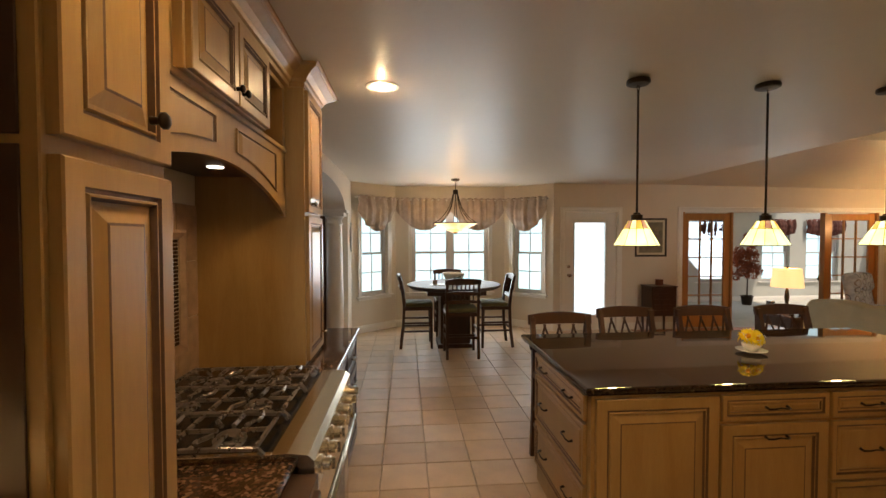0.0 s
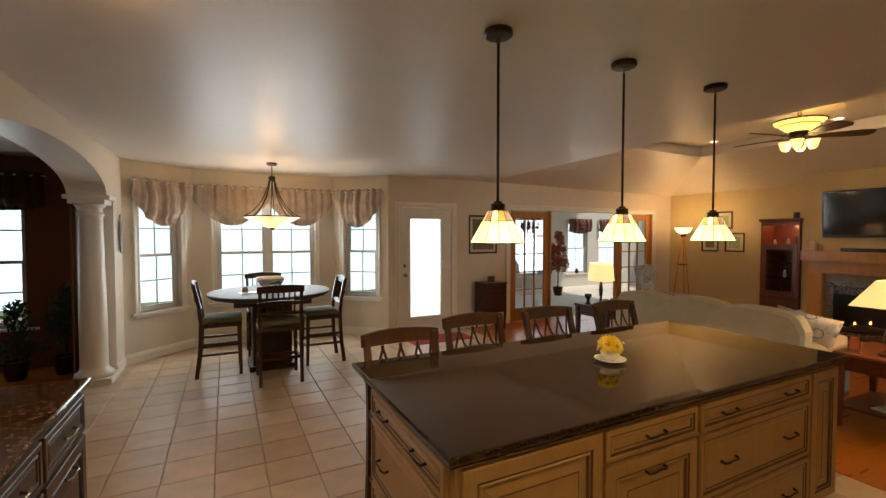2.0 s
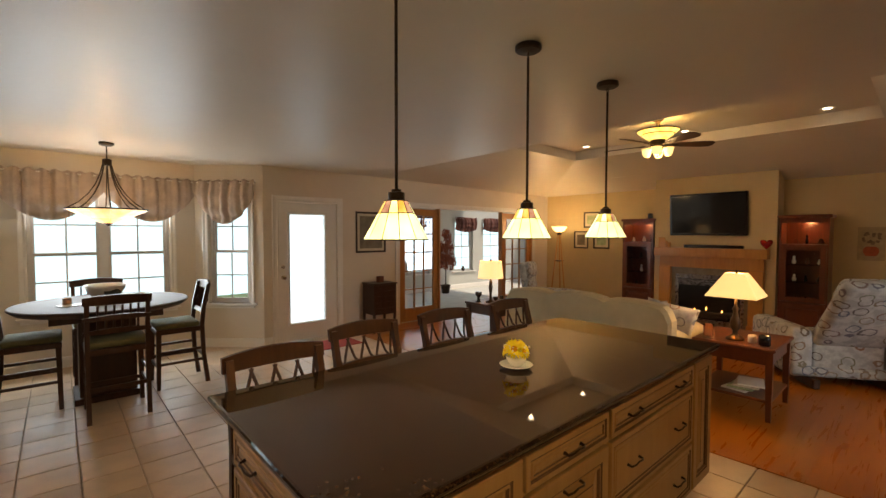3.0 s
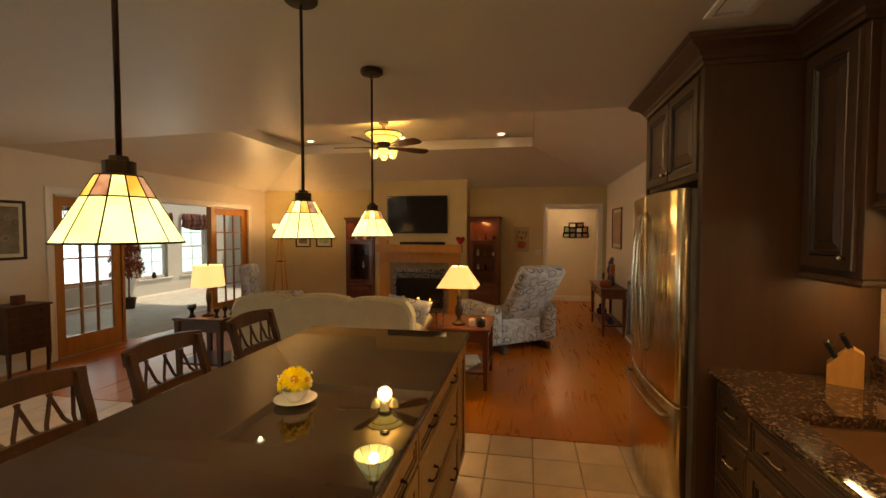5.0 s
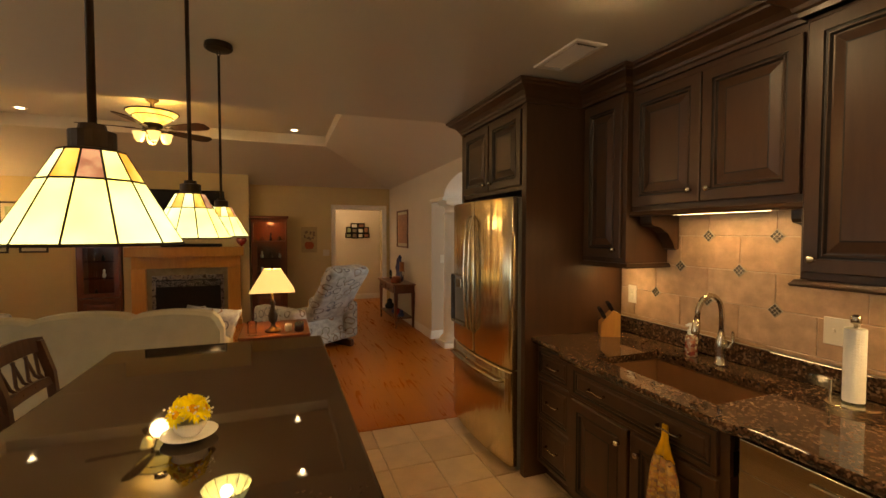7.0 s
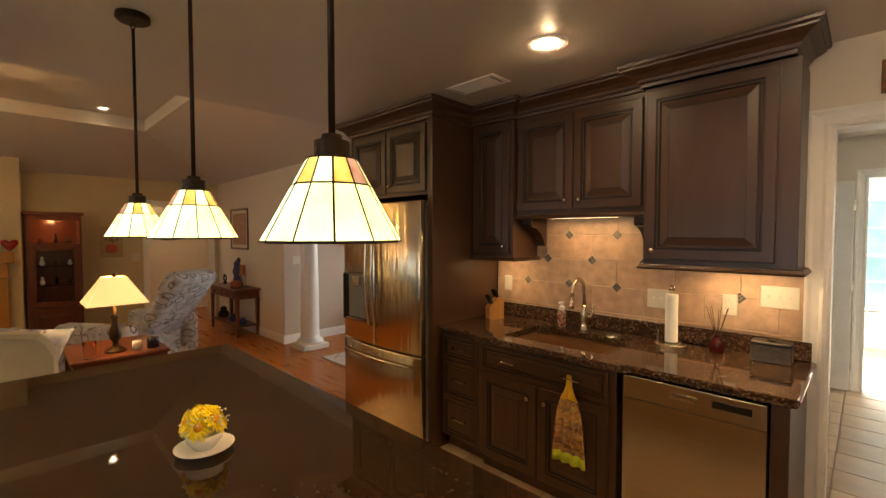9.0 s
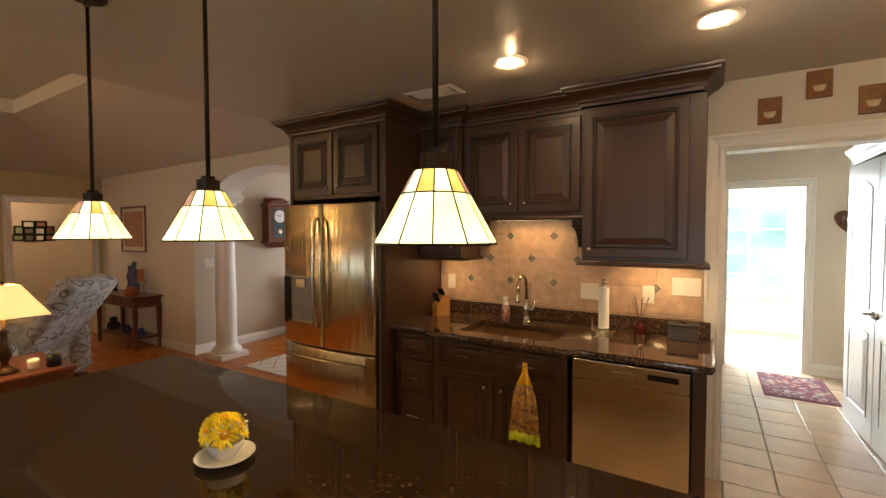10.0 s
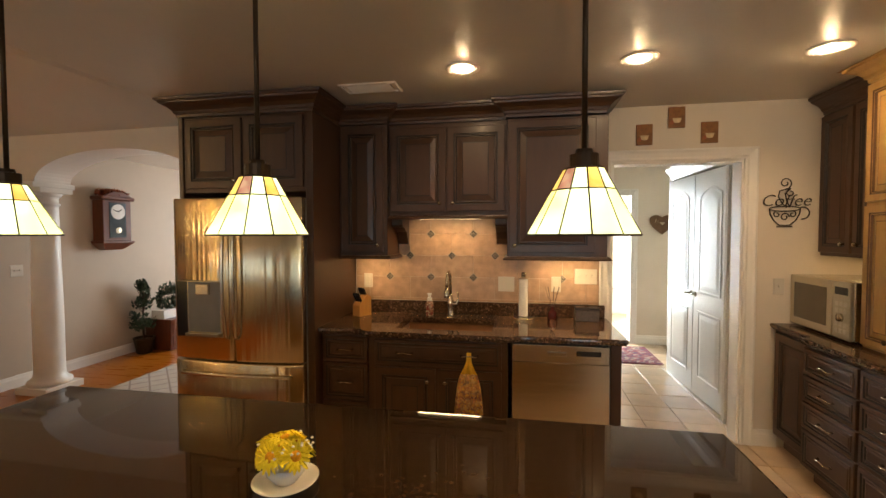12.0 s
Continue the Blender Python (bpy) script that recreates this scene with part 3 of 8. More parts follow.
solid("wall_foyer_west", boxes((3.0, 3.14, -4.2, 0.08, 0, CE)), M_GREIGE, "greige foyer side wall", "wall")

# back hall behind the kitchen doorway
solid("wall_hall_west", boxes((-0.08, 0.06, -0.2, 0.08, 0, CE), (-0.08, 0.06, -1.62, -1.5, 0, CE), (-0.08, 0.06, -1.5, -0.2, 2.17, CE), (-0.9, -0.76, -2.9, 0.08, 0, CE), (-0.76, -0.08, -1.62, -1.55, 0, CE)), M_WALL, "white hall wall with a closet", "wall")
wall("wall_hall_end", (2.6, -2.8), (-1.0, -2.8), 0.14, 0, CE, [(2.6 - 0.92, 2.6 - 0.2, 0, 2.12)], M_WALL, "white hall end wall with a glazed door")
casing(0.72, 2.12, pose(0.92, -2.8, 0, 0, 0, 180))
solid("wall_hall_east", boxes((1.9, 2.04, -2.8, 0.08, 0, CE)), M_WALL, "white hall wall", "wall")
baseboard([(0.13, -2.8), (-0.76, -2.8)])
solid("wall_porch", boxes((-0.6, -0.5, -5.2, -2.94, 0, CE), (1.9, 2.0, -5.2, -2.94, 0, CE)), M_TRIM, "white porch side walls", "wall")
solid("wall_porch_end", boxes((-0.5, 0.0, -5.3, -5.2, 0, CE), (1.1, 1.9, -5.3, -5.2, 0, CE), (0.0, 1.1, -5.3, -5.2, 0, 0.5), (0.0, 1.1, -5.3, -5.2, 2.1, CE)), M_TRIM, "white porch end wall with a window", "wall")
window(8, pose(1.1, -5.2, 0, 0, 0, 180), 1.1, 0.5, 2.1)

# dining room behind the west arch
wall("wall_dining_north", (-5.0, 7.9), (ARCHX - 0.34, 7.9), 0.16, 0, CE, [(2.0, 3.35, 0.5, 2.1)], M_BROWN, "deep brown dining room wall with a window")
solid("wall_dining_west", boxes((-5.2, -5.0, 0.0, 8.06, 0, CE)), M_BROWN, "deep brown dining room wall", "wall")
solid("wall_dining_south", boxes((-5.0, WEST - 0.16, 1.0, 1.1, 0, CE)), M_BROWN, "deep brown dining room wall", "wall")
solid("wall_dining_east", boxes((ARCHX - 0.36, ARCHX - 0.342, 7.0, 7.9, 0, CE)), M_BROWN, "deep brown dining room wall", "wall")
window(7, pose(-3.0, 7.9, 0), 1.35, 0.5, 2.1, 2)

# sunroom
M_CARPET = surf("pale_carpet", (0.5, 0.48, 0.43), 0.1, 4, 0.95, 300, 0.4)
M_SUNWALL = surf("sunroom_wall_paint", (0.56, 0.55, 0.5), 0.03, 3, 0.6, 260, 0.12)
wall("wall_sunroom", (4.3, 10.5), (12.4, 10.5), 0.16, 0, CE, [(1.2, 1.95, 0.5, 1.98), (3.2, 3.95, 0.5, 1.98), (4.9, 5.65, 0.5, 1.98), (6.1, 7.0, 0.5, 1.98)], M_SUNWALL, "pale grey sunroom wall with windows")
solid("wall_sunroom_side", boxes((4.14, 4.3, NW + 0.16, 10.66, 0, CE), (12.4, 12.5, NW + 0.16, 10.66, 0, CE)), M_SUNWALL, "pale grey sunroom side walls", "wall")
for k, (s, w) in enumerate(((1.2, 0.75), (3.2, 0.75), (4.9, 0.75), (6.1, 0.9))):
    window(9 + k, pose(4.3 + s, 10.5, 0), w, 0.5, 1.98)
baseboard([(4.3, 10.5), (12.4, 10.5)])
solid("floor_sunroom", boxes((4.3, 12.4, NW + 0.02, 10.5, -0.012, 0.004)), M_CARPET, "pale carpet of the sunroom", "floor")

# ---- kitchen ----
DK, CR = [M_DARK, M_DGLAZE], [M_CREAM, M_GLAZE]


def cabinet(name, label, x0, x1, y0, y1, z0, z1, mat, toe=None, group=""):
    """Carcass between the limits given; toe: side with a recessed plinth."""
    c = thing(name, label, "cabinet", ((x0 + x1) / 2, (y0 + y1) / 2, z0), 0, group)
    cx, cy = (x0 + x1) / 2, (y0 + y1) / 2
    bm = bmesh.new()
    zb = 0.0
    if toe:
        zb = 0.1
        t = {"+y": (0, 0, 0, -0.07), "-y": (0, 0, 0.07, 0), "+x": (0, -0.07, 0, 0), "-x": (0.07, 0, 0, 0)}[toe]
        box(bm, x0 - cx + t[0], x1 - cx + t[1], y0 - cy + t[2], y1 - cy + t[3], 0, zb)
    box(bm, x0 - cx, x1 - cx, y0 - cy, y1 - cy, zb, z1 - z0, 0.002)
    part("body", bm, mat, c)
    return c


def place(c, p):
    """World place to the local place of a thing that is not turned."""
    return tuple(Vector(p) - c.matrix_basis.translation)


# island
IX0, IX1, IY0, IY1 = 1.12, 3.62, 2.26, 3.1
isl = cabinet("kitchen_island", "cream glazed wooden kitchen island with drawers", IX0, IX1, IY0, IY1, 0, 0.88, M_CREAM, "-y")


def ifront(name, xa, xb, za, zb, prof, grip):
    w = xb - xa - 0.008
    return front(isl, name, w, zb - za - 0.008, place(isl, ((xa + xb) / 2, IY0, za + 0.004)), 0, CR, prof, grip)


ifront("door", 1.135, 1.755, 0.12, 0.86, RAISED, ())
ifront("drawer", 1.765, 2.33, 0.726, 0.86, SLAB, [("pull", 0, 0.065, M_BRONZE)])
ifront("door", 1.765, 2.33, 0.12, 0.716, RAISED, [("pull", 0, 0.525, M_BRONZE)])
for za, zb in ((0.726, 0.86), (0.415, 0.716), (0.12, 0.405)):
    ifront("drawer", 2.345, 3.3, za, zb, SLAB, [("pull", -0.267, (zb - za) / 2, M_BRONZE), ("pull", 0.267, (zb - za) / 2, M_BRONZE)])
ifront("panel", 3.315, 3.605, 0.12, 0.86, RAISED, ())
for za, zb in ((0.726, 0.86), (0.415, 0.716), (0.12, 0.405)):
    front(isl, "drawer", 0.79, zb - za - 0.008, place(isl, (IX0, 2.7, za + 0.004)), -90, CR, SLAB, [("pull", -0.2, (zb - za) / 2, M_BRONZE), ("pull", 0.2, (zb - za) / 2, M_BRONZE)])
front(isl, "panel", 0.8, 0.74, place(isl, (IX1, 2.68, 0.12)), 90, CR, RAISED)


def worktop(name, label, outline, mat, hole=None):
    bm = bmesh.new()
    n = len(outline)
    area = sum(outline[i][0] * outline[(i + 1) % n][1] - outline[(i + 1) % n][0] * outline[i][1] for i in range(n))
    path = outline if area > 0 else outline[::-1]
    P = [Vector(p) for p in path]

    def ring(out, z):
        r = []
        for i, p in enumerate(P):
            a, b = (p - P[i - 1]).normalized(), (P[(i + 1) % n] - p).normalized()
            na, nb = Vector((a.y, -a.x)), Vector((b.y, -b.x))
            mt = (na + nb) / max(0.2, 1 + na.dot(nb))
            r.append(Vector((p.x + mt.x * out, p.y + mt.y * out, z)))
        return r

    loft(bm, [ring(o, z) for o, z in [(-0.006, 0.88), (-0.001, 0.883), (-0.001, 0.889), (0.004, 0.892), (0.008, 0.898), (0.0095, 0.905), (0.0085, 0.912), (0.004, 0.918), (-0.003, 0.92)]])
    return solid(name, bm, mat, label, "worktop", kind="")


worktop("worktop", "polished dark brown granite top of the island", [(1.085, 2.225), (3.66, 2.225), (3.66, 3.35), (1.085, 3.35)], M_GRAN)


# pendants: stained glass shades on rods
M_PANE = [glow("lit_ivory_glass", (0.88, 0.98, 0.58), 1.85, 0.2, 7, (0.84, 0.76, 0.24)), glow("lit_amber_glass", (1.0, 0.76, 0.2), 1.15, 0.5, 26, (0.7, 0.3, 0.04)), glow("lit_rose_glass", (0.8, 0.45, 0.3), 0.75, 0.6, 45, (0.28, 0.12, 0.09))]


def pyramid_pane(bm, r0, z0, r1, z1, a0, a1, t=0.003, inset=0.003):
    def q(r, a, z, d):
        return Vector(((r + d) * math.cos(a), (r + d) * math.sin(a), z))
    g = inset
    out = []
    for d in (0, t):
        out.append([q(r0, a0 + g / r0, z0, d), q(r0, a1 - g / r0, z0, d), q(r1, a1 - g / r1, z1, d), q(r1, a0 + g / r1, z1, d)])
    loft(bm, out)


def pendant(at, group="pendant lamps over the island"):
    p = thing("pendant_lamp", "bronze rod pendant with a lit stained glass shade", "lamp", at, 0, group)
    bm = bmesh.new()
    lathe(bm, [(0.064, -0.002), (0.066, -0.012), (0.066, -0.024), (0.058, -0.03), (0.012, -0.034)], 24)
    part("canopy", bm, M_BRONZE, p, smooth=False)
    bm = bmesh.new()
    tube(bm, [(0.008 * math.cos(k), 0.0, -0.05 + 0.016 * math.sin(k)) for k in [i * math.pi / 5 for i in range(11)]], 0.0025, 6)
    part("link", bm, M_BRONZE, p)
    bm = bmesh.new()
    tube(bm, [(0, 0, -0.06), (0, 0, -0.79)], 0.0065, 8)
    part("rod", bm, M_BRONZE, p, smooth=True)
    bm = bmesh.new()
    lathe(bm, [(0.018, -0.775), (0.02, -0.785), (0.032, -0.787), (0.032, -0.815), (0.038, -0.817), (0.038, -0.822), (0.02, -0.83)], 20)
    part("collar", bm, M_BRONZE, p)
    N = 12
    levels = [(0.044, -0.82), (0.07, -0.868), (0.1245, -0.967)]

    def hoop(r, z):
        bm = bmesh.new()
        tube(bm, [(r * math.cos(2 * math.pi * k / N), r * math.sin(2 * math.pi * k / N), z) for k in range(N + 1)], 0.0026, 5)
        return bm
    sh = part("shade", hoop(*levels[2]), M_BRONZE, p)
    for lv in levels[:2]:
        part("lead_band", hoop(*lv), M_BRONZE, sh)
    for k in range(N):
        a = 2 * math.pi * k / N
        bm = bmesh.new()
        tube(bm, [(r * math.cos(a), r * math.sin(a), z) for r, z in levels], 0.0022, 5)
        part("lead_came", bm, M_BRONZE, sh)
    rg = random.Random(3)
    for k in range(N):
        a0, a1 = 2 * math.pi * k / N, 2 * math.pi * (k + 1) / N
        for (r0, z0), (r1, z1), mt in ((levels[2], levels[1], M_PANE[0]), (levels[1], levels[0], M_PANE[(1, 2, 0, 1, 0, 1, 2, 0, 1, 2, 0, 1)[k]])):
            bm = bmesh.new()
            pyramid_pane(bm, r0 - 0.001, z0, r1 - 0.001, z1, a0, a1, 0.002, 0.0015)
            part("glass_pane", bm, mt, sh)
    return p


pend = pendant((1.6, 2.74, CE))
for x in (2.41, 3.215):
    copy_thing(pend, pose(x, 2.74, CE, 0, 0, 20 * x))
for x in (1.6, 2.41, 3.215):
    lamp("pendant_bulb", "POINT", (x, 2.74, CE - 0.94), 5.5, WARM, 0.03)

# south run: base units
du = cabinet("drawer_unit", "dark stained base unit with three drawers", 2.77, 3.13, 0.24, 0.9, 0, 0.88, M_DARK, "+y")
for za, zb in ((0.68, 0.86), (0.41, 0.67), (0.12, 0.4)):
    front(du, "drawer", 0.33, zb - za, place(du, (2.95, 0.9, za)), 180, DK, SLAB, [("pull", 0, (zb - za) / 2, M_NICKEL)])
su = cabinet("sink_unit", "dark stained sink base unit with two doors", 1.82, 2.765, 0.24, 0.94, 0, 0.7, M_DARK, "+y")
bm = bmesh.new()
box(bm, -0.47, 0.47, 0.33, 0.35, 0.7, 0.88)
part("apron", bm, M_DARK, su)
front(su, "drawer", 0.86, 0.17, place(su, (2.29, 0.94, 0.69)), 180, DK, SLAB, [("pull", -0.22, 0.085, M_NICKEL), ("pull", 0.22, 0.085, M_NICKEL)])
for x, k in ((2.51, 0.16), (2.07, -0.16)):
    front(su, "door", 0.42, 0.55, place(su, (x, 0.94, 0.12)), 180, DK, RAISED, [("knob", k, 0.47, M_NICKEL)])
ep = cabinet("narrow_cabinet", "narrow dark stained filler cabinet beside the dishwasher", 1.115, 1.18, 0.24, 0.92, 0, 0.88, M_DARK)

# dishwasher
dwx = (1.185 + 1.795) / 2
dw = thing("dishwasher", "stainless steel built-in dishwasher", "dishwasher", (dwx, 0.6, 0))
part("body", boxes((-0.3, 0.3, -0.34, 0.29, 0.1, 0.865)), M_BLACK, dw)
part("toe_kick", boxes((-0.3, 0.3, -0.34, 0.24, 0.0, 0.1)), M_BLACK, dw)
bm = bmesh.new()
box(bm, -0.302, 0.302, 0.29, 0.335, 0.11, 0.747, 0.0015)
part("door", bm, M_STEEL, dw)
bm = bmesh.new()
box(bm, -0.302, 0.302, 0.29, 0.338, 0.75, 0.862, 0.004, segs=2)
cp = part("control_panel", bm, M_STEEL, dw)
bm = bmesh.new()
box(bm, -0.25, -0.1, 0.3381, 0.3395, 0.8, 0.832)
part("display", bm, M_BLACK, cp, "black display strip")
bm = bmesh.new()
box(bm, -0.04, 0.08, 0.338, 0.35, 0.795, 0.822, 0.004)
part("handle", bm, M_STEEL, cp)

# worktop with the sink cut-out
SX0, SX1, SY0, SY1 = 1.93, 2.6, 0.46, 0.87
outl = [(1.09, 0.25), (1.09, 0.95), (1.10, 0.96), (1.74, 0.96), (1.8, 0.995), (1.86, 1.0), (2.72, 1.0), (2.77, 0.995), (2.83, 0.945), (3.133, 0.945), (3.133, 0.25)]
wt = thing("worktop", "polished brown speckled granite worktop with a sink opening", "worktop", (2.1, 0.6, 0.88))
off = pose(-2.1, -0.6, -0.88)
bm = bmesh.new()
P = [Vector(p) for p in outl[::-1]]


def offset_ring(P, out, z):
    r = []
    for i, p in enumerate(P):
        a, b = (p - P[i - 1]).normalized(), (P[(i + 1) % len(P)] - p).normalized()
        na, nb = Vector((a.y, -a.x)), Vector((b.y, -b.x))
        mt = (na + nb) / max(0.2, 1 + na.dot(nb))
        r.append(Vector((p.x + mt.x * out, p.y + mt.y * out, z)))
    return r


vs = loft(bm, [offset_ring(P, o, z) for o, z in [(-0.006, 0.88), (-0.001, 0.883), (0.004, 0.892), (0.008, 0.898), (0.0095, 0.905), (0.0085, 0.912), (0.004, 0.918), (-0.003, 0.92)]], caps=(False, False))
hl = [Vector(p) for p in [(SX0, SY0), (SX1, SY0), (SX1, SY1), (SX0, SY1)]]
hv = loft(bm, [[Vector((p.x, p.y, z)) for p in hl] for z in (0.88, 0.92)], caps=(False, False))
for ra, rb in ((vs[-1], hv[-1]), (vs[0], hv[0])):
    ed = [bm.edges.get((r[i], r[(i + 1) % len(r)])) for r in (ra, rb) for i in range(len(r))]
    bmesh.ops.triangle_fill(bm, use_beauty=True, edges=ed)
bmesh.ops.recalc_face_normals(bm, faces=bm.faces)
bmesh.ops.transform(bm, matrix=off, verts=bm.verts)
part("slab", bm, M_GRAN2, wt)
bm = bmesh.new()
box(bm, 1.1, 3.132, 0.245, 0.265, 0.921, 1.02, 0.003)
bmesh.ops.transform(bm, matrix=off, verts=bm.verts)
part("upstand", bm, M_GRAN2, wt)
M_COPPER = surf("bronze_sink", (0.26, 0.13, 0.06), 0.15, 8, 0.4, 120, 0.1, metal=0.15)
bm = bmesh.new()
loft(bm, [[Vector((cx + sx * (wx - d), cy + sy * (wy - d), z)) for sx, sy in ((-1, -1), (1, -1), (1, 1), (-1, 1))] for cx, cy, wx, wy in [((SX0 + SX1) / 2, (SY0 + SY1) / 2, (SX1 - SX0) / 2 + 0.012, (SY1 - SY0) / 2 + 0.012)] for d, z in ((-0.02, 0.878), (0.0, 0.878), (0.006, 0.87), (0.012, 0.72), (0.03, 0.7))], caps=(False, True))
bmesh.ops.transform(bm, matrix=pose(-2.26, -0.66, -0.7), verts=bm.verts)
sk = thing("sink", "bronze coloured undermount kitchen sink", "sink", (2.26, 0.66, 0.7))
part("basin", bm, M_COPPER, sk)
bm = bmesh.new()
lathe(bm, [(0.045, 0.0005), (0.045, 0.004), (0.03, 0.003), (0.02, 0.001)], 20)
part("drain", bm, M_NICKEL, sk)

# tap
fa = thing("kitchen_tap", "brushed nickel gooseneck tap with side lever", "tap", (2.29, 0.37, 0.92))
bm = bmesh.new()
lathe(bm, [(0.032, 0), (0.032, 0.008), (0.026, 0.014), (0.024, 0.06), (0.028, 0.09), (0.027, 0.12), (0.018, 0.15), (0.015, 0.17)], 20)
part("base", bm, M_NICKEL, fa, smooth=True)
bm = bmesh.new()
tube(bm, [(0, 0, 0.15), (0, 0, 0.26)] + [(0, 0.085 - 0.085 * math.cos(a), 0.26 + 0.1 * math.sin(a)) for a in [math.pi * k / 10 for k in range(1, 10)]] + [(0.0, 0.172, 0.24)], 0.0125, 12)
part("spout", bm, M_NICKEL, fa, smooth=True)
bm = bmesh.new()
lathe(bm, [(0.014, 0.0), (0.019, -0.03), (0.02, -0.06), (0.017, -0.075), (0.012, -0.076)], 16, pose(0, 0.172, 0.245, 8))
part("spray_head", bm, M_NICKEL, fa, smooth=True)
bm = bmesh.new()
tube(bm, [(-0.02, 0, 0.095), (-0.05, 0, 0.1), (-0.062, 0.0, 0.13), (-0.06, 0.0, 0.185)], [0.016, 0.015, 0.009, 0.006], 10)
part("lever", bm, M_NICKEL, fa, smooth=True)

# uppers
Z0U, Z1U = 1.41, 2.41
ur = cabinet("wall_cabinet", "dark stained wall cabinet with one raised-panel door", 1.14, 1.84, 0.225, 0.55, Z0U, Z1U, M_DARK, group="dark wall cabinets")
front(ur, "door", 0.6, 0.95, place(ur, (1.525, 0.55, Z0U + 0.03)), 180, DK, RAISED, [("knob", -0.26, 0.05, M_NICKEL)])
uc = cabinet("wall_cabinet", "dark stained double wall cabinet over the sink", 1.842, 2.748, 0.225, 0.52, 1.715, Z1U, M_DARK, group="dark wall cabinets")
for x, k in ((2.515, 0.17), (2.075, -0.17)):
    front(uc, "door", 0.432, 0.63, place(uc, (x, 0.52, 1.745)), 180, DK, RAISED, [("knob", k, 0.06, M_NICKEL)])
ul = cabinet("wall_cabinet", "narrow dark stained wall cabinet with one door", 2.75, 3.133, 0.225, 0.56, Z0U, Z1U, M_DARK, group="dark wall cabinets")
front(ul, "door", 0.33, 0.95, place(ul, (2.945, 0.56, Z0U + 0.03)), 180, DK, RAISED, [("knob", 0.125, 0.05, M_NICKEL)])
for c, (xa, xb, y, z) in ((ur, (1.125, 1.855, 0.555, Z0U)), (uc, (1.845, 2.745, 0.525, 1.715)), (ul, (2.735, 3.13, 0.565, Z0U))):
    bm = bmesh.new()
    cx, cy, cz = c.matrix_basis.translation
    sweep(bm, [(xb - cx, 0.24 - cy), (xb - cx, y - cy), (xa - cx, y - cy), (xa - cx, 0.24 - cy)], [(-0.03, -0.028), (0.012, -0.028), (0.016, -0.02), (0.008, -0.012), (0.002, -0.001), (-0.03, -0.001)])
    part("light_rail", bm, M_DARK, c)
bm = bmesh.new()
for xa, sgn in ((1.845, 1), (2.745, -1)):
    pts = [(0.0, 1.69), (0.0, 1.5), (0.012, 1.49), (0.03, 1.5), (0.045, 1.535), (0.085, 1.59), (0.15, 1.625), (0.2, 1.635), (0.21, 1.65), (0.21, 1.69)]
    cb = thing("corbel", "carved dark wooden corbel under the wall cabinet", "corbel", (xa + sgn * 0.044, 0.25, 1.5), 0, "corbels over the sink")
    b2 = bmesh.new()
    loft(b2, [[Vector((sx * 0.042, y, z - 1.5)) for y, z in pts] for sx in (-1, 1)])
    part("bracket", b2, M_DARK, cb)
bm.free()

# refrigerator housing
fc = cabinet("wall_cabinet", "dark stained double cabinet over the refrigerator", 3.192, 4.138, LS + 0.002, 0.985, 1.87, Z1U, M_DARK, group="dark wall cabinets")
for xa, xb, ya in ((3.136, 3.19, 0.225), (4.14, 4.175, LS + 0.002)):
    bm = bmesh.new()
    box(bm, xa, xb, ya, 1.0, 0.001, Z1U, 0.002)
    bmesh.ops.transform(bm, matrix=Matrix.Translation(-fc.matrix_basis.translation), verts=bm.verts)
    part("side_panel", bm, M_DARK, fc)
for x, k in ((3.9, 0.18), (3.435, -0.18)):
    front(fc, "door", 0.45, 0.49, place(fc, (x, 0.985, 1.9)), 180, DK, RAISED, [("knob", k, 0.05, M_NICKEL)])
CROWN = [(o * 1.3 if o > 0 else o, z) for o, z in [(-0.04, 2.411), (0.004, 2.411), (0.006, 2.43), (0.014, 2.436), (0.018, 2.452), (0.034, 2.474), (0.058, 2.492), (0.066, 2.497), (0.068, 2.508), (0.08, 2.514), (0.082, 2.53), (-0.04, 2.53)]]
bm = bmesh.new()
sweep(bm, [(4.175, LS + 0.01), (4.175, 1.003), (3.134, 1.003), (3.134, 0.58), (2.745, 0.58), (2.745, 0.53), (1.845, 0.53), (1.845, 0.585), (1.165, 0.585), (1.165, 0.23)], CROWN)
solid("crown_moulding", bm, M_DARK, "dark stained stepped crown moulding on the wall cabinets", "moulding", kind="")
bm = bmesh.new()
box(bm, 1.166, 1.84, 0.55, 0.582, 2.411, 2.45)
solid("frieze", bm, M_DARK, "dark stained frieze board under the crown", "moulding", kind="")

# refrigerator
FX0, FX1 = 3.18, 4.16
fcx = (FX0 + FX1) / 2
fr = thing("refrigerator", "stainless steel french-door refrigerator with water dispenser", "refrigerator", (fcx, 0.66, 0))
part("body", boxes((FX0 - fcx + 0.005, FX1 - fcx - 0.005, -0.33, 0.365, 0.03, 1.82), bev=0.004), surf("fridge_side_grey", (0.12, 0.11, 0.1), 0.1, 10, 0.4), fr)


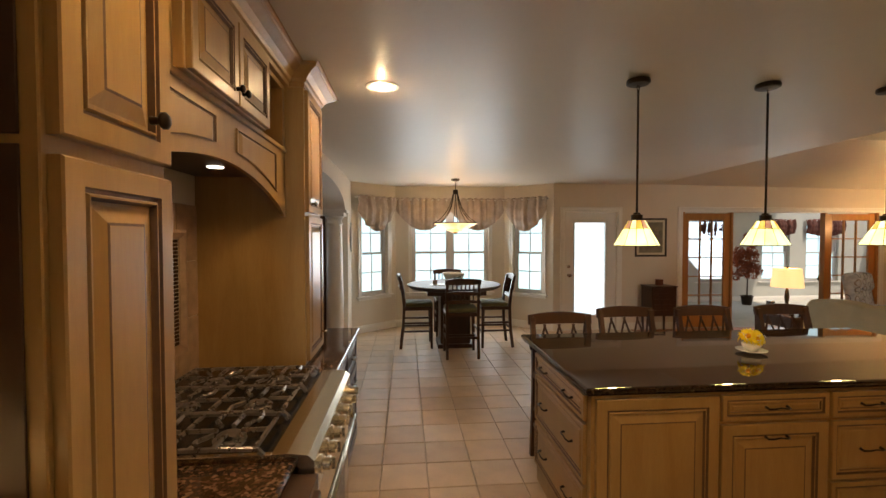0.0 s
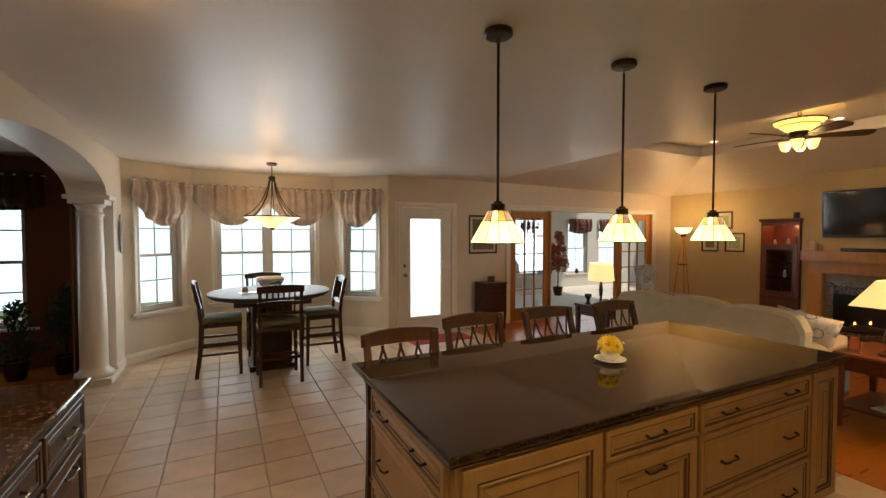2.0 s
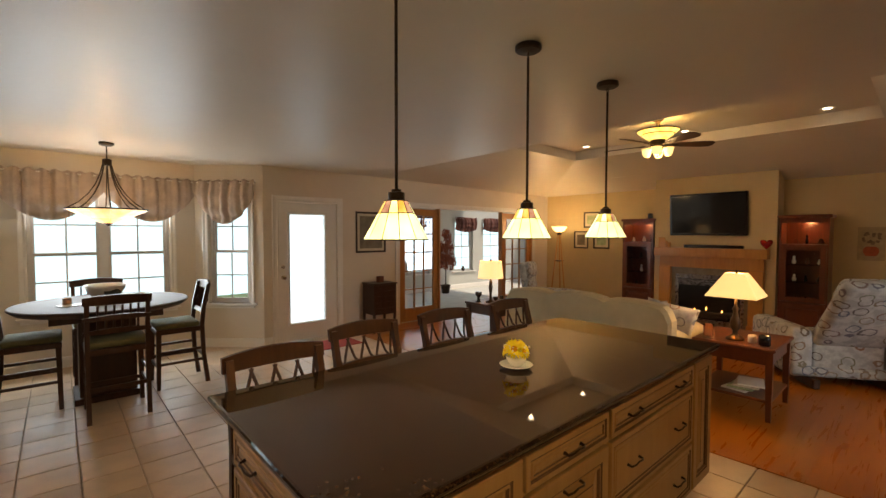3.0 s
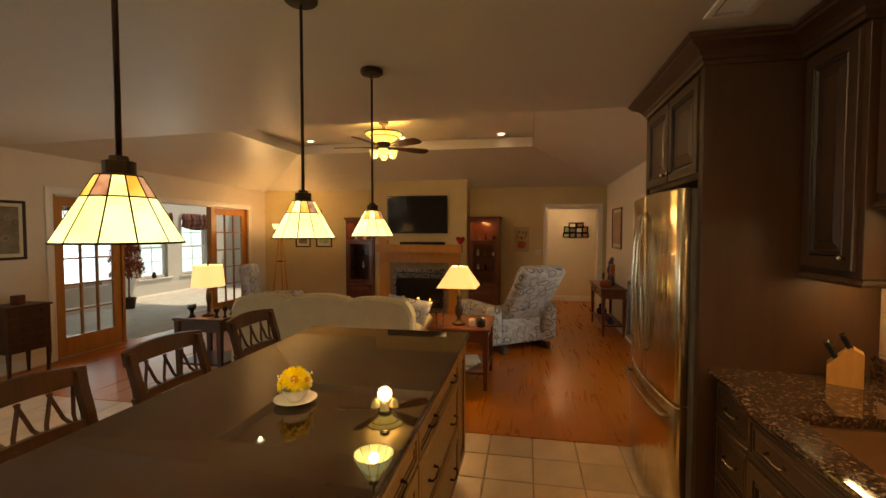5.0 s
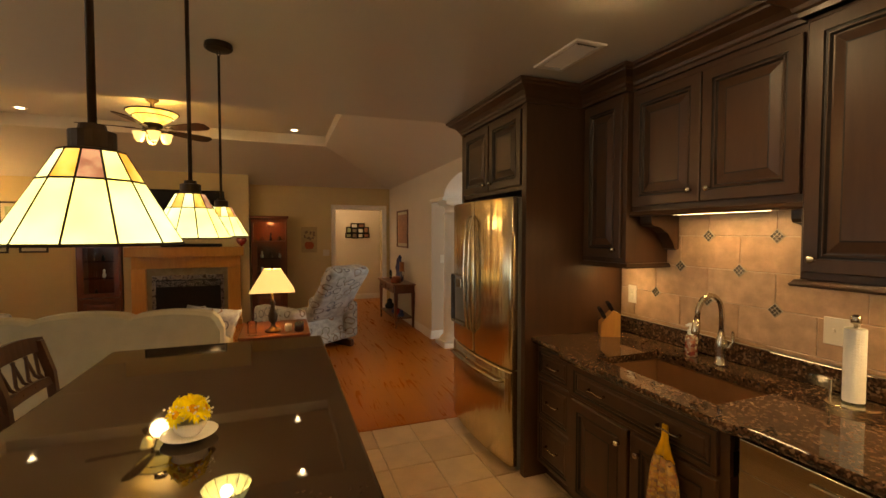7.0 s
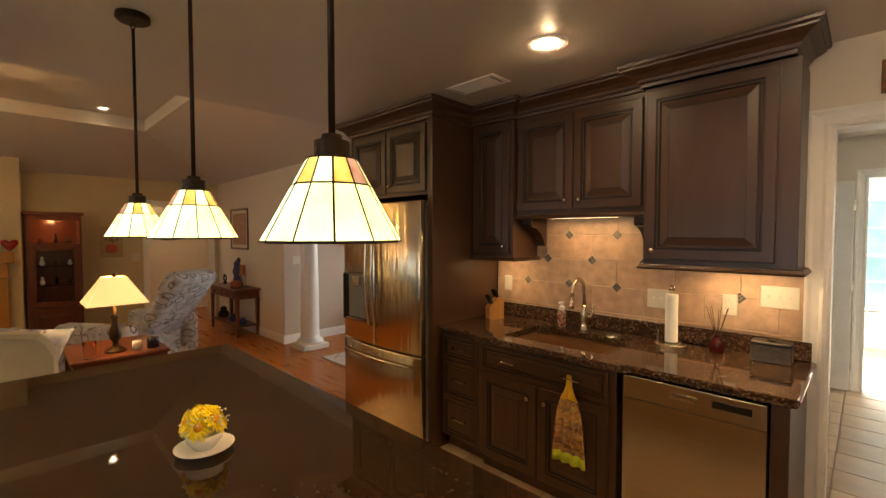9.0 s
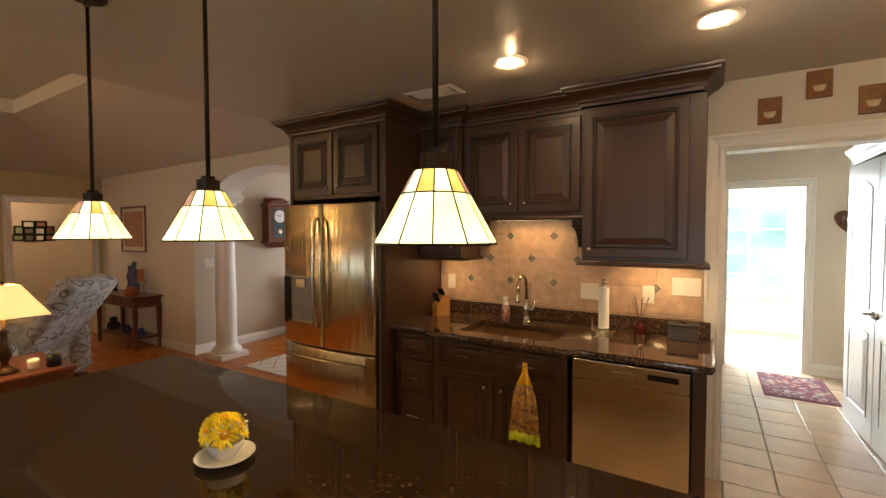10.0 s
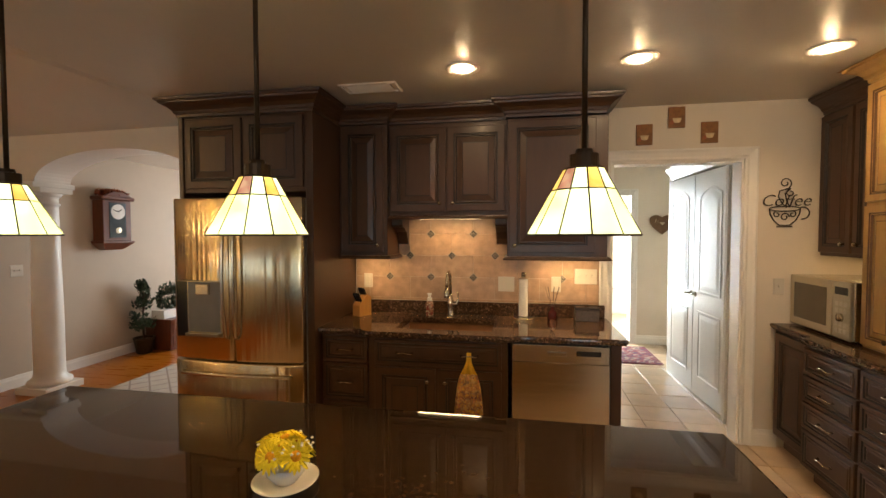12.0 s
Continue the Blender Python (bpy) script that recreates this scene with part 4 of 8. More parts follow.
def bowed_door(bm, xa, xb, za, zb, y0, y1, bow, c, half, hole=None):
    """A door whose face bows outward about the middle c of the whole front."""
    n = 14
    xs = [xa + (xb - xa) * k / n for k in range(n + 1)]

    def yf(x):
        return y1 + bow * (1 - ((x - c) / half) ** 2)
    r = 0.012
    rings = []
    for z, ins in ((za, r), (za + r * 0.4, r * 0.3), (za + r, 0), (zb - r, 0), (zb - r * 0.4, r * 0.3), (zb, r)):
        rings.append([Vector((xa, y0, z))] + [Vector((xa + ins * 0.5, yf(xa) - r - ins, z))] + [Vector((min(max(x, xa + r * 0.6), xb - r * 0.6), yf(x) - ins - (r * 0.25 if k in (0, n) else 0), z)) for k, x in enumerate(xs)] + [Vector((xb - ins * 0.5, yf(xb) - r - ins, z)), Vector((xb, y0, z))])
    loft(bm, rings)


h2 = (FX1 - FX0) / 2
doors = []
for xa, xb in ((-h2, -0.003), (0.003, h2)):
    bm = bmesh.new()
    bowed_door(bm, xa, xb, 0.7, 1.825, 0.37, 0.425, 0.04, 0, h2)
    doors.append(part("door", bm, M_FRIDGE, fr, smooth=False))
for d in doors:
    d.data.polygons.foreach_set("use_smooth", [True] * len(d.data.polygons))
bm = bmesh.new()
bowed_door(bm, -h2, h2, 0.06, 0.69, 0.37, 0.425, 0.04, 0, h2)
fz = part("freezer_drawer", bm, M_FRIDGE, fr, smooth=True)
for s, d in ((-1, doors[0]), (1, doors[1])):
    bm = bmesh.new()
    tube(bm, [(s * 0.035, 0.455, 0.86), (s * 0.036, 0.495, 0.88), (s * 0.04, 0.512, 1.05), (s * 0.042, 0.52, 1.28), (s * 0.04, 0.512, 1.52), (s * 0.036, 0.495, 1.69), (s * 0.035, 0.455, 1.71)], [0.014, 0.013, 0.012, 0.012, 0.012, 0.013, 0.014], 10)
    part("handle", bm, M_STEEL, d, smooth=True)
bm = bmesh.new()
tube(bm, [(-0.41, 0.43, 0.61), (-0.4, 0.475, 0.613), (-0.2, 0.498, 0.615), (0, 0.505, 0.615), (0.2, 0.498, 0.615), (0.4, 0.475, 0.613), (0.41, 0.43, 0.61)], 0.012, 10)
part("handle", bm, M_STEEL, fz, smooth=True)
# dispenser in the east door
bm = bmesh.new()
box(bm, 0.075, 0.435, 0.42, 0.468, 0.86, 1.255, 0.006)
dp = part("dispenser", bm, M_STEEL, doors[1], "grey water dispenser, its recess only a darker flat sheet")
bm = bmesh.new()
box(bm, 0.35, 0.43, 0.468, 0.471, 0.868, 1.247, 0.001)
part("touch_panel", bm, M_BLACK, dp)
# flat sheet on the face; its darker grey imitates a recess's shade
bm = bmesh.new()
box(bm, 0.095, 0.34, 0.468, 0.4695, 0.9, 1.245)
part("recess_shade", bm, surf("dispenser_shade_grey", (0.2, 0.18, 0.15), 0.1, 10, 0.35), dp)
bm = bmesh.new()
box(bm, 0.165, 0.265, 0.47, 0.495, 1.16, 1.235, 0.005)
part("nozzle", bm, M_STEEL, dp)
bm = bmesh.new()
box(bm, 0.09, 0.345, 0.468, 0.5, 0.872, 0.895, 0.003)
part("drip_tray", bm, M_STEEL, dp)

# backsplash tiles with small inset accents
bs = thing("backsplash", "tan stone backsplash tiles with small mosaic insets", "backsplash", (2.1, 0.222, 0), kind="structure")
part("bedding", boxes((-1.0, 1.03, 0.0, 0.008, 1.02, 1.72)), surf("pale_grout", (0.52, 0.42, 0.31), 0.1, 20, 0.8), bs)
TW, TH = 0.354, 0.178
for row in range(4):
    z = 1.0405 + row * TH
    for k in range(-4, 5):
        xa = 2.3 - 2.1 + k * TW + (TW / 2 if row % 2 else 0)
        xb = xa + TW
        a, b = max(xa, -1.0), min(xb, 1.03)
        zb = min(z + TH, 1.72)
        if b - a > 0.03:
            bm = bmesh.new()
            box(bm, a + 0.0015, b - 0.0015, 0.004, 0.014, z + 0.0015, zb - 0.0015, 0.0025)
            part("tile", bm, M_BSPL, bs)
bm = bmesh.new()
box(bm, -1.0, 1.03, 0.004, 0.014, 1.021, 1.039, 0.002)
part("tile", bm, M_BSPL, bs)
M_CHIP = surf("mosaic_chip", (0.1, 0.085, 0.07), 0.5, 60, 0.2, 90, 0.05, per_object=0.5)
M_FRAME = surf("inset_frame", (0.4, 0.34, 0.27), 0.2, 30, 0.35)
for z, xs in ((1.2185, (2.476, 2.122, 1.42, 2.83)), (1.3965, (2.652, 2.3, 1.945)), (1.5745, (2.476, 2.122))):
    for x in xs:
        ins = part("inset", bmesh.new(), M_FRAME, bs)
        bm = bmesh.new()
        box(bm, -0.026, 0.026, 0.006, 0.0165, -0.026, 0.026, 0.002, m=pose(x - 2.1, 0, z, 0, 45, 0))
        bm.to_mesh(ins.data)
        bm.free()
        for i in range(3):
            for j in range(3):
                bm = bmesh.new()
                u, w = (i - 1) * 0.0155, (j - 1) * 0.0155
                box(bm, u - 0.0065, u + 0.0065, 0.0165, 0.0185, w - 0.0065, w + 0.0065, 0.001, m=pose(x - 2.1, 0, z, 0, 45, 0))
                part("chip", bm, M_CHIP, ins)


def plate(at, rz, w, h, kind, label, cat="switch"):
    """A wall plate with its toggles or sockets; front towards local -y."""
    p = thing("switch_plate" if kind == "switch" else "outlet", label, cat, at, rz)
    bm = bmesh.new()
    box(bm, -w / 2, w / 2, -0.006, 0, -h / 2, h / 2, 0.003)
    part("plate", bm, M_PLASTIC, p)
    n = max(1, round(w / 0.055))
    for k in range(n):
        x = (k - (n - 1) / 2) * 0.046
        if kind == "switch":
            bm = bmesh.new()
            box(bm, x - 0.005, x + 0.005, -0.016, -0.006, -0.006, 0.012, 0.002)
            part("toggle", bm, M_PLASTIC, p)
        else:
            for s in (-0.022, 0.022):
                bm = bmesh.new()
                box(bm, x - 0.016, x + 0.016, -0.0085, -0.006, s - 0.014, s + 0.014, 0.004)
                part("socket", bm, M_PLASTIC, p)
    return p


plate((1.855, 0.237, 1.17), 180, 0.13, 0.12, "switch", "cream double switch plate on the backsplash")
plate((1.465, 0.237, 1.175), 180, 0.075, 0.12, "outlet", "cream wall socket on the backsplash", "outlet")
plate((1.24, 0.237, 1.24), 180, 0.17, 0.12, "switch", "cream triple switch plate on the backsplash")
plate((3.02, 0.237, 1.18), 180, 0.075, 0.12, "outlet", "cream wall socket behind the knife block", "outlet")
plate((-0.115, SW_ - 0.001, 1.19), 180, 0.075, 0.12, "switch", "cream switch plate on the painted wall")

# things on the worktop
kb = thing("knife_block", "orange-brown wooden knife block with black-handled knives", "knife block", (3.0, 0.45, 0.92), 150)
kb.scale = (0.86, 0.86, 0.86)
M_PALE = wood("pale_wood", (0.4, 0.17, 0.04), (0.52, 0.25, 0.07), (10, 10, 1), 0.42, 0.1)
bm = bmesh.new()
loft(bm, [[Vector((x, y, z)) for y, z in ((-0.07, 0), (0.07, 0), (0.07, 0.17), (0.02, 0.2), (-0.07, 0.1))] for x in (-0.05, 0.05)])
part("block", bm, M_PALE, kb)
for i in range(3):
    for j in range(2):
        bm = bmesh.new()
        box(bm, -0.008, 0.008, -0.012, 0.012, 0, 0.1, 0.004, m=pose(-0.03 + 0.03 * i, 0.03 - 0.06 * j, 0.17 - 0.045 * j, 28))
        part("knife_handle", bm, M_BLACK, kb)
sb = thing("soap_bottle", "foaming soap bottle with red patterned label", "bottle", (2.46, 0.37, 0.92))
bm = bmesh.new()
lathe(bm, [(0.028, 0), (0.032, 0.006), (0.032, 0.1), (0.026, 0.115), (0.016, 0.12)], 18)
part("bottle", bm, printed("soap_label", [(0.2, 0.02, 0.02), (0.35, 0.16, 0.1), (0.12, 0.012, 0.015), (0.5, 0.4, 0.3)], 70, 0, 0.2), sb, smooth=True)
bm = bmesh.new()
lathe(bm, [(0.02, 0.12), (0.02, 0.145), (0.012, 0.15), (0.012, 0.165), (0.018, 0.168), (0.018, 0.18), (0.001, 0.182)], 14)
box(bm, -0.007, 0.007, 0.0, 0.04, 0.166, 0.178, 0.002)
part("pump", bm, M_WHITE, sb)
pt = thing("paper_towel_holder", "steel paper towel stand with a white roll", "paper towel", (1.72, 0.42, 0.92))
bm = bmesh.new()
lathe(bm, [(0.085, 0), (0.085, 0.018), (0.078, 0.022), (0.01, 0.024)], 28)
part("base", bm, M_STEEL, pt)
bm = bmesh.new()
lathe(bm, [(0.006, 0.02), (0.006, 0.325), (0.016, 0.33), (0.017, 0.355), (0.008, 0.362), (0.001, 0.362)], 12)
part("rod", bm, M_STEEL, pt, smooth=True)
bm = bmesh.new()
lathe(bm, [(0.03, 0.03), (0.034, 0.031), (0.034, 0.308), (0.03, 0.31)], 24)
part("paper_roll", bm, surf("paper_towel", (0.8, 0.77, 0.7), 0.03, 30, 0.9, 200, 0.4), pt)
bm = bmesh.new()
tube(bm, [(0.075, 0.0, 0.02), (0.075, 0.0, 0.09)], 0.005, 8)
part("arm", bm, M_STEEL, pt)
rd = thing("reed_diffuser", "red glass reed diffuser with dark reeds", "diffuser", (1.5, 0.36, 0.92))
bm = bmesh.new()
lathe(bm, [(0.034, 0), (0.038, 0.005), (0.038, 0.05), (0.03, 0.066), (0.013, 0.075), (0.013, 0.092), (0.016, 0.095)], 18)
part("bottle", bm, surf("red_glass", (0.07, 0.005, 0.005), 0.1, 10, 0.05, 90, 0.0), rd, smooth=True)
for k in range(7):
    bm = bmesh.new()
    a = k * 0.9
    tube(bm, [(0, 0, 0.06), (0.055 * math.cos(a), 0.03 * math.sin(a), 0.25)], 0.0018, 5)
    part("reed", bm, M_ESP, rd)
tb = thing("trinket_box", "small dark patterned box on the worktop", "box", (1.25, 0.37, 0.92))
part("body", boxes((-0.085, 0.085, -0.05, 0.05, 0, 0.085), bev=0.004), pattern("box_lattice", (0.1, 0.075, 0.055), [(0.025, 0.018, 0.014), (0.04, 0.03, 0.02)], 45, 0.4, 0.3), tb)
part("lid", boxes((-0.088, 0.088, -0.053, 0.053, 0.086, 0.105), bev=0.005), M_DGLAZE, tb)
bm = bmesh.new()
lathe(bm, [(0.02, 0.105), (0.024, 0.112), (0.01, 0.118), (0.001, 0.119)], 12)
part("finial", bm, M_BRONZE, tb)

# hand towel on the sink unit
M_TOWEL = printed("towel_print", [(0.45, 0.06, 0.03), (0.7, 0.5, 0.2), (0.1, 0.05, 0.08), (0.75, 0.42, 0.04), (0.3, 0.12, 0.05)], 75, 13)
M_YEL = surf("yellow_cloth", (0.78, 0.48, 0.05), 0.15, 20, 0.9, 300, 0.3)
tw = thing("hand_towel", "yellow and red printed hanging kitchen towel", "towel", (2.07, 0.965, 0.3))


def cloth(profile, mat, name, folds=5, amp=0.010, seg=40):
    bm = bmesh.new()
    rows = []
    for z, w in profile:
        rows.append([Vector((-w + 2 * w * k / seg, amp * (w / 0.1) * math.sin(folds * math.pi * k / seg + z * 3) + 0.018, z)) for k in range(seg + 1)])
    loft(bm, rows, False, (False, False))
    ob = part(name, bm, mat, tw, smooth=True)
    s = ob.modifiers.new("thick", "SOLIDIFY")
    s.thickness = 0.006
    return ob


cloth([(0.5, 0.014), (0.44, 0.018), (0.4, 0.035), (0.36, 0.055)], M_YEL, "loop")
cloth([(0.36, 0.055), (0.3, 0.075), (0.2, 0.088), (0.06, 0.1)], M_TOWEL, "towel_body", 7)
cloth([(0.06, 0.1), (0.0, 0.103)], surf("green_hem", (0.5, 0.6, 0.05), 0.15, 20, 0.9, 300, 0.3), "hem", 7)

# flower cup on the island
fl = thing("flower_cup", "white cup and saucer holding yellow daisies", "flowers", (2.34, 2.745, 0.921))
fl.scale = (1.2, 1.2, 1.2)
bm = bmesh.new()
lathe(bm, [(0.03, 0), (0.034, 0.003), (0.068, 0.013), (0.07, 0.016), (0.066, 0.017), (0.03, 0.008)], 32)
part("saucer", bm, M_WHITE, fl, smooth=True)
bm = bmesh.new()
lathe(bm, [(0.022, 0.008), (0.026, 0.012), (0.04, 0.03), (0.045, 0.05), (0.043, 0.05), (0.036, 0.03), (0.02, 0.016)], 28)
part("cup", bm, M_WHITE, fl, smooth=True)
M_PETAL = surf("yellow_petal", (0.9, 0.7, 0.04), 0.15, 40, 0.6, 200, 0.1)
M_HEART = surf("flower_heart", (0.7, 0.33, 0.01), 0.3, 200, 0.8, 300, 0.4)
rg = random.Random(11)
for k, (dx, dy, dz, tx, ty, R) in enumerate(((0.0, 0.02, 0.085, -35, 0, 0.042), (0.028, -0.012, 0.082, 45, 35, 0.04), (-0.03, -0.012, 0.085, 40, -40, 0.042), (0.0, -0.035, 0.075, 72, 0, 0.036), (0.012, 0.035, 0.078, -70, 12, 0.036), (-0.035, 0.022, 0.078, -40, -60, 0.036), (0.038, 0.02, 0.075, -45, 55, 0.034), (0, 0, 0.1, 0, 0, 0.036))):
    m = pose(dx, dy, dz, tx, ty, 0)
    bm = bmesh.new()
    lathe(bm, [(R * 0.3, 0.0), (R * 0.32, 0.006), (R * 0.2, 0.01), (0.001, 0.011)], 12, m)
    head = part("flower_head", bm, M_HEART, fl, smooth=True)
    bm = bmesh.new()
    for ring, (n, ln, lift) in enumerate(((17, R, 0.1), (14, R * 0.82, 0.35), (10, R * 0.55, 0.6))):
        for j in range(n):
            a = 2 * math.pi * (j + 0.4 * ring) / n + rg.uniform(-0.08, 0.08)
            l2 = ln * rg.uniform(0.9, 1.08)
            w = R * 0.12
            pts = [(R * 0.2, -w * 0.5, 0.002), (R * 0.2, w * 0.5, 0.002), (l2 * 0.75, w, 0.004 + lift * l2 * 0.5), (l2, w * 0.3, 0.002 + lift * l2 * 0.55), (l2, -w * 0.3, 0.002 + lift * l2 * 0.55), (l2 * 0.75, -w, 0.004 + lift * l2 * 0.5)]
            bm.faces.new([bm.verts.new(m @ Matrix.Rotation(a, 4, "Z") @ Vector(p)) for p in pts])
    tagged(part("petals", bm, M_PETAL, head), kind="stuff")
bm = bmesh.new()
for k in range(60):
    a, r, z = rg.uniform(0, 6.28), rg.uniform(0.03, 0.058), rg.uniform(0.06, 0.1)
    c = Vector((r * math.cos(a), r * math.sin(a), z))
    lathe(bm, [(0.001, -0.003), (0.004, 0), (0.001, 0.003)], 5, Matrix.Translation(c))
tagged(part("small_white_blooms", bm, M_WHITE, fl), kind="stuff")

# plaques and wire cup on the south wall
M_ART = pattern("plaque_art", (0.26, 0.1, 0.02), [(0.42, 0.24, 0.05), (0.32, 0.07, 0.02), (0.14, 0.12, 0.03)], 14, 0.5, 0.35)
for x, z in ((0.823, 2.325), (0.597, 2.445), (0.37, 2.325)):
    pq = thing("wall_plaque", "small brown plaque with a painted coffee cup", "plaque", (x, SW_, z), 0, "coffee plaques over the doorway")
    part("board", boxes((-0.058, 0.058, 0.0, 0.014, -0.078, 0.078), bev=0.002), M_ART, pq)
    bm = bmesh.new()
    lathe(bm, [(0.012, -0.03), (0.022, -0.025), (0.032, 0.005), (0.03, 0.005)], 16, Matrix.Diagonal((1, 0.12, 1, 1)))
    ob = part("painted_cup", bm, surf("cup_paint", (0.55, 0.42, 0.25), 0.2, 40, 0.5), pq)
    ob.matrix_basis = pose(0, 0.0155, -0.012)
wc = thing("wire_cup_sign", "black wire wall sign of a steaming coffee cup", "wall sign", (-0.14, SW_ + 0.008, 1.625), 180)
M_WIRE = surf("black_wire", (0.045, 0.028, 0.014), 0.2, 20, 0.5)


def wires(parent, name, lines, r=0.0042):
    for pts in lines:
        bm = bmesh.new()
        tube(bm, pts, r, 6)
        part(name, bm, M_WIRE, parent, smooth=True)


def curl(cx, cz, r0, r1, a0, a1, n=16):
    return [(cx + (r0 + (r1 - r0) * k / n) * math.cos(radians(a0 + (a1 - a0) * k / n)), 0, cz + (r0 + (r1 - r0) * k / n) * math.sin(radians(a0 + (a1 - a0) * k / n))) for k in range(n + 1)]


wires(wc, "bowl_wire", [[(x, 0, z) for x, z in ((-0.1, 0.13), (-0.095, 0.09), (-0.07, 0.045), (-0.035, 0.012), (0, 0.008), (0.035, 0.012), (0.07, 0.045), (0.095, 0.09), (0.1, 0.13))], [(0.1 * math.cos(radians(18 * k)), 0, 0.13 + 0.018 * math.sin(radians(18 * k))) for k in range(21)], [(-0.05, 0, 0.0), (0.05, 0, 0.0)], curl(0.115, 0.1, 0.04, 0.045, 120, -100), curl(0.0, 0.07, 0.03, 0.012, 0, 400), curl(-0.05, 0.09, 0.025, 0.008, 90, 470), curl(0.05, 0.09, 0.025, 0.008, 90, -290)])
wires(wc, "steam_wire", [curl(0.0, 0.315, 0.045, 0.012, -90, 400), curl(0.035, 0.245, 0.032, 0.01, 90, 460), [(0.0, 0, 0.27), (-0.035, 0, 0.26), (-0.045, 0, 0.22), (-0.02, 0, 0.17), (0.01, 0, 0.14)], [(0.035, 0, 0.277), (0.0, 0, 0.24), (0.01, 0, 0.19), (0.03, 0, 0.14)]])
cu = bpy.data.curves.new("word", "FONT")
cu.body, cu.size, cu.extrude, cu.align_x, cu.shear = "Coffee", 0.12, 0.002, "CENTER", 0.3
cu.offset = -0.0012
wd = new("lettering", cu)
wd.parent = wc
wd.matrix_basis = pose(0.0, -0.004, 0.15, 90, 0, 0)
cu.materials.append(M_WIRE)

# ---- west run: microwave corner, range, hood ----
wu = cabinet("wall_cabinet", "dark stained double wall cabinet over the microwave", WEST + 0.002, -0.37, 0.232, 0.876, 1.42, 2.41, M_DARK, group="dark wall cabinets")
for y, k in ((0.388, 0.1), (0.708, -0.1)):
    front(wu, "door", 0.3, 0.95, place(wu, (-0.37, y, 1.445)), 90, DK, RAISED, [("knob", k, 0.06, M_NICKEL)], scale=0.8)
bm = bmesh.new()
sweep(bm, [(-0.37, 0.876), (-0.37, 0.235)][::-1], CROWN)
solid("crown_moulding", bm, M_DARK, "dark stained crown moulding on the wall cabinet", "moulding", kind="")
b1 = cabinet("base_cabinet", "dark stained base cabinet with one door", WEST + 0.002, -0.1, 0.232, 0.68, 0, 0.88, M_DARK, "+x")
front(b1, "door", 0.4, 0.74, place(b1, (-0.1, 0.46, 0.12)), 90, DK, RAISED)
b2 = cabinet("drawer_unit", "dark stained base unit with four drawers", WEST + 0.002, -0.03, 0.685, 1.67, 0, 0.88, M_DARK, "+x")
for ya, yb in ((0.7, 1.15), (1.17, 1.61)):
    for za, zb in ((0.7, 0.86), (0.53, 0.69), (0.36, 0.52), (0.12, 0.35)):
        front(b2, "drawer", yb - ya, zb - za, place(b2, (-0.03, (ya + yb) / 2, za)), 90, DK, SLAB, [("pull", 0, (zb - za) / 2, M_NICKEL)])
worktop("worktop", "brown speckled granite worktop beside the range", [(WEST + 0.003, 0.226), (-0.075, 0.226), (-0.075, 0.66), (-0.06, 0.685), (-0.005, 0.69), (-0.005, 1.3), (-0.02, 1.34), (-0.11, 1.36), (-0.11, 1.672), (WEST + 0.003, 1.672)], M_GRAN2)
b3 = cabinet("base_cabinet", "cream and dark base cabinet at the counter end", WEST + 0.002, -0.15, 2.585, 3.66, 0, 0.88, M_DARK, "+x")
for y in (2.85, 3.38):
    front(b3, "drawer", 0.5, 0.17, place(b3, (-0.15, y, 0.69)), 90, DK, SLAB, [("pull", 0, 0.085, M_NICKEL)])
    front(b3, "door", 0.5, 0.55, place(b3, (-0.15, y, 0.12)), 90, DK, RAISED, [("pull", 0, 0.48, M_NICKEL)])
front(b3, "panel", 0.6, 0.74, place(b3, (-0.5, 3.66, 0.12)), 180, DK, RAISED)
worktop("worktop", "brown speckled granite worktop at the counter end", [(WEST + 0.003, 2.578), (-0.125, 2.578), (-0.125, 3.69), (WEST + 0.003, 3.69)], M_GRAN2)

# microwave
mw = thing("microwave", "stainless steel countertop microwave oven", "microwave", (-0.41, 0.55, 0.92), 88)
mw.scale = (1.1, 1.05, 1.14)
part("body", boxes((-0.28, 0.28, -0.2, 0.2, 0.012, 0.32), bev=0.006), M_STEEL, mw)
bm = bmesh.new()
box(bm, -0.28, 0.13, -0.222, -0.202, 0.014, 0.318, 0.005)
md = part("door", bm, steel("champagne_steel", (0.6, 0.54, 0.42), 0.3), mw)
bm = bmesh.new()
box(bm, -0.235, 0.085, -0.2245, -0.222, 0.06, 0.275, 0.001)
part("door_window", bm, surf("smoked_oven_glass", (0.13, 0.105, 0.07), 0.1, 5, 0.12, 90, 0.0), md, "dark glass door window")
bm = bmesh.new()
box(bm, 0.135, 0.28, -0.222, -0.202, 0.014, 0.318, 0.005)
mp = part("control_panel", bm, steel("champagne_steel_panel", (0.6, 0.54, 0.42), 0.3), mw)
bm = bmesh.new()
box(bm, 0.155, 0.26, -0.224, -0.222, 0.25, 0.29)
part("display", bm, M_BLACK, mp)
for i in range(3):
    for j in range(5):
        if j != 2:
            bm = bmesh.new()
            box(bm, 0.16 + 0.034 * i, 0.186 + 0.034 * i, -0.2245, -0.222, 0.045 + 0.036 * j, 0.068 + 0.036 * j, 0.002)
            part("button", bm, M_PLASTIC, mp)
bm = bmesh.new()
lathe(bm, [(0.022, 0), (0.02, 0.016), (0.001, 0.018)], 18, pose(0.207, -0.222, 0.128, 90))
part("dial", bm, M_STEEL, mp, smooth=True)
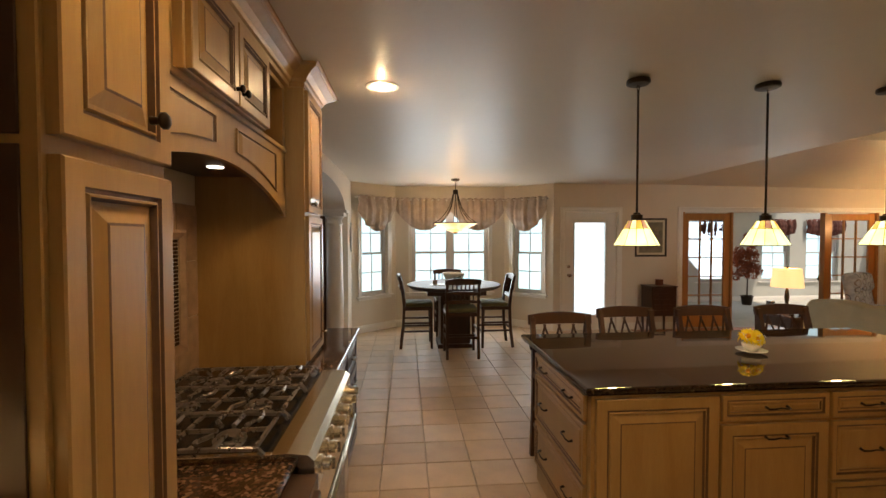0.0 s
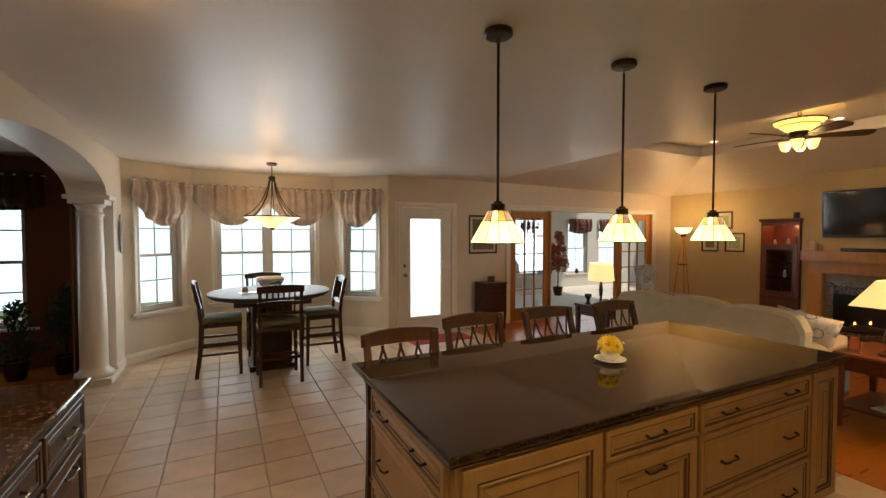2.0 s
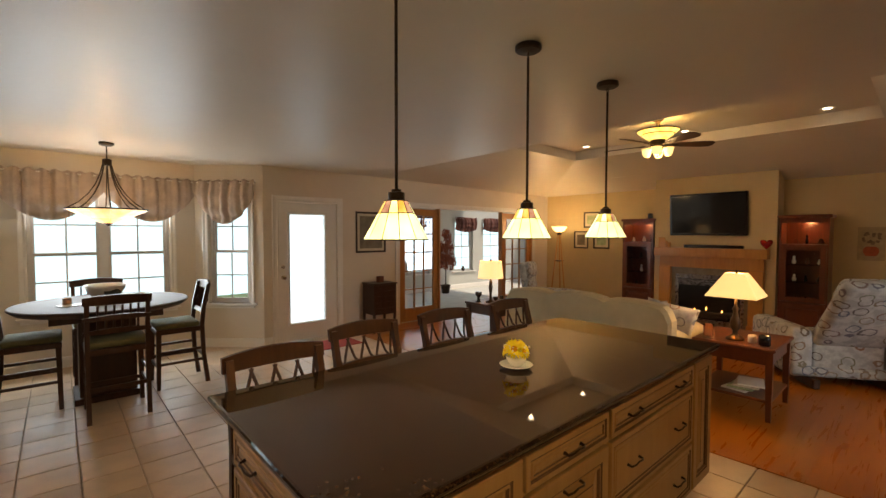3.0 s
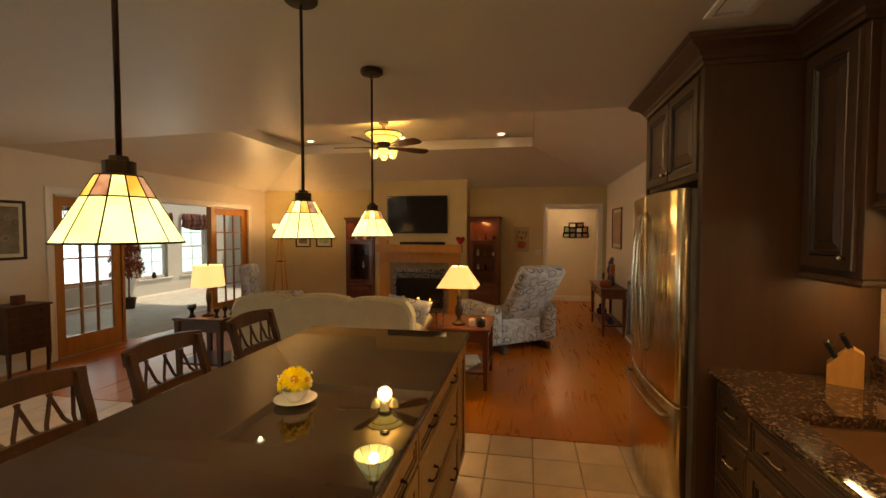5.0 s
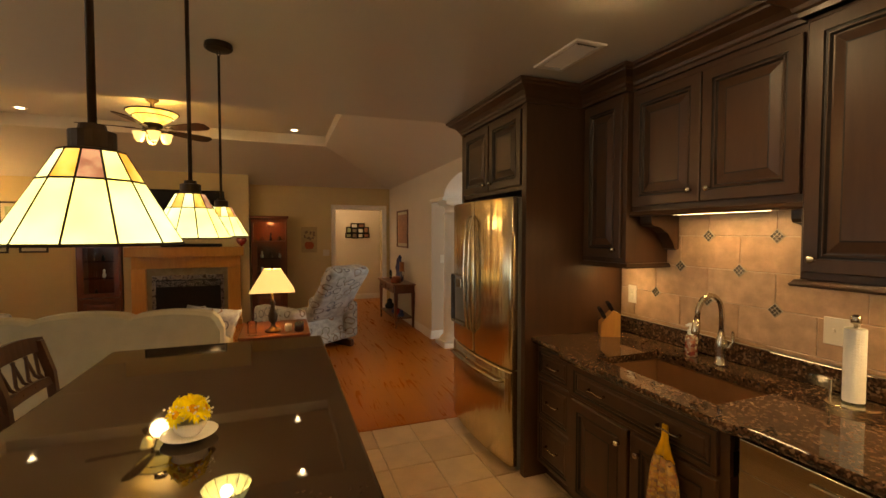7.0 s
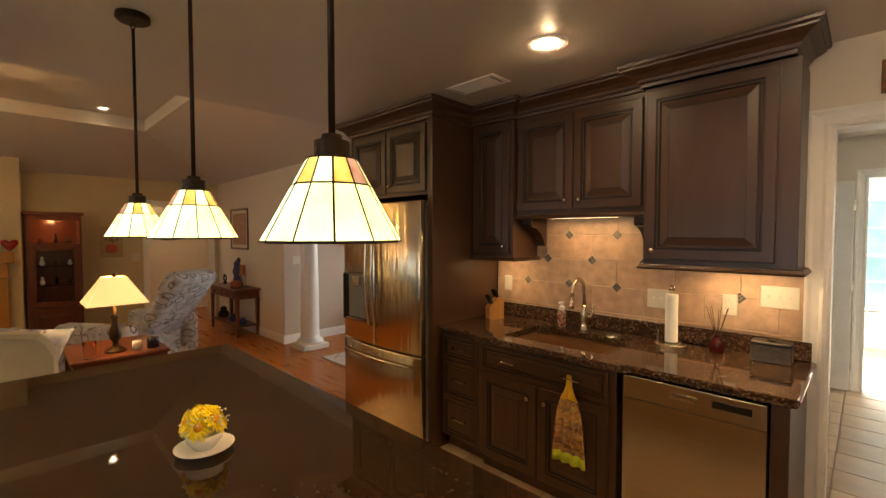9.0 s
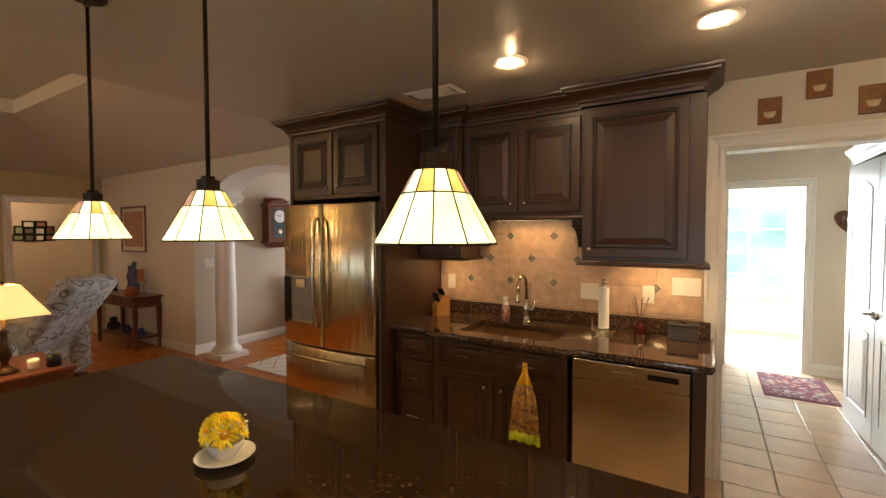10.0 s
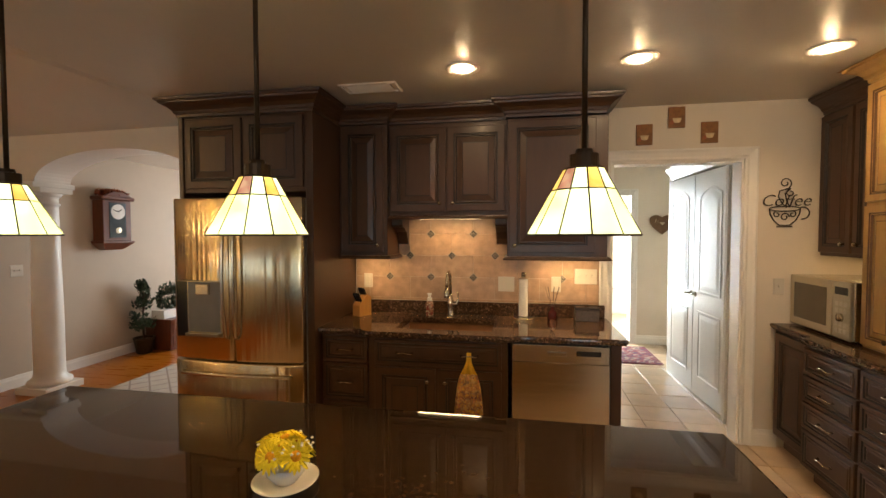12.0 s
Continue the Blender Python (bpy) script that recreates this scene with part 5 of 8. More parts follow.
for x in (-0.22, 0.22):
    bm = bmesh.new()
    box(bm, x - 0.02, x + 0.02, -0.15, 0.15, 0, 0.013)
    part("foot", bm, M_BLACK, mw)

# tall cream cabinets either side of the hood
ca = cabinet("tall_cabinet", "cream glazed tall cabinet standing on the worktop", WEST + 0.002, -0.21, 0.881, 1.163, 0.921, 2.43, M_CREAM, group="cream tall cabinets")
for y, w, k in ((1.022, 0.262, 0.068),):
    front(ca, "door", w, 0.79, place(ca, (-0.21, y, 0.94)), 90, CR, RAISED, [("knob", k, 0.05, M_BRONZE)], scale=0.72)
    front(ca, "door", w, 0.655, place(ca, (-0.21, y, 1.755)), 90, CR, RAISED, [("knob", k, 0.07, M_BRONZE)], scale=0.72)
# thin sheets added to turn the cream south side dark brown
bm = bmesh.new()
box(bm, WEST + 0.02, -0.232, 0.8765, 0.8805, 0.93, 1.74, 0.001)
box(bm, WEST + 0.02, -0.232, 0.8765, 0.8805, 1.752, 2.42, 0.001)
ep = part("side_sheet", bm, M_DARK, ca, "thin dark brown sheet over the cabinet side")
ep.matrix_parent_inverse = ca.matrix_basis.inverted()
cb_ = cabinet("tall_cabinet", "cream glazed tall cabinet standing on the worktop", WEST + 0.002, -0.3, 2.705, 3.14, 0.921, 2.43, M_CREAM, group="cream tall cabinets")
front(cb_, "door", 0.395, 0.8, place(cb_, (-0.3, 2.9225, 0.94)), 90, CR, RAISED, [("knob", 0.15, 0.09, M_NICKEL)], scale=0.72)
front(cb_, "door", 0.395, 0.66, place(cb_, (-0.3, 2.9225, 1.76)), 90, CR, RAISED, [("knob", -0.12, 0.05, M_NICKEL)], scale=0.72)

# hood between them
hd = thing("range_hood", "cream glazed wooden arched range hood", "range hood", (-0.6, 1.9375, 1.745))
HY0, HY1, HX = 1.172 - 1.9375, 2.703 - 1.9375, -0.4 + 0.6
bm = bmesh.new()
n = 30
ay = [HY0 + 0.03 + (HY1 - HY0 - 0.06) * k / n for k in range(n + 1)]
az = [0.0 + 0.155 * math.sin(math.pi * k / n) ** 0.8 for k in range(n + 1)]
for x0_, x1_, mat_ in ((HX - 0.02, HX, 0),):
    for k in range(n):
        loft(bm, [[Vector((x, ay[k], az[k])), Vector((x, ay[k + 1], az[k + 1])), Vector((x, ay[k + 1], 0.33)), Vector((x, ay[k], 0.33))] for x in (x0_, x1_)])
bmesh.ops.remove_doubles(bm, verts=bm.verts, dist=1e-5)
box(bm, HX - 0.02, HX, HY0, HY0 + 0.03, -0.012, 0.33)
box(bm, HX - 0.02, HX, HY1 - 0.03, HY1, -0.012, 0.33)
part("arched_apron", bm, M_CREAM, hd)
# raised fields that follow the arch
for s in (-1, 1):
    bm = bmesh.new()
    ks = [3, 5, 7, 9, 11, 13] if s < 0 else [17, 19, 21, 23, 25, 27]
    loop = [(ay[k], az[k] + 0.05) for k in ks] + [(ay[ks[-1]], 0.29), (ay[ks[0]], 0.29)]
    c = Vector((sum(p[0] for p in loop) / len(loop), sum(p[1] for p in loop) / len(loop)))

    def lp(f, x):
        return [Vector((x, c.x + (p[0] - c.x) * f, c.y + (p[1] - c.y) * f)) for p in loop]
    loft(bm, [lp(1.05, HX + 0.0005), lp(1.04, HX + 0.007), lp(1.0, HX + 0.007), lp(0.98, HX + 0.002), lp(0.93, HX + 0.002), lp(0.85, HX + 0.008)], caps=(False, True), mats=[0, 0, 1, 1, 0, 0])
    bmesh.ops.recalc_face_normals(bm, faces=bm.faces)
    part("arched_panel", bm, CR, hd)
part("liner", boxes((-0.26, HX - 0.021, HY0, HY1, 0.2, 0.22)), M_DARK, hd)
part("upper_back", boxes((-0.26, 0.0, HY0, HY1, 0.33, 0.684)), M_CREAM, hd)
part("ledge", boxes((-0.26, HX + 0.012, HY0 + 0.001, HY1 - 0.001, 0.331, 0.352), bev=0.003), M_CREAM, hd)
part("top_rail", boxes((0.0, HX, HY0, HY1, 0.66, 0.684)), M_CREAM, hd)
for ya, yb in ((HY0, HY0 + 0.04), (-0.4, -0.36), (0.36, 0.4), (HY1 - 0.04, HY1)):
    part("stile", boxes((0.0, HX, ya, yb, 0.352, 0.66)), M_CREAM, hd)
part("door_box", boxes((0.0, HX + 0.03, -0.36, 0.36, 0.352, 0.66), bev=0.002), M_CREAM, hd)
for y, k in ((-0.178, 0.15), (0.178, -0.15)):
    front(hd, "door", 0.345, 0.3, (HX + 0.03, y, 0.356), 90, CR, RAISED, [("knob", k, 0.05, M_BRONZE)], scale=0.7)
for y in (-0.43, 0.43):
    bm = bmesh.new()
    lathe(bm, [(0.034, 0.199), (0.034, 0.196), (0.001, 0.195)], 20, pose(-0.02, y, 0))
    part("hood_light", bm, glow("hood_bulb", (1.0, 0.95, 0.85), 6.0), hd)
bm = bmesh.new()
sweep(bm, [(-0.55, 0.877), (-0.21, 0.877), (-0.21, 1.173), (-0.38, 1.173), (-0.38, 2.703), (-0.3, 2.703), (-0.3, 3.142), (WEST + 0.01, 3.142)], [(o, z + 0.018 if z < 2.52 else z) for o, z in CROWN])
solid("crown_moulding", bm, M_CREAM, "cream glazed stepped crown moulding over the hood", "moulding", kind="")

# tiled wall behind the range with a framed mosaic
rs = thing("range_backsplash", "tan tiled wall panel with a framed brown mosaic", "backsplash", (WEST + 0.002, 2.0625, 0.92), kind="structure")
for r in range(3):
    for k in range(5):
        bm = bmesh.new()
        box(bm, 0, 0.008, -0.724 + 0.29 * k + 0.0015, -0.724 + 0.29 * (k + 1) - 0.0015, 0.002 + 0.29 * r, 0.29 * (r + 1) - 0.001, 0.002)
        part("tile", bm, M_BSPL, rs)
bm = bmesh.new()
sweep(bm, [(-0.4875, 0.135), (-0.4875, 0.74), (0.4875, 0.74), (0.4875, 0.135)], [(0, 0.008), (0, 0.03), (0.015, 0.034), (0.03, 0.026), (0.045, 0.02), (0.045, 0.008)], Matrix(((0, 0, 1, 0), (1, 0, 0, 0), (0, 1, 0, 0), (0, 0, 0, 1))), closed=True)
bmesh.ops.recalc_face_normals(bm, faces=bm.faces)
part("mosaic_frame", bm, M_BSPL, rs)
part("mosaic_bed", boxes((0.008, 0.011, -0.446, 0.446, 0.176, 0.7)), surf("light_mosaic_grout", (0.5, 0.42, 0.33), 0.1, 30, 0.8), rs)
M_MOS = surf("mosaic_brown", (0.09, 0.045, 0.025), 0.3, 60, 0.25, 90, 0.05, per_object=0.6)
bm = bmesh.new()
me_v, me_f = [], []
for i in range(47):
    for j in range(28):
        y, z = -0.441 + i * 0.0187, 0.18 + j * 0.0184
        b0 = len(me_v)
        me_v += [(x, yy, zz) for x, g in ((0.011, 0.0), (0.0145, 0.001)) for yy, zz in ((y + g, z + g), (y + 0.0155 - g, z + g), (y + 0.0155 - g, z + 0.0155 - g), (y + g, z + 0.0155 - g))]
        me_f += [(b0 + 4, b0 + 5, b0 + 6, b0 + 7)] + [(b0 + a, b0 + (a + 1) % 4, b0 + 4 + (a + 1) % 4, b0 + 4 + a) for a in range(4)]
bm.free()
mm = bpy.data.meshes.new("mosaic_pieces")
mm.from_pydata(me_v, [], me_f)
mm.materials.append(M_MOS)
mo = new("mosaic_pieces", mm)
mo.parent = rs
tagged(mo, "small glossy brown mosaic squares", kind="stuff")

# range
RY0, RY1 = 1.685, 2.565
ra = thing("gas_range", "stainless steel six-burner gas range", "range", (-0.45, (RY0 + RY1) / 2, 0))
hw = (RY1 - RY0) / 2
part("body", boxes((-0.4, 0.36, -hw, hw, 0.06, 0.9), bev=0.004), M_STEEL, ra)
part("end_rim", boxes((-0.4, 0.272, -hw - 0.002, -hw + 0.019, 0.86, 0.938), bev=0.003), M_STEEL, ra)
part("toe_kick", boxes((-0.38, 0.28, -hw + 0.02, hw - 0.02, 0, 0.06)), M_BLACK, ra)
part("cooktop", boxes((-0.4, 0.3, -hw + 0.02, hw, 0.9, 0.925), bev=0.004), M_BLACK, ra)
bm = bmesh.new()
loft(bm, [[Vector((x, y, z)) for x, z in ((0.27, 0.9), (0.27, 0.936), (0.32, 0.938), (0.385, 0.93), (0.405, 0.91), (0.41, 0.8), (0.36, 0.78))] for y in (-hw, hw)])
ctl = part("control_panel", bm, M_STEEL, ra)
for k in range(7):
    y = -hw + 0.09 + k * (2 * hw - 0.18) / 6
    bm = bmesh.new()
    lathe(bm, [(0.03, 0), (0.03, 0.008), (0.022, 0.012), (0.021, 0.035), (0.018, 0.04), (0.001, 0.041)], 16, pose(0.405, y, 0.855, 0, 88, 0))
    box(bm, 0.44, 0.458, y - 0.005, y + 0.005, 0.836, 0.876, 0.002)
    part("burner_knob", bm, M_STEEL, ctl, smooth=False)
bm = bmesh.new()
box(bm, 0.36, 0.395, -hw + 0.01, hw - 0.01, 0.2, 0.77, 0.004)
od = part("oven_door", bm, M_STEEL, ra)
bm = bmesh.new()
tube(bm, [(0.39, -hw + 0.06, 0.72), (0.44, -hw + 0.07, 0.72), (0.44, hw - 0.07, 0.72), (0.39, hw - 0.06, 0.72)], 0.012, 10)
part("handle", bm, M_STEEL, od, smooth=True)
bm = bmesh.new()
box(bm, 0.395, 0.397, -hw + 0.15, hw - 0.15, 0.32, 0.62)
part("door_window", bm, M_BLACK, od)
# grates and burners
for g in range(3):
    yc = (g - 1) * 0.295
    gr = part("grate", bmesh.new(), M_IRON, ra)
    bm = bmesh.new()
    X0g, X1g, Yg = -0.36, 0.25, 0.14
    bar = 0.0085

    def rail(pts):
        tube(bm, pts, bar, 5)
    zt = 0.957
    for s in (-1, 1):
        rail([(X0g, yc + s * Yg, 0.93), (X0g, yc + s * Yg, zt), (-0.05, yc + s * Yg, zt), (0.12, yc + s * Yg, zt), (X1g - 0.02, yc + s * Yg, zt - 0.004), (X1g, yc + s * Yg, 0.93)])
    for x in (X0g, -0.055, X1g - 0.03):
        rail([(x, yc - Yg, zt), (x, yc + Yg, zt)])
    for cx in (-0.2, 0.09):
        rail([(cx - 0.14, yc, zt), (cx - 0.04, yc, zt)])
        rail([(cx + 0.04, yc, zt), (cx + 0.13, yc, zt)])
        for s in (-1, 1):
            rail([(cx, yc + s * 0.13, zt), (cx, yc + s * 0.035, zt)])
            for sx in (-1, 1):
                rail([(cx + sx * 0.07, yc + s * 0.14, zt), (cx + sx * 0.075, yc + s * 0.08, zt), (cx + sx * 0.04, yc + s * 0.035, zt)])
    bm.to_mesh(gr.data)
    bm.free()
    for cx in (-0.2, 0.09):
        bm = bmesh.new()
        lathe(bm, [(0.055, 0.925), (0.055, 0.932), (0.042, 0.936), (0.042, 0.944), (0.036, 0.948), (0.001, 0.949)], 18, pose(cx, yc, 0))
        part("burner", bm, M_IRON, ra)

# recessed ceiling lights and air vent
M_CAN = glow("lit_downlight", (1.0, 0.86, 0.62), 12.0)


def downlight(at, r=0.075, power=15, tilt=None):
    d = thing("recessed_light", "round recessed ceiling light with white trim", "ceiling light", at, 0, "recessed ceiling lights")
    bm = bmesh.new()
    lathe(bm, [(r + 0.028, -0.0005), (r + 0.028, -0.004), (r + 0.02, -0.007), (r + 0.004, -0.007), (r * 0.9, -0.003), (r * 0.9, -0.0005)], 28, caps=(False, False))
    part("trim_ring", bm, M_TRIM, d, smooth=False)
    bm = bmesh.new()
    lathe(bm, [(r * 0.84, -0.002), (r * 0.8, -0.007), (r * 0.5, -0.011), (0.001, -0.0125)], 24, caps=(False, True))
    part("lens", bm, M_CAN, d)
    lamp("downlight_bulb", "SPOT", (at[0], at[1], at[2] - 0.03), power, (1.0, 0.7, 0.4), 0.02, None, 150)
    return d


for x, y, p in ((0.106, 2.98, 24), (2.08, 1.22, 13), (1.105, 1.195, 12), (0.165, 1.16, 19)):
    downlight((x, y, CE), power=p)
    # second lamp per light, added to brighten the ceiling into a halo
    lamp("added_ceiling_halo", "POINT", (x, y, CE - 0.02), p * 0.24, (1.0, 0.72, 0.42), 0.01)
av = thing("air_vent", "white slatted ceiling air vent", "vent", (2.72, 1.0, CE))
bm = bmesh.new()
sweep(bm, [(-0.17, -0.07), (-0.17, 0.07), (0.17, 0.07), (0.17, -0.07)], [(0, -0.001), (0, -0.01), (-0.02, -0.008), (-0.025, -0.001)], closed=True)
bmesh.ops.recalc_face_normals(bm, faces=bm.faces)
part("frame", bm, M_TRIM, av)
for k in range(6):
    bm = bmesh.new()
    box(bm, -0.145, 0.145, -0.008, 0.008, -0.001, 0.001, m=pose(0, -0.05 + 0.02 * k, -0.006, 35))
    part("slat", bm, M_TRIM, av)
part("backing", boxes((-0.146, 0.146, -0.06, 0.06, -0.0015, -0.0005)), M_BLACK, av)

# under-cabinet lights
for x, y, z, w in ((2.29, 0.42, 1.7, 0.5), (1.4, 0.4, 1.399, 0.35), (2.94, 0.4, 1.399, 0.2)):
    uclt = thing("cabinet_light", "slim lit strip under the wall cabinet", "light", (x, y, z), 0, "strips under the cabinets")
    part("housing", boxes((-w / 2, w / 2, -0.03, 0.03, -0.008, 0.01), bev=0.003), M_TRIM, uclt)
    part("lens", boxes((-w / 2 + 0.01, w / 2 - 0.01, -0.02, 0.02, -0.0105, -0.0085)), glow("strip_glow", (1.0, 0.82, 0.5), 7.0), uclt)
    lamp("strip_bulb", "AREA", (x, y, z - 0.015), 2.3 if w > 0.3 else 1.2, (1.0, 0.7, 0.36), w, shape=0.04)
# bare lamp without a fixture, added to brighten the microwave corner
lamp("microwave_corner_fill", "AREA", (-0.55, 0.5, 1.4), 0.9, (1.0, 0.7, 0.36), 0.3, shape=0.04)
lamp("hood_bulb", "SPOT", (-0.62, 2.367, 1.9), 3.0, (1.0, 0.72, 0.42), 0.03, None, 120)
lamp("hood_bulb", "SPOT", (-0.62, 1.507, 1.9), 3.0, (1.0, 0.72, 0.42), 0.03, None, 120)

# closet doors in the back hall
M_DOORP = surf("white_door_paint", (0.76, 0.73, 0.68), 0.03, 8, 0.35, 90, 0.04)
PDOOR = [(0, 0, 0), (0, -0.03, 0), (0.003, -0.033, 0), (0.004, -0.033, 0)]
PFIELD = [(0, -0.0331, 0), (0.006, -0.0255, 0), (0.016, -0.0255, 0), (0.04, -0.032, 0), (0.05, -0.0325, 0)]


def closet_leaf(n, y, knob_dx):
    d = thing("door_%d" % n, "white two-panel closet door with arched panel", "door", (0.02 - (y + 0.53) * 0.055, y, 0.01), 93.2, kind="structure")
    bm = bmesh.new()
    box(bm, -0.316, 0.316, -0.034, 0.0, 0, 2.14, 0.003)
    part("leaf", bm, M_DOORP, d)
    for z, h, a in ((0.18, 0.65, 0.0), (1.0, 1.0, 0.07)):
        bm = bmesh.new()
        rings = []
        for dd, yy in ((0.0, -0.0341), (0.004, -0.04), (0.02, -0.04), (0.026, -0.0355), (0.036, -0.0355), (0.07, -0.0405), (0.08, -0.041)):
            x, z0_, z1_ = 0.21 - dd, z + dd, z + h - dd
            top = [Vector((x - 2 * x * k / 12, yy, z1_ - a * (1 - math.sin(math.pi * k / 12)))) for k in range(13)]
            rings.append([Vector((-x, yy, z0_)), Vector((x, yy, z0_))] + top)
        loft(bm, rings, caps=(False, True))
        part("door_panel", bm, M_DOORP, d)
    bm = bmesh.new()
    lathe(bm, [(0.026, 0), (0.026, 0.006), (0.011, 0.01), (0.01, 0.04)], 16, pose(knob_dx, -0.034, 0.98, 90))
    tube(bm, [(knob_dx, -0.07, 0.98), (knob_dx - math.copysign(0.04, knob_dx), -0.075, 0.978), (knob_dx - math.copysign(0.1, knob_dx), -0.07, 0.972)], [0.01, 0.009, 0.007], 8)
    part("lever_handle", bm, M_NICKEL, d, smooth=True)
    for z in (0.25, 1.03, 1.85):
        bm = bmesh.new()
        tube(bm, [(-math.copysign(0.321, knob_dx), -0.03, z - 0.045), (-math.copysign(0.321, knob_dx), -0.03, z + 0.045)], 0.007, 8)
        part("hinge", bm, M_NICKEL, d)
    return d


closet_leaf(1, -0.53, -0.275)
closet_leaf(2, -1.17, 0.275)
casing(1.3, 2.17, pose(0.06, -1.5, 0, 0, 0, 90), label="white closet door casing", wd=0.07)
bm = bmesh.new()
sweep(bm, [(0.06, -1.58), (0.06, -0.12)], [(0.0, 2.235), (0.03, 2.235), (0.034, 2.25), (0.045, 2.262), (0.06, 2.285), (0.064, 2.3), (0.0, 2.3)])
bmesh.ops.recalc_face_normals(bm, faces=bm.faces)
solid("trim", bm, M_TRIM, "white moulded head over the closet doors", "trim")
# open glazed door, rug, heart in the hall
gd = thing("door_3", "white panelled back door folded open against the wall", "door", (1.38, -2.74, 0.01), 180, kind="structure")
part("leaf", boxes((-0.36, 0.36, -0.02, 0.02, 0, 2.09), bev=0.003), M_DOORP, gd)
for z, h, arch in ((0.2, 0.68, 0.0), (1.02, 0.93, 0.06)):
    bm = bmesh.new()
    rings = []
    for dd, yy in ((0.0, -0.0201), (0.004, -0.026), (0.02, -0.026), (0.026, -0.0215), (0.036, -0.0215), (0.07, -0.0265), (0.08, -0.027)):
        x = 0.24 - dd
        top = [Vector((x - 2 * x * k / 12, yy, z + h - dd - arch * (1 - math.sin(math.pi * k / 12)))) for k in range(13)]
        rings.append([Vector((-x, yy, z + dd)), Vector((x, yy, z + dd))] + top)
    loft(bm, rings, caps=(False, True))
    part("door_panel", bm, M_DOORP, gd)
for z in (0.25, 1.05, 1.85):
    bm = bmesh.new()
    tube(bm, [(0.366, -0.005, z - 0.045), (0.366, -0.005, z + 0.045)], 0.007, 8)
    part("hinge", bm, M_NICKEL, gd)
bm = bmesh.new()
lathe(bm, [(0.026, 0), (0.026, 0.006), (0.011, 0.012), (0.011, 0.03), (0.027, 0.04), (0.025, 0.055), (0.001, 0.06)], 16, pose(-0.3, -0.02, 0.97, 90))
part("knob", bm, M_NICKEL, gd, smooth=True)
rug = thing("hall_rug", "red and cream oriental hall rug", "rug", (0.335, -2.18, 0.0), 0)
part("rug_body", boxes((-0.27, 0.27, -0.39, 0.39, 0.0005, 0.012), bev=0.003), printed("red_rug_pattern", [(0.2, 0.02, 0.03), (0.13, 0.012, 0.03), (0.22, 0.03, 0.03), (0.4, 0.3, 0.22), (0.06, 0.02, 0.05)], 30), rug)
part("border", boxes((-0.29, 0.29, -0.42, 0.42, 0.0, 0.009), bev=0.003), surf("rug_border", (0.16, 0.03, 0.04), 0.3, 30, 0.95, 200, 0.4), rug)
ht = thing("wicker_heart", "brown woven heart hanging on the wall", "wall decoration", (-0.2, -2.775, 1.56), 180)
bm = bmesh.new()
for s in (0.3, 0.5, 0.7, 0.85, 1.0):
    tube(bm, [(0.15 * s * math.sin(a) ** 3 * 1.0, -0.02 - 0.03 * (1 - s), 0.16 + s * (0.12 * math.cos(a) - 0.045 * math.cos(2 * a) - 0.02 * math.cos(3 * a))) for a in [2 * math.pi * k / 40 for k in range(41)]], 0.014, 6)
part("woven_strands", bm, surf("wicker", (0.16, 0.09, 0.05), 0.3, 60, 0.8, 120, 0.5), ht)

# ---- breakfast bay ----
def legs(parent, pts, mat, name="leg"):
    for a, b, r0, r1 in pts:
        bm = bmesh.new()
        d = Vector(b) - Vector(a)
        loft(bm, [[Vector(p) + Vector((sx * r, sy * r, 0)) for sx, sy in ((-1, -1), (1, -1), (1, 1), (-1, 1))] for p, r in ((a, r0), (tuple(Vector(a) + d * 0.5), (r0 + r1) / 2 * 1.02), (b, r1))])
        part(name, bm, mat, parent)


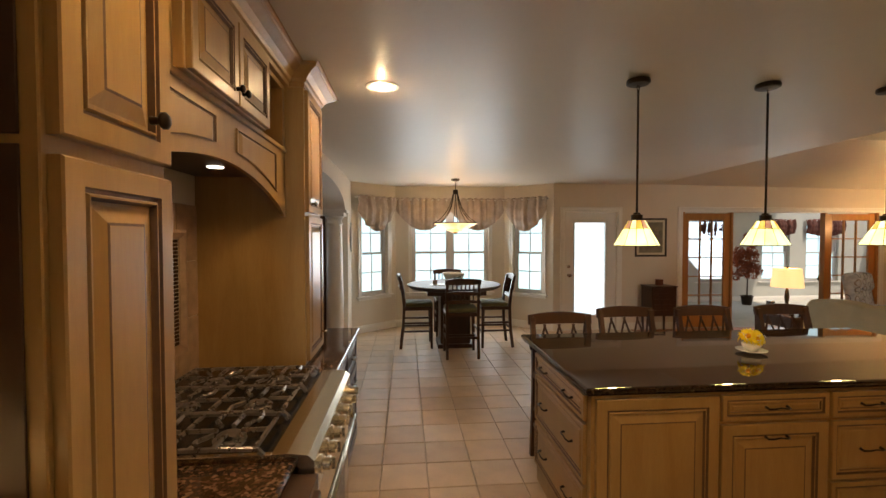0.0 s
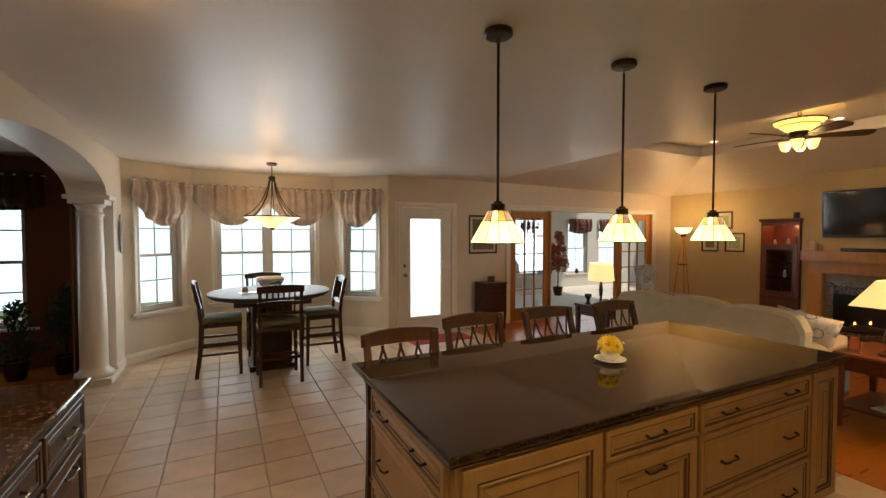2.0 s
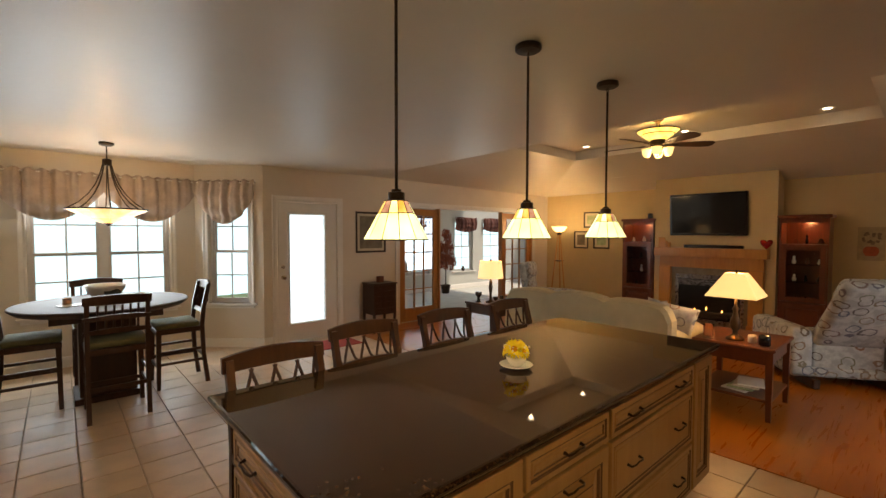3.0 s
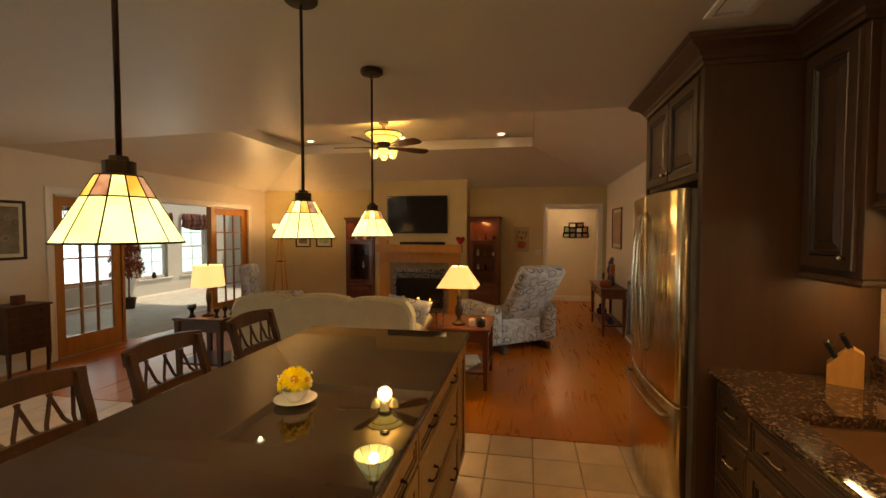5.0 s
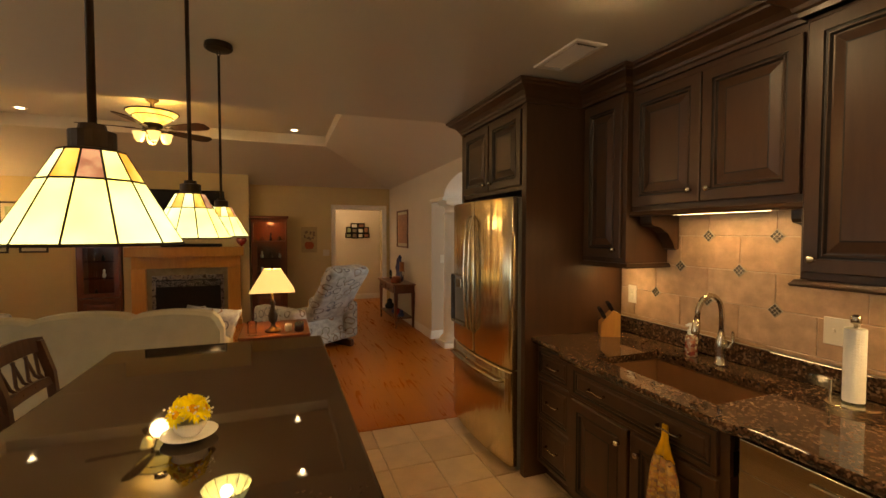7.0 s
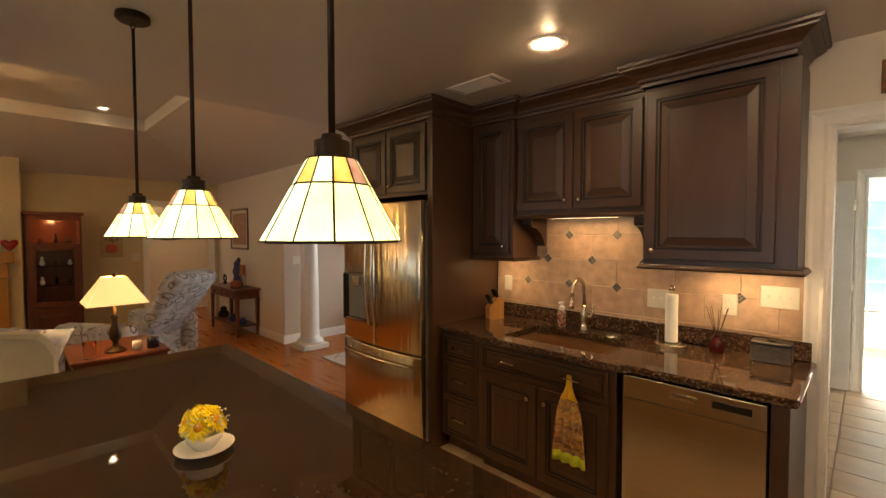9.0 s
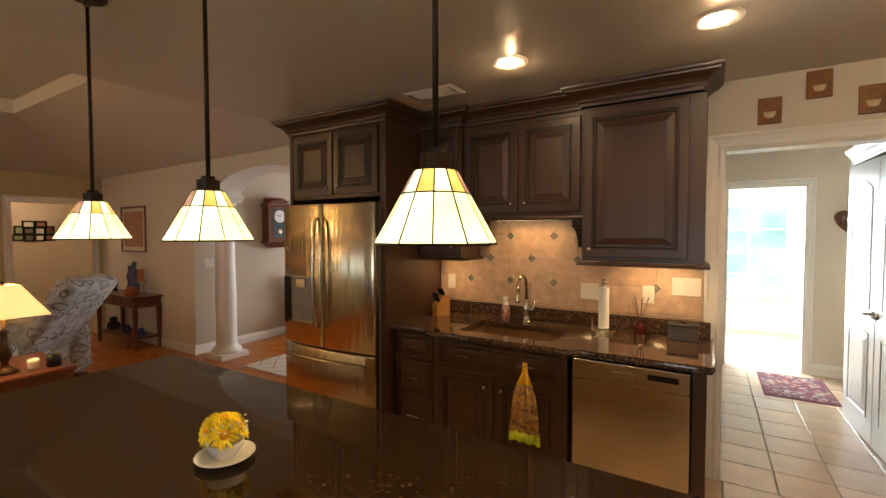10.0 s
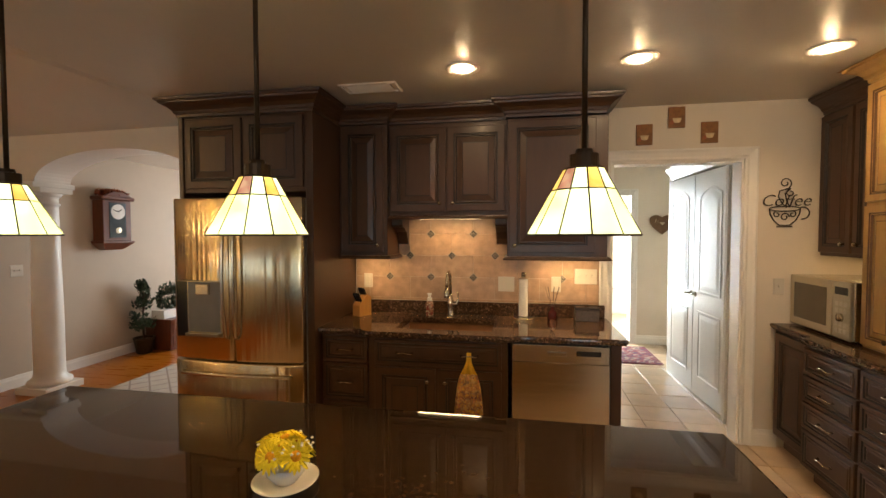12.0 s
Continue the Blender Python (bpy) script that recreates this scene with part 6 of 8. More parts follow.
def stool(at, rz, seat_h, top, seat_mat, style, label, group):
    """A counter chair; its front lies towards local +y, its back at -y."""
    c = thing("counter_chair", label, "chair", at, rz, group)
    w, d = 0.21, 0.2
    legs(c, [((s * w, d, 0), (s * (w - 0.01), d - 0.01, seat_h - 0.05), 0.016, 0.021) for s in (-1, 1)], M_ESP)
    for s in (-1, 1):
        bm = bmesh.new()
        loft(bm, [[Vector((s * w + sx * 0.017, y + sy * 0.02, z)) for sx, sy in ((-1, -1), (1, -1), (1, 1), (-1, 1))] for y, z in ((-d - 0.05, 0), (-d - 0.012, seat_h * 0.5), (-d, seat_h), (-d - 0.02, seat_h + 0.2), (-d - 0.07, top - 0.03))])
        part("back_leg", bm, M_ESP, c)
    part("seat_frame", boxes((-w - 0.015, w + 0.015, -d - 0.01, d + 0.015, seat_h - 0.06, seat_h - 0.01), bev=0.004), M_ESP, c)
    bm = bmesh.new()
    box(bm, -w - 0.01, w + 0.01, -d + 0.02, d + 0.02, seat_h - 0.009, seat_h + 0.045, 0.022, segs=3)
    part("seat", bm, seat_mat, c, smooth=True)
    for y, z in ((d - 0.005, 0.2), (-d - 0.03, 0.26)):
        part("stretcher", boxes((-w + 0.01, w - 0.01, y - 0.01, y + 0.01, z, z + 0.035), bev=0.003), M_ESP, c)
    for s in (-1, 1):
        for z in (0.24, 0.36):
            part("stretcher", boxes((s * w - 0.009, s * w + 0.009, -d - 0.02, d, z, z + 0.028), bev=0.003), M_ESP, c)
    # curved top rail
    def rail(z0, z1, y0, bow, name):
        bm = bmesh.new()
        n = 10
        rings = []
        for k in range(n + 1):
            u = -1 + 2 * k / n
            x, y = u * (w + 0.03), y0 - bow * (1 - u * u)
            crown = 0.018 * (1 - u * u)
            rings.append([Vector((x, y - 0.011, z0)), Vector((x, y + 0.011, z0)), Vector((x, y + 0.009 - 0.01, z1 + crown)), Vector((x, y - 0.013 - 0.01, z1 + crown))])
        loft(bm, rings)
        part(name, bm, M_ESP, c)
    rail(top - 0.085, top - 0.018, -d - 0.06, 0.03, "top_rail")
    yb = -d - 0.035
    if style == "slat":
        rail(top - 0.22, top - 0.19, -d - 0.04, 0.02, "mid_rail")
        rail(seat_h + 0.12, seat_h + 0.15, -d - 0.01, 0.01, "low_rail")
        for k in range(6):
            x = -0.14 + 0.056 * k
            bm = bmesh.new()
            tube(bm, [(x, -d - 0.02, seat_h + 0.13), (x, -d - 0.07, top - 0.09)], 0.009, 6)
            part("slat", bm, M_ESP, c)
    else:
        rail(seat_h + 0.14, seat_h + 0.17, -d - 0.012, 0.01, "low_rail")
        for k in range(4):
            x0_ = -0.165 + 0.11 * k
            for s in (0, 1):
                bm = bmesh.new()
                xb = max(-0.2, min(0.2, x0_ + (0.06 if s else -0.06)))
                tube(bm, [(x0_, -d - 0.02, seat_h + 0.16), ((x0_ * 0.6 + xb * 0.4), -d - 0.055, (seat_h + top) / 2), (xb, -d - 0.08, top - 0.09)], 0.008, 6)
                part("lattice_bar", bm, M_ESP, c)
    return c


M_SAGE = surf("sage_cushion", (0.16, 0.15, 0.07), 0.15, 12, 0.85, 300, 0.3)
M_LEATHER = surf("dark_leather", (0.05, 0.025, 0.015), 0.2, 20, 0.4, 120, 0.2)
s0 = stool((1.39, 3.165, 0), 180, 0.66, 1.06, M_LEATHER, "lattice", "dark wooden counter chair with a crossed lattice back", "chairs at the island")
for x in (2.014, 2.671, 3.374):
    copy_thing(s0, pose(x, 3.385, 0, 0, 0, 180))
TC = (0.97, 6.8)
d0 = stool((1.0, 6.22, 0), 0, 0.62, 1.08, M_SAGE, "slat", "dark wooden dining chair with slatted back and sage cushion", "chairs round the table")
for x, y, a in ((0.42, 6.78, -90), (1.56, 6.74, 90), (0.95, 7.42, 180)):
    copy_thing(d0, pose(x, y, 0, 0, 0, a))
dt = thing("dining_table", "dark round counter-height dining table", "table", (*TC, 0))
bm = bmesh.new()
lathe(bm, [(0.64, 0.86), (0.66, 0.865), (0.7, 0.895), (0.71, 0.91), (0.7, 0.92), (0.001, 0.921)], 48)
part("tabletop", bm, wood("matt_dark_tabletop", (0.03, 0.012, 0.006), (0.055, 0.022, 0.01), (8, 8, 1), 0.55, 0.0), dt)
part("apron", boxes((-0.42, 0.42, -0.42, 0.42, 0.79, 0.858), bev=0.004), M_ESP, dt)
part("pedestal", boxes((-0.22, 0.22, -0.22, 0.22, 0.06, 0.79), bev=0.006), M_ESP, dt)
part("plinth", boxes((-0.26, 0.26, -0.26, 0.26, 0, 0.06), bev=0.006), M_ESP, dt)
bw = thing("bowl", "white ceramic bowl with painted leaves", "bowl", (0.98, 6.9, 0.922))
bw.scale = (1.4, 1.4, 1.25)
bm = bmesh.new()
lathe(bm, [(0.06, 0), (0.07, 0.008), (0.12, 0.1), (0.125, 0.125), (0.118, 0.125), (0.1, 0.07), (0.05, 0.015)], 28)
part("body", bm, M_WHITE, bw, smooth=True)
bm = bmesh.new()
lathe(bm, [(0.05, -0.006), (0.05, 0.004), (0.001, 0.005)], 14, pose(0.03, -0.108, 0.07, 72) @ Matrix.Diagonal((1, 0.6, 1, 1)))
part("painted_leaf", bm, surf("dark_leaf_paint", (0.06, 0.07, 0.06), 0.3, 30, 0.3), bw)
for x, y, cl in ((0.68, 6.75, (0.5, 0.3, 0.2)), (1.27, 6.8, (0.6, 0.45, 0.35))):
    cd = thing("candle_cup", "small patterned candle cup on the table", "candle", (x, y, 0.922), 0, "candle cups on the table")
    bm = bmesh.new()
    lathe(bm, [(0.03, 0), (0.034, 0.005), (0.034, 0.06), (0.03, 0.06), (0.028, 0.03)], 16)
    part("cup", bm, surf("candle_cup", cl, 0.3, 40, 0.4), cd, smooth=True)
    bm = bmesh.new()
    lathe(bm, [(0.027, 0.03), (0.027, 0.05), (0.001, 0.052)], 14)
    part("wax", bm, M_WHITE, cd)
tr = thing("tray", "flat pale tray on the dining table", "tray", (0.72, 6.66, 0.922), 15)
part("sheet", boxes((-0.11, 0.11, -0.07, 0.07, 0.0, 0.006), bev=0.002), M_WHITE, tr)

# chandelier
M_ALAB = glow("lit_alabaster", (1.0, 0.8, 0.42), 1.0, 0.35, 11, (0.95, 0.5, 0.13))
chd = thing("chandelier", "bronze chandelier with a lit stained glass bowl", "chandelier", (1.03, 7.12, CE))
bm = bmesh.new()
lathe(bm, [(0.065, -0.001), (0.068, -0.02), (0.05, -0.035), (0.01, -0.04)], 24)
part("canopy", bm, M_BRONZE, chd)
bm = bmesh.new()
tube(bm, [(0, 0, -0.03), (0, 0, -0.2)], 0.006, 8)
part("stem", bm, M_BRONZE, chd)
bm = bmesh.new()
lathe(bm, [(0.03, -0.17), (0.042, -0.18), (0.042, -0.22), (0.03, -0.24)], 20)
part("hub", bm, M_BRONZE, chd)
for k in range(8):
    a = 2 * math.pi * k / 8
    bm = bmesh.new()
    tube(bm, [(r * math.cos(a), r * math.sin(a), z) for r, z in ((0.035, -0.22), (0.06, -0.33), (0.1, -0.44), (0.16, -0.54), (0.24, -0.63), (0.33, -0.69))], 0.006, 6)
    part("rib", bm, M_BRONZE, chd, smooth=True)
bm = bmesh.new()
lathe(bm, [(0.345, -0.69), (0.352, -0.69), (0.352, -0.705), (0.345, -0.705)], 40, caps=(False, False))
part("rim", bm, M_BRONZE, chd)
for k in range(12):
    a0, a1 = 2 * math.pi * k / 12, 2 * math.pi * (k + 1) / 12
    for (r0, z0), (r1, z1), mt in (((0.345, -0.702), (0.17, -0.79), M_ALAB), ((0.168, -0.792), (0.05, -0.84), M_PANE[1])):
        bm = bmesh.new()
        pyramid_pane(bm, r0, z0, r1, z1, a0, a1, 0.003, 0.002)
        bmesh.ops.recalc_face_normals(bm, faces=bm.faces)
        part("glass_pane", bm, mt, chd)
bm = bmesh.new()
lathe(bm, [(0.05, -0.838), (0.03, -0.852), (0.012, -0.87), (0.001, -0.872)], 16)
part("finial", bm, M_BRONZE, chd)
lamp("chandelier_bulb", "POINT", (1.03, 7.12, CE - 0.7), 9, WARM, 0.06)

# balloon valances
M_VAL = surf("taupe_valance", (0.52, 0.43, 0.36), 0.14, 9, 0.9, 260, 0.35)


def valance(m, w, swags, top, drop, side, label, mat=None, out=0.07):
    v = tagged(new("valance"), label, "curtain", "gathered valances", "")
    v.matrix_basis = m
    bm = bmesh.new()
    nu, nv = 56 * swags, 16
    rings = []
    rr = random.Random(int(w * 1000))
    ph = [rr.uniform(0, 6) for _ in range(4)]
    for i in range(nv + 1):
        t = i / nv
        row = []
        for k in range(nu + 1):
            u = k / nu
            s = (u * swags) % 1.0 if k < nu else 1.0
            hang = side + (drop - side) * math.sin(math.pi * s) ** 0.85
            gather = (math.sin(52 * u * w + ph[0]) + 0.6 * math.sin(83 * u * w + ph[3])) * 0.03 * (1 - 0.4 * t)
            swag = math.sin(t * 9 * (0.6 + 0.4 * math.sin(math.pi * s)) * 2.4 + ph[1]) * 0.02 * t * math.sin(math.pi * s)
            bulge = 0.06 * math.sin(math.pi * min(1, t * 1.05)) * (0.5 + 0.5 * math.sin(math.pi * s))
            row.append(Vector((-0.06 + u * (w + 0.12), -out - bulge - gather - swag, top - t * hang + (0.012 * math.sin(60 * u * w + ph[2]) if i == 0 else 0))))
        rings.append(row)
    loft(bm, rings, False, (False, False))
    ob = part("cloth", bm, mat or M_VAL, v, smooth=True)
    md_ = ob.modifiers.new("thick", "SOLIDIFY")
    md_.thickness = 0.006
    bm = bmesh.new()
    tube(bm, [(-0.06, -out + 0.005, top - 0.03), (w + 0.06, -out + 0.005, top - 0.03)], 0.01, 8)
    part("rod", bm, M_TRIM, v)
    for x in (-0.05, w + 0.05):
        part("bracket", boxes((x - 0.008, x + 0.008, -out, -0.001, top - 0.04, top - 0.02)), M_TRIM, v)
    return v


valance(along(BAY[0], BAY[1], 0.13), L1 - 0.25, 1, 2.32, 0.6, 0.2, "taupe gathered valance hung as one swag")
valance(along(BAY[1], BAY[2], 0.08), 1.84, 2, 2.32, 0.58, 0.22, "taupe gathered valance hung in two swags")
valance(along(BAY[2], BAY[3], 0.1), L3 - 0.25, 1, 2.32, 0.6, 0.2, "taupe gathered valance hung as one swag")

# back door with long glass
bd = thing("door_4", "white back door with a long glass pane", "door", (3.44, NW + 0.02, 0.01), 0, kind="structure")
bm = bmesh.new()
for s in ((-0.455, -0.29, 0, 0.045, 0, 2.035), (0.26, 0.455, 0, 0.045, 0, 2.035), (-0.29, 0.26, 0, 0.045, 0, 0.26), (-0.29, 0.26, 0, 0.045, 1.86, 2.035)):
    box(bm, *s)
part("leaf", bm, M_DOORP, bd)
bm = bmesh.new()
sweep(bm, [(-0.29, 0.26), (-0.29, 1.86), (0.26, 1.86), (0.26, 0.26)], [(0, 0), (0, 0.012), (-0.02, 0.016), (-0.035, 0.004), (-0.035, 0)], Matrix(((1, 0, 0, 0), (0, 0, -1, 0), (0, 1, 0, 0), (0, 0, 0, 1))), closed=True)
bmesh.ops.recalc_face_normals(bm, faces=bm.faces)
part("glazing_bead", bm, M_DOORP, bd)
bm = bmesh.new()
box(bm, -0.29, 0.26, 0.02, 0.026, 0.26, 1.86)
part("pane", bm, M_GLASS, bd).visible_shadow = False
bm = bmesh.new()
lathe(bm, [(0.028, 0), (0.028, 0.006), (0.012, 0.012), (0.012, 0.035), (0.03, 0.045), (0.03, 0.06), (0.001, 0.066)], 16, pose(-0.39, 0, 0.95, 90))
part("knob", bm, M_NICKEL, bd, smooth=True)
bm = bmesh.new()
lathe(bm, [(0.028, 0), (0.028, 0.01), (0.001, 0.012)], 16, pose(-0.39, 0, 1.1, 90))
part("deadbolt", bm, M_NICKEL, bd, smooth=True)
mat_ = thing("door_mat", "flat red woven rug before the back door", "rug", (3.42, 7.05, 0.0))
part("rug_body", boxes((-0.5, 0.5, -0.22, 0.25, 0, 0.012), bev=0.004), surf("red_weave", (0.35, 0.04, 0.025), 0.15, 20, 0.95, 200, 0.5), mat_)
fw = thing("wall_ornament", "grey fish-shaped wall ornament hung on the wall", "wall decoration", (ARCHX + 0.002, 7.36, 1.62), 90)
bm = bmesh.new()
lathe(bm, [(0.001, -0.24), (0.03, -0.2), (0.045, -0.1), (0.05, 0.0), (0.04, 0.12), (0.018, 0.18), (0.028, 0.22), (0.001, 0.24)], 16, Matrix.Translation((0, -0.02, 0)) @ Matrix.Diagonal((1, 0.35, 1, 1)))
part("body", bm, surf("grey_pewter", (0.3, 0.29, 0.27), 0.3, 40, 0.4, 60, 0.4), fw, smooth=True)
plate((-0.55, 7.64, 1.55), 41.6, 0.07, 0.11, "switch", "white switch plate beside the bay window")

# ---- living room ----
def picture(at, rz, w, h, frame_mat, art, label, mount=0.05, fw_=0.03):
    p = thing("framed_picture", label, "picture", at, rz)
    bm = bmesh.new()
    sweep(bm, [(-w / 2, -h / 2), (-w / 2, h / 2), (w / 2, h / 2), (w / 2, -h / 2)], [(0, 0.001), (0, 0.02), (0.008, 0.025), (fw_ - 0.006, 0.016), (fw_, 0.008), (fw_, 0.001)], Matrix(((1, 0, 0, 0), (0, 0, -1, 0), (0, 1, 0, 0), (0, 0, 0, 1))), closed=True)
    bmesh.ops.recalc_face_normals(bm, faces=bm.faces)
    part("picture_frame", bm, frame_mat, p)
    part("mount", boxes((-w / 2 + fw_ - 0.004, w / 2 - fw_ + 0.004, -0.008, -0.001, -h / 2 + fw_ - 0.004, h / 2 - fw_ + 0.004)), surf("mount_card", (0.6, 0.55, 0.42), 0.05, 10, 0.8), p)
    part("print", boxes((-w / 2 + fw_ + mount, w / 2 - fw_ - mount, -0.011, -0.0085, -h / 2 + fw_ + mount, h / 2 - fw_ - mount)), art, p)
    return p


A_LAND = pattern("landscape_print", (0.2, 0.17, 0.12), [(0.08, 0.09, 0.05), (0.3, 0.22, 0.14), (0.12, 0.08, 0.05)], 6, 0.4)
A_GREEN = surf("green_print", (0.35, 0.42, 0.25), 0.4, 8, 0.3)
A_ROSE = pattern("rose_print", (0.4, 0.17, 0.1), [(0.25, 0.06, 0.04), (0.5, 0.3, 0.18)], 9, 0.4)
M_DFRAME = surf("dark_picture_frame", (0.04, 0.022, 0.014), 0.2, 30, 0.35)
picture((4.515, NW - 0.001, 1.615), 0, 0.57, 0.67, M_DFRAME, A_LAND, "dark framed landscape picture on the wall", 0.04)
picture((EW - 0.001, 6.38, 1.905), -90, 0.38, 0.35, M_DFRAME, A_GREEN, "dark framed small print on the tan wall")
picture((EW - 0.001, 6.635, 1.46), -90, 0.35, 0.39, M_DFRAME, A_LAND, "dark framed small print on the tan wall")
picture((EW - 0.001, 6.145, 1.46), -90, 0.37, 0.38, M_DFRAME, A_GREEN, "dark framed pale green print on the tan wall")
picture((8.45, LS + 0.001, 1.66), 180, 0.74, 0.68, surf("red_wood_frame", (0.16, 0.05, 0.025), 0.2, 30, 0.35), A_ROSE, "red framed print over the console table", 0.05)
po = thing("wall_hanging", "tan cloth wall hanging with a red pot motif", "wall hanging", (EW - 0.001, 1.945, 1.455), -90)
part("cloth", boxes((-0.145, 0.145, -0.012, -0.001, -0.245, 0.245), bev=0.002), surf("tan_cloth", (0.42, 0.33, 0.2), 0.15, 15, 0.9, 200, 0.3), po)
bm = bmesh.new()
lathe(bm, [(0.001, -0.09), (0.06, -0.085), (0.085, -0.03), (0.08, 0.02), (0.05, 0.05)], 18, Matrix.Translation((0, -0.013, -0.09)) @ Matrix.Diagonal((1, 0.06, 1, 1)))
part("pot_motif", bm, surf("red_motif", (0.4, 0.1, 0.04), 0.2, 20, 0.8), po)
bm = bmesh.new()
rr = random.Random(5)
for k in range(16):
    box(bm, -0.02, 0.02, -0.0165, -0.0125, -0.016, 0.016, m=pose(rr.uniform(-0.09, 0.09), 0, rr.uniform(0.0, 0.16), 0, rr.uniform(0, 90), 0))
part("flower_motif", bm, surf("dark_motif", (0.22, 0.15, 0.09), 0.4, 30, 0.8), po)
plate((EW - 0.001, 1.63, 1.2), -90, 0.12, 0.12, "switch", "white double switch plate on the tan wall")

# chest with drawers
ch = thing("jewellery_chest", "small dark brown chest of drawers on legs", "chest", (4.54, 7.33, 0))
part("body", boxes((-0.28, 0.28, -0.17, 0.17, 0.3, 0.78), bev=0.004), M_ESP, ch)
ch.scale = (0.76, 1.0, 1.0)
part("top", boxes((-0.3, 0.3, -0.19, 0.18, 0.78, 0.8), bev=0.006), M_ESP, ch)
for k in range(5):
    bm = bmesh.new()
    box(bm, -0.255, 0.255, -0.182, -0.17, 0.315 + 0.092 * k, 0.4 + 0.092 * k, 0.004)
    dr = part("drawer", bm, M_ESP, ch)
    for s in (-0.13, 0.13):
        knob(dr, (s, -0.182, 0.357 + 0.092 * k), 0, M_BRONZE, 0.009)
legs(ch, [((sx * 0.25, sy * 0.14, 0), (sx * 0.26, sy * 0.15, 0.3), 0.012, 0.02) for sx in (-1, 1) for sy in (-1, 1)], M_ESP)
tx_ = thing("small_box", "small wooden box on the chest", "box", (4.55, 7.33, 0.801), 10)
part("body", boxes((-0.05, 0.05, -0.04, 0.04, 0, 0.1), bev=0.004), M_CHERRY, tx_)

# glazed wooden doors of the sunroom
def french_leaf(n, x0_, x1_):
    d = thing("door_%d" % n, "stained wooden french door with fifteen panes", "door", ((x0_ + x1_) / 2, NW + 0.06, 0.01), 0, kind="structure")
    w, h = (x1_ - x0_) / 2, 2.03
    bm = bmesh.new()
    st, top_, bot = 0.11, 0.12, 0.24
    for s in ((-w, -w + st, -0.02, 0.02, 0, h), (w - st, w, -0.02, 0.02, 0, h), (-w + st, w - st, -0.02, 0.02, 0, bot), (-w + st, w - st, -0.02, 0.02, h - top_, h)):
        box(bm, *s, bev=0.003)
    part("leaf", bm, M_DOORWOOD, d)
    gw, gh = 2 * (w - st), h - top_ - bot
    for k in (1, 2):
        x = -w + st + gw * k / 3
        part("muntin", boxes((x - 0.011, x + 0.011, -0.016, 0.016, bot, h - top_)), M_DOORWOOD, d)
    for k in range(1, 5):
        z = bot + gh * k / 5
        part("muntin", boxes((-w + st, w - st, -0.013, 0.013, z - 0.011, z + 0.011)), M_DOORWOOD, d)
    for i in range(3):
        for j in range(5):
            xa, za = -w + st + gw * i / 3, bot + gh * j / 5
            part("pane", boxes((xa + 0.011, xa + gw / 3 - 0.011, -0.002, 0.002, za + 0.011, za + gh / 5 - 0.011)), M_GLASS, d).visible_shadow = False
    return d


french_leaf(5, 5.14, 6.02)
french_leaf(6, 7.9, 8.86)
solid("trim", boxes((5.1, 5.14, NW, NW + 0.16, 0, 2.06), (6.03, 6.07, NW + 0.02, NW + 0.12, 0, 2.06), (7.85, 7.89, NW + 0.02, NW + 0.12, 0, 2.06), (8.86, 8.9, NW, NW + 0.16, 0, 2.06)), M_DOORWOOD, "stained wooden door posts", "trim")

# fireplace
M_MARBLE = granite("grey_marble", [(0.0, (0.2, 0.165, 0.1)), (0.5, (0.23, 0.19, 0.12)), (1.0, (0.28, 0.24, 0.16))], 0.2, 14)
fp = thing("fireplace", "oak fireplace mantel with olive-grey marble surround", "fireplace", (9.098, 3.92, 0), -90)
bm = bmesh.new()
sweep(bm, [(-0.78, 0.0), (-0.78, -0.12), (0.78, -0.12), (0.78, 0.0)][::-1], [(-0.08, 1.2), (0.0, 1.2), (0.01, 1.22), (0.04, 1.25), (0.05, 1.29), (0.1, 1.3), (0.11, 1.34), (0.105, 1.35), (-0.08, 1.35)])
bmesh.ops.recalc_face_normals(bm, faces=bm.faces)
part("mantel_shelf", bm, M_OAK, fp)
part("shelf_core", boxes((-0.78, 0.78, -0.12, -0.001, 1.19, 1.348)), M_OAK, fp)
part("frieze", boxes((-0.8, 0.8, -0.09, -0.001, 1.0, 1.19), bev=0.004), M_OAK, fp)
for s in (-1, 1):
    part("pilaster", boxes((s * 0.7 - 0.1, s * 0.7 + 0.1, -0.11, -0.001, 0.1, 1.0), bev=0.005), M_OAK, fp)
    part("plinth", boxes((s * 0.7 - 0.115, s * 0.7 + 0.115, -0.125, -0.001, 0.0, 0.1), bev=0.005), M_OAK, fp)
    part("marble_slip", boxes((s * 0.565 - 0.035, s * 0.565 + 0.035, -0.04, -0.001, 0.0, 1.0)), M_MARBLE, fp)
part("marble_header", boxes((-0.53, 0.53, -0.04, -0.001, 0.88, 1.0)), M_MARBLE, fp)
bm = bmesh.new()
for s in ((-0.53, 0.53, -0.03, -0.02, 0.0, 0.88),):
    box(bm, *s)
part("firebox", bm, M_BLACK, fp)
part("firebox_frame", boxes((-0.53, 0.53, -0.045, -0.03, 0.8, 0.88), (-0.53, -0.48, -0.045, -0.03, 0.0, 0.8), (0.48, 0.53, -0.045, -0.03, 0.0, 0.8), (-0.48, 0.48, -0.045, -0.03, 0.0, 0.1)), M_IRON, fp)
bm = bmesh.new()
for k in range(7):
    box(bm, -0.47, 0.47, -0.042, -0.034, 0.69 + 0.014 * k, 0.698 + 0.014 * k)
part("louvre", bm, M_IRON, fp)
M_FLAME = glow("gas_flame", (1.0, 0.45, 0.1), 6)
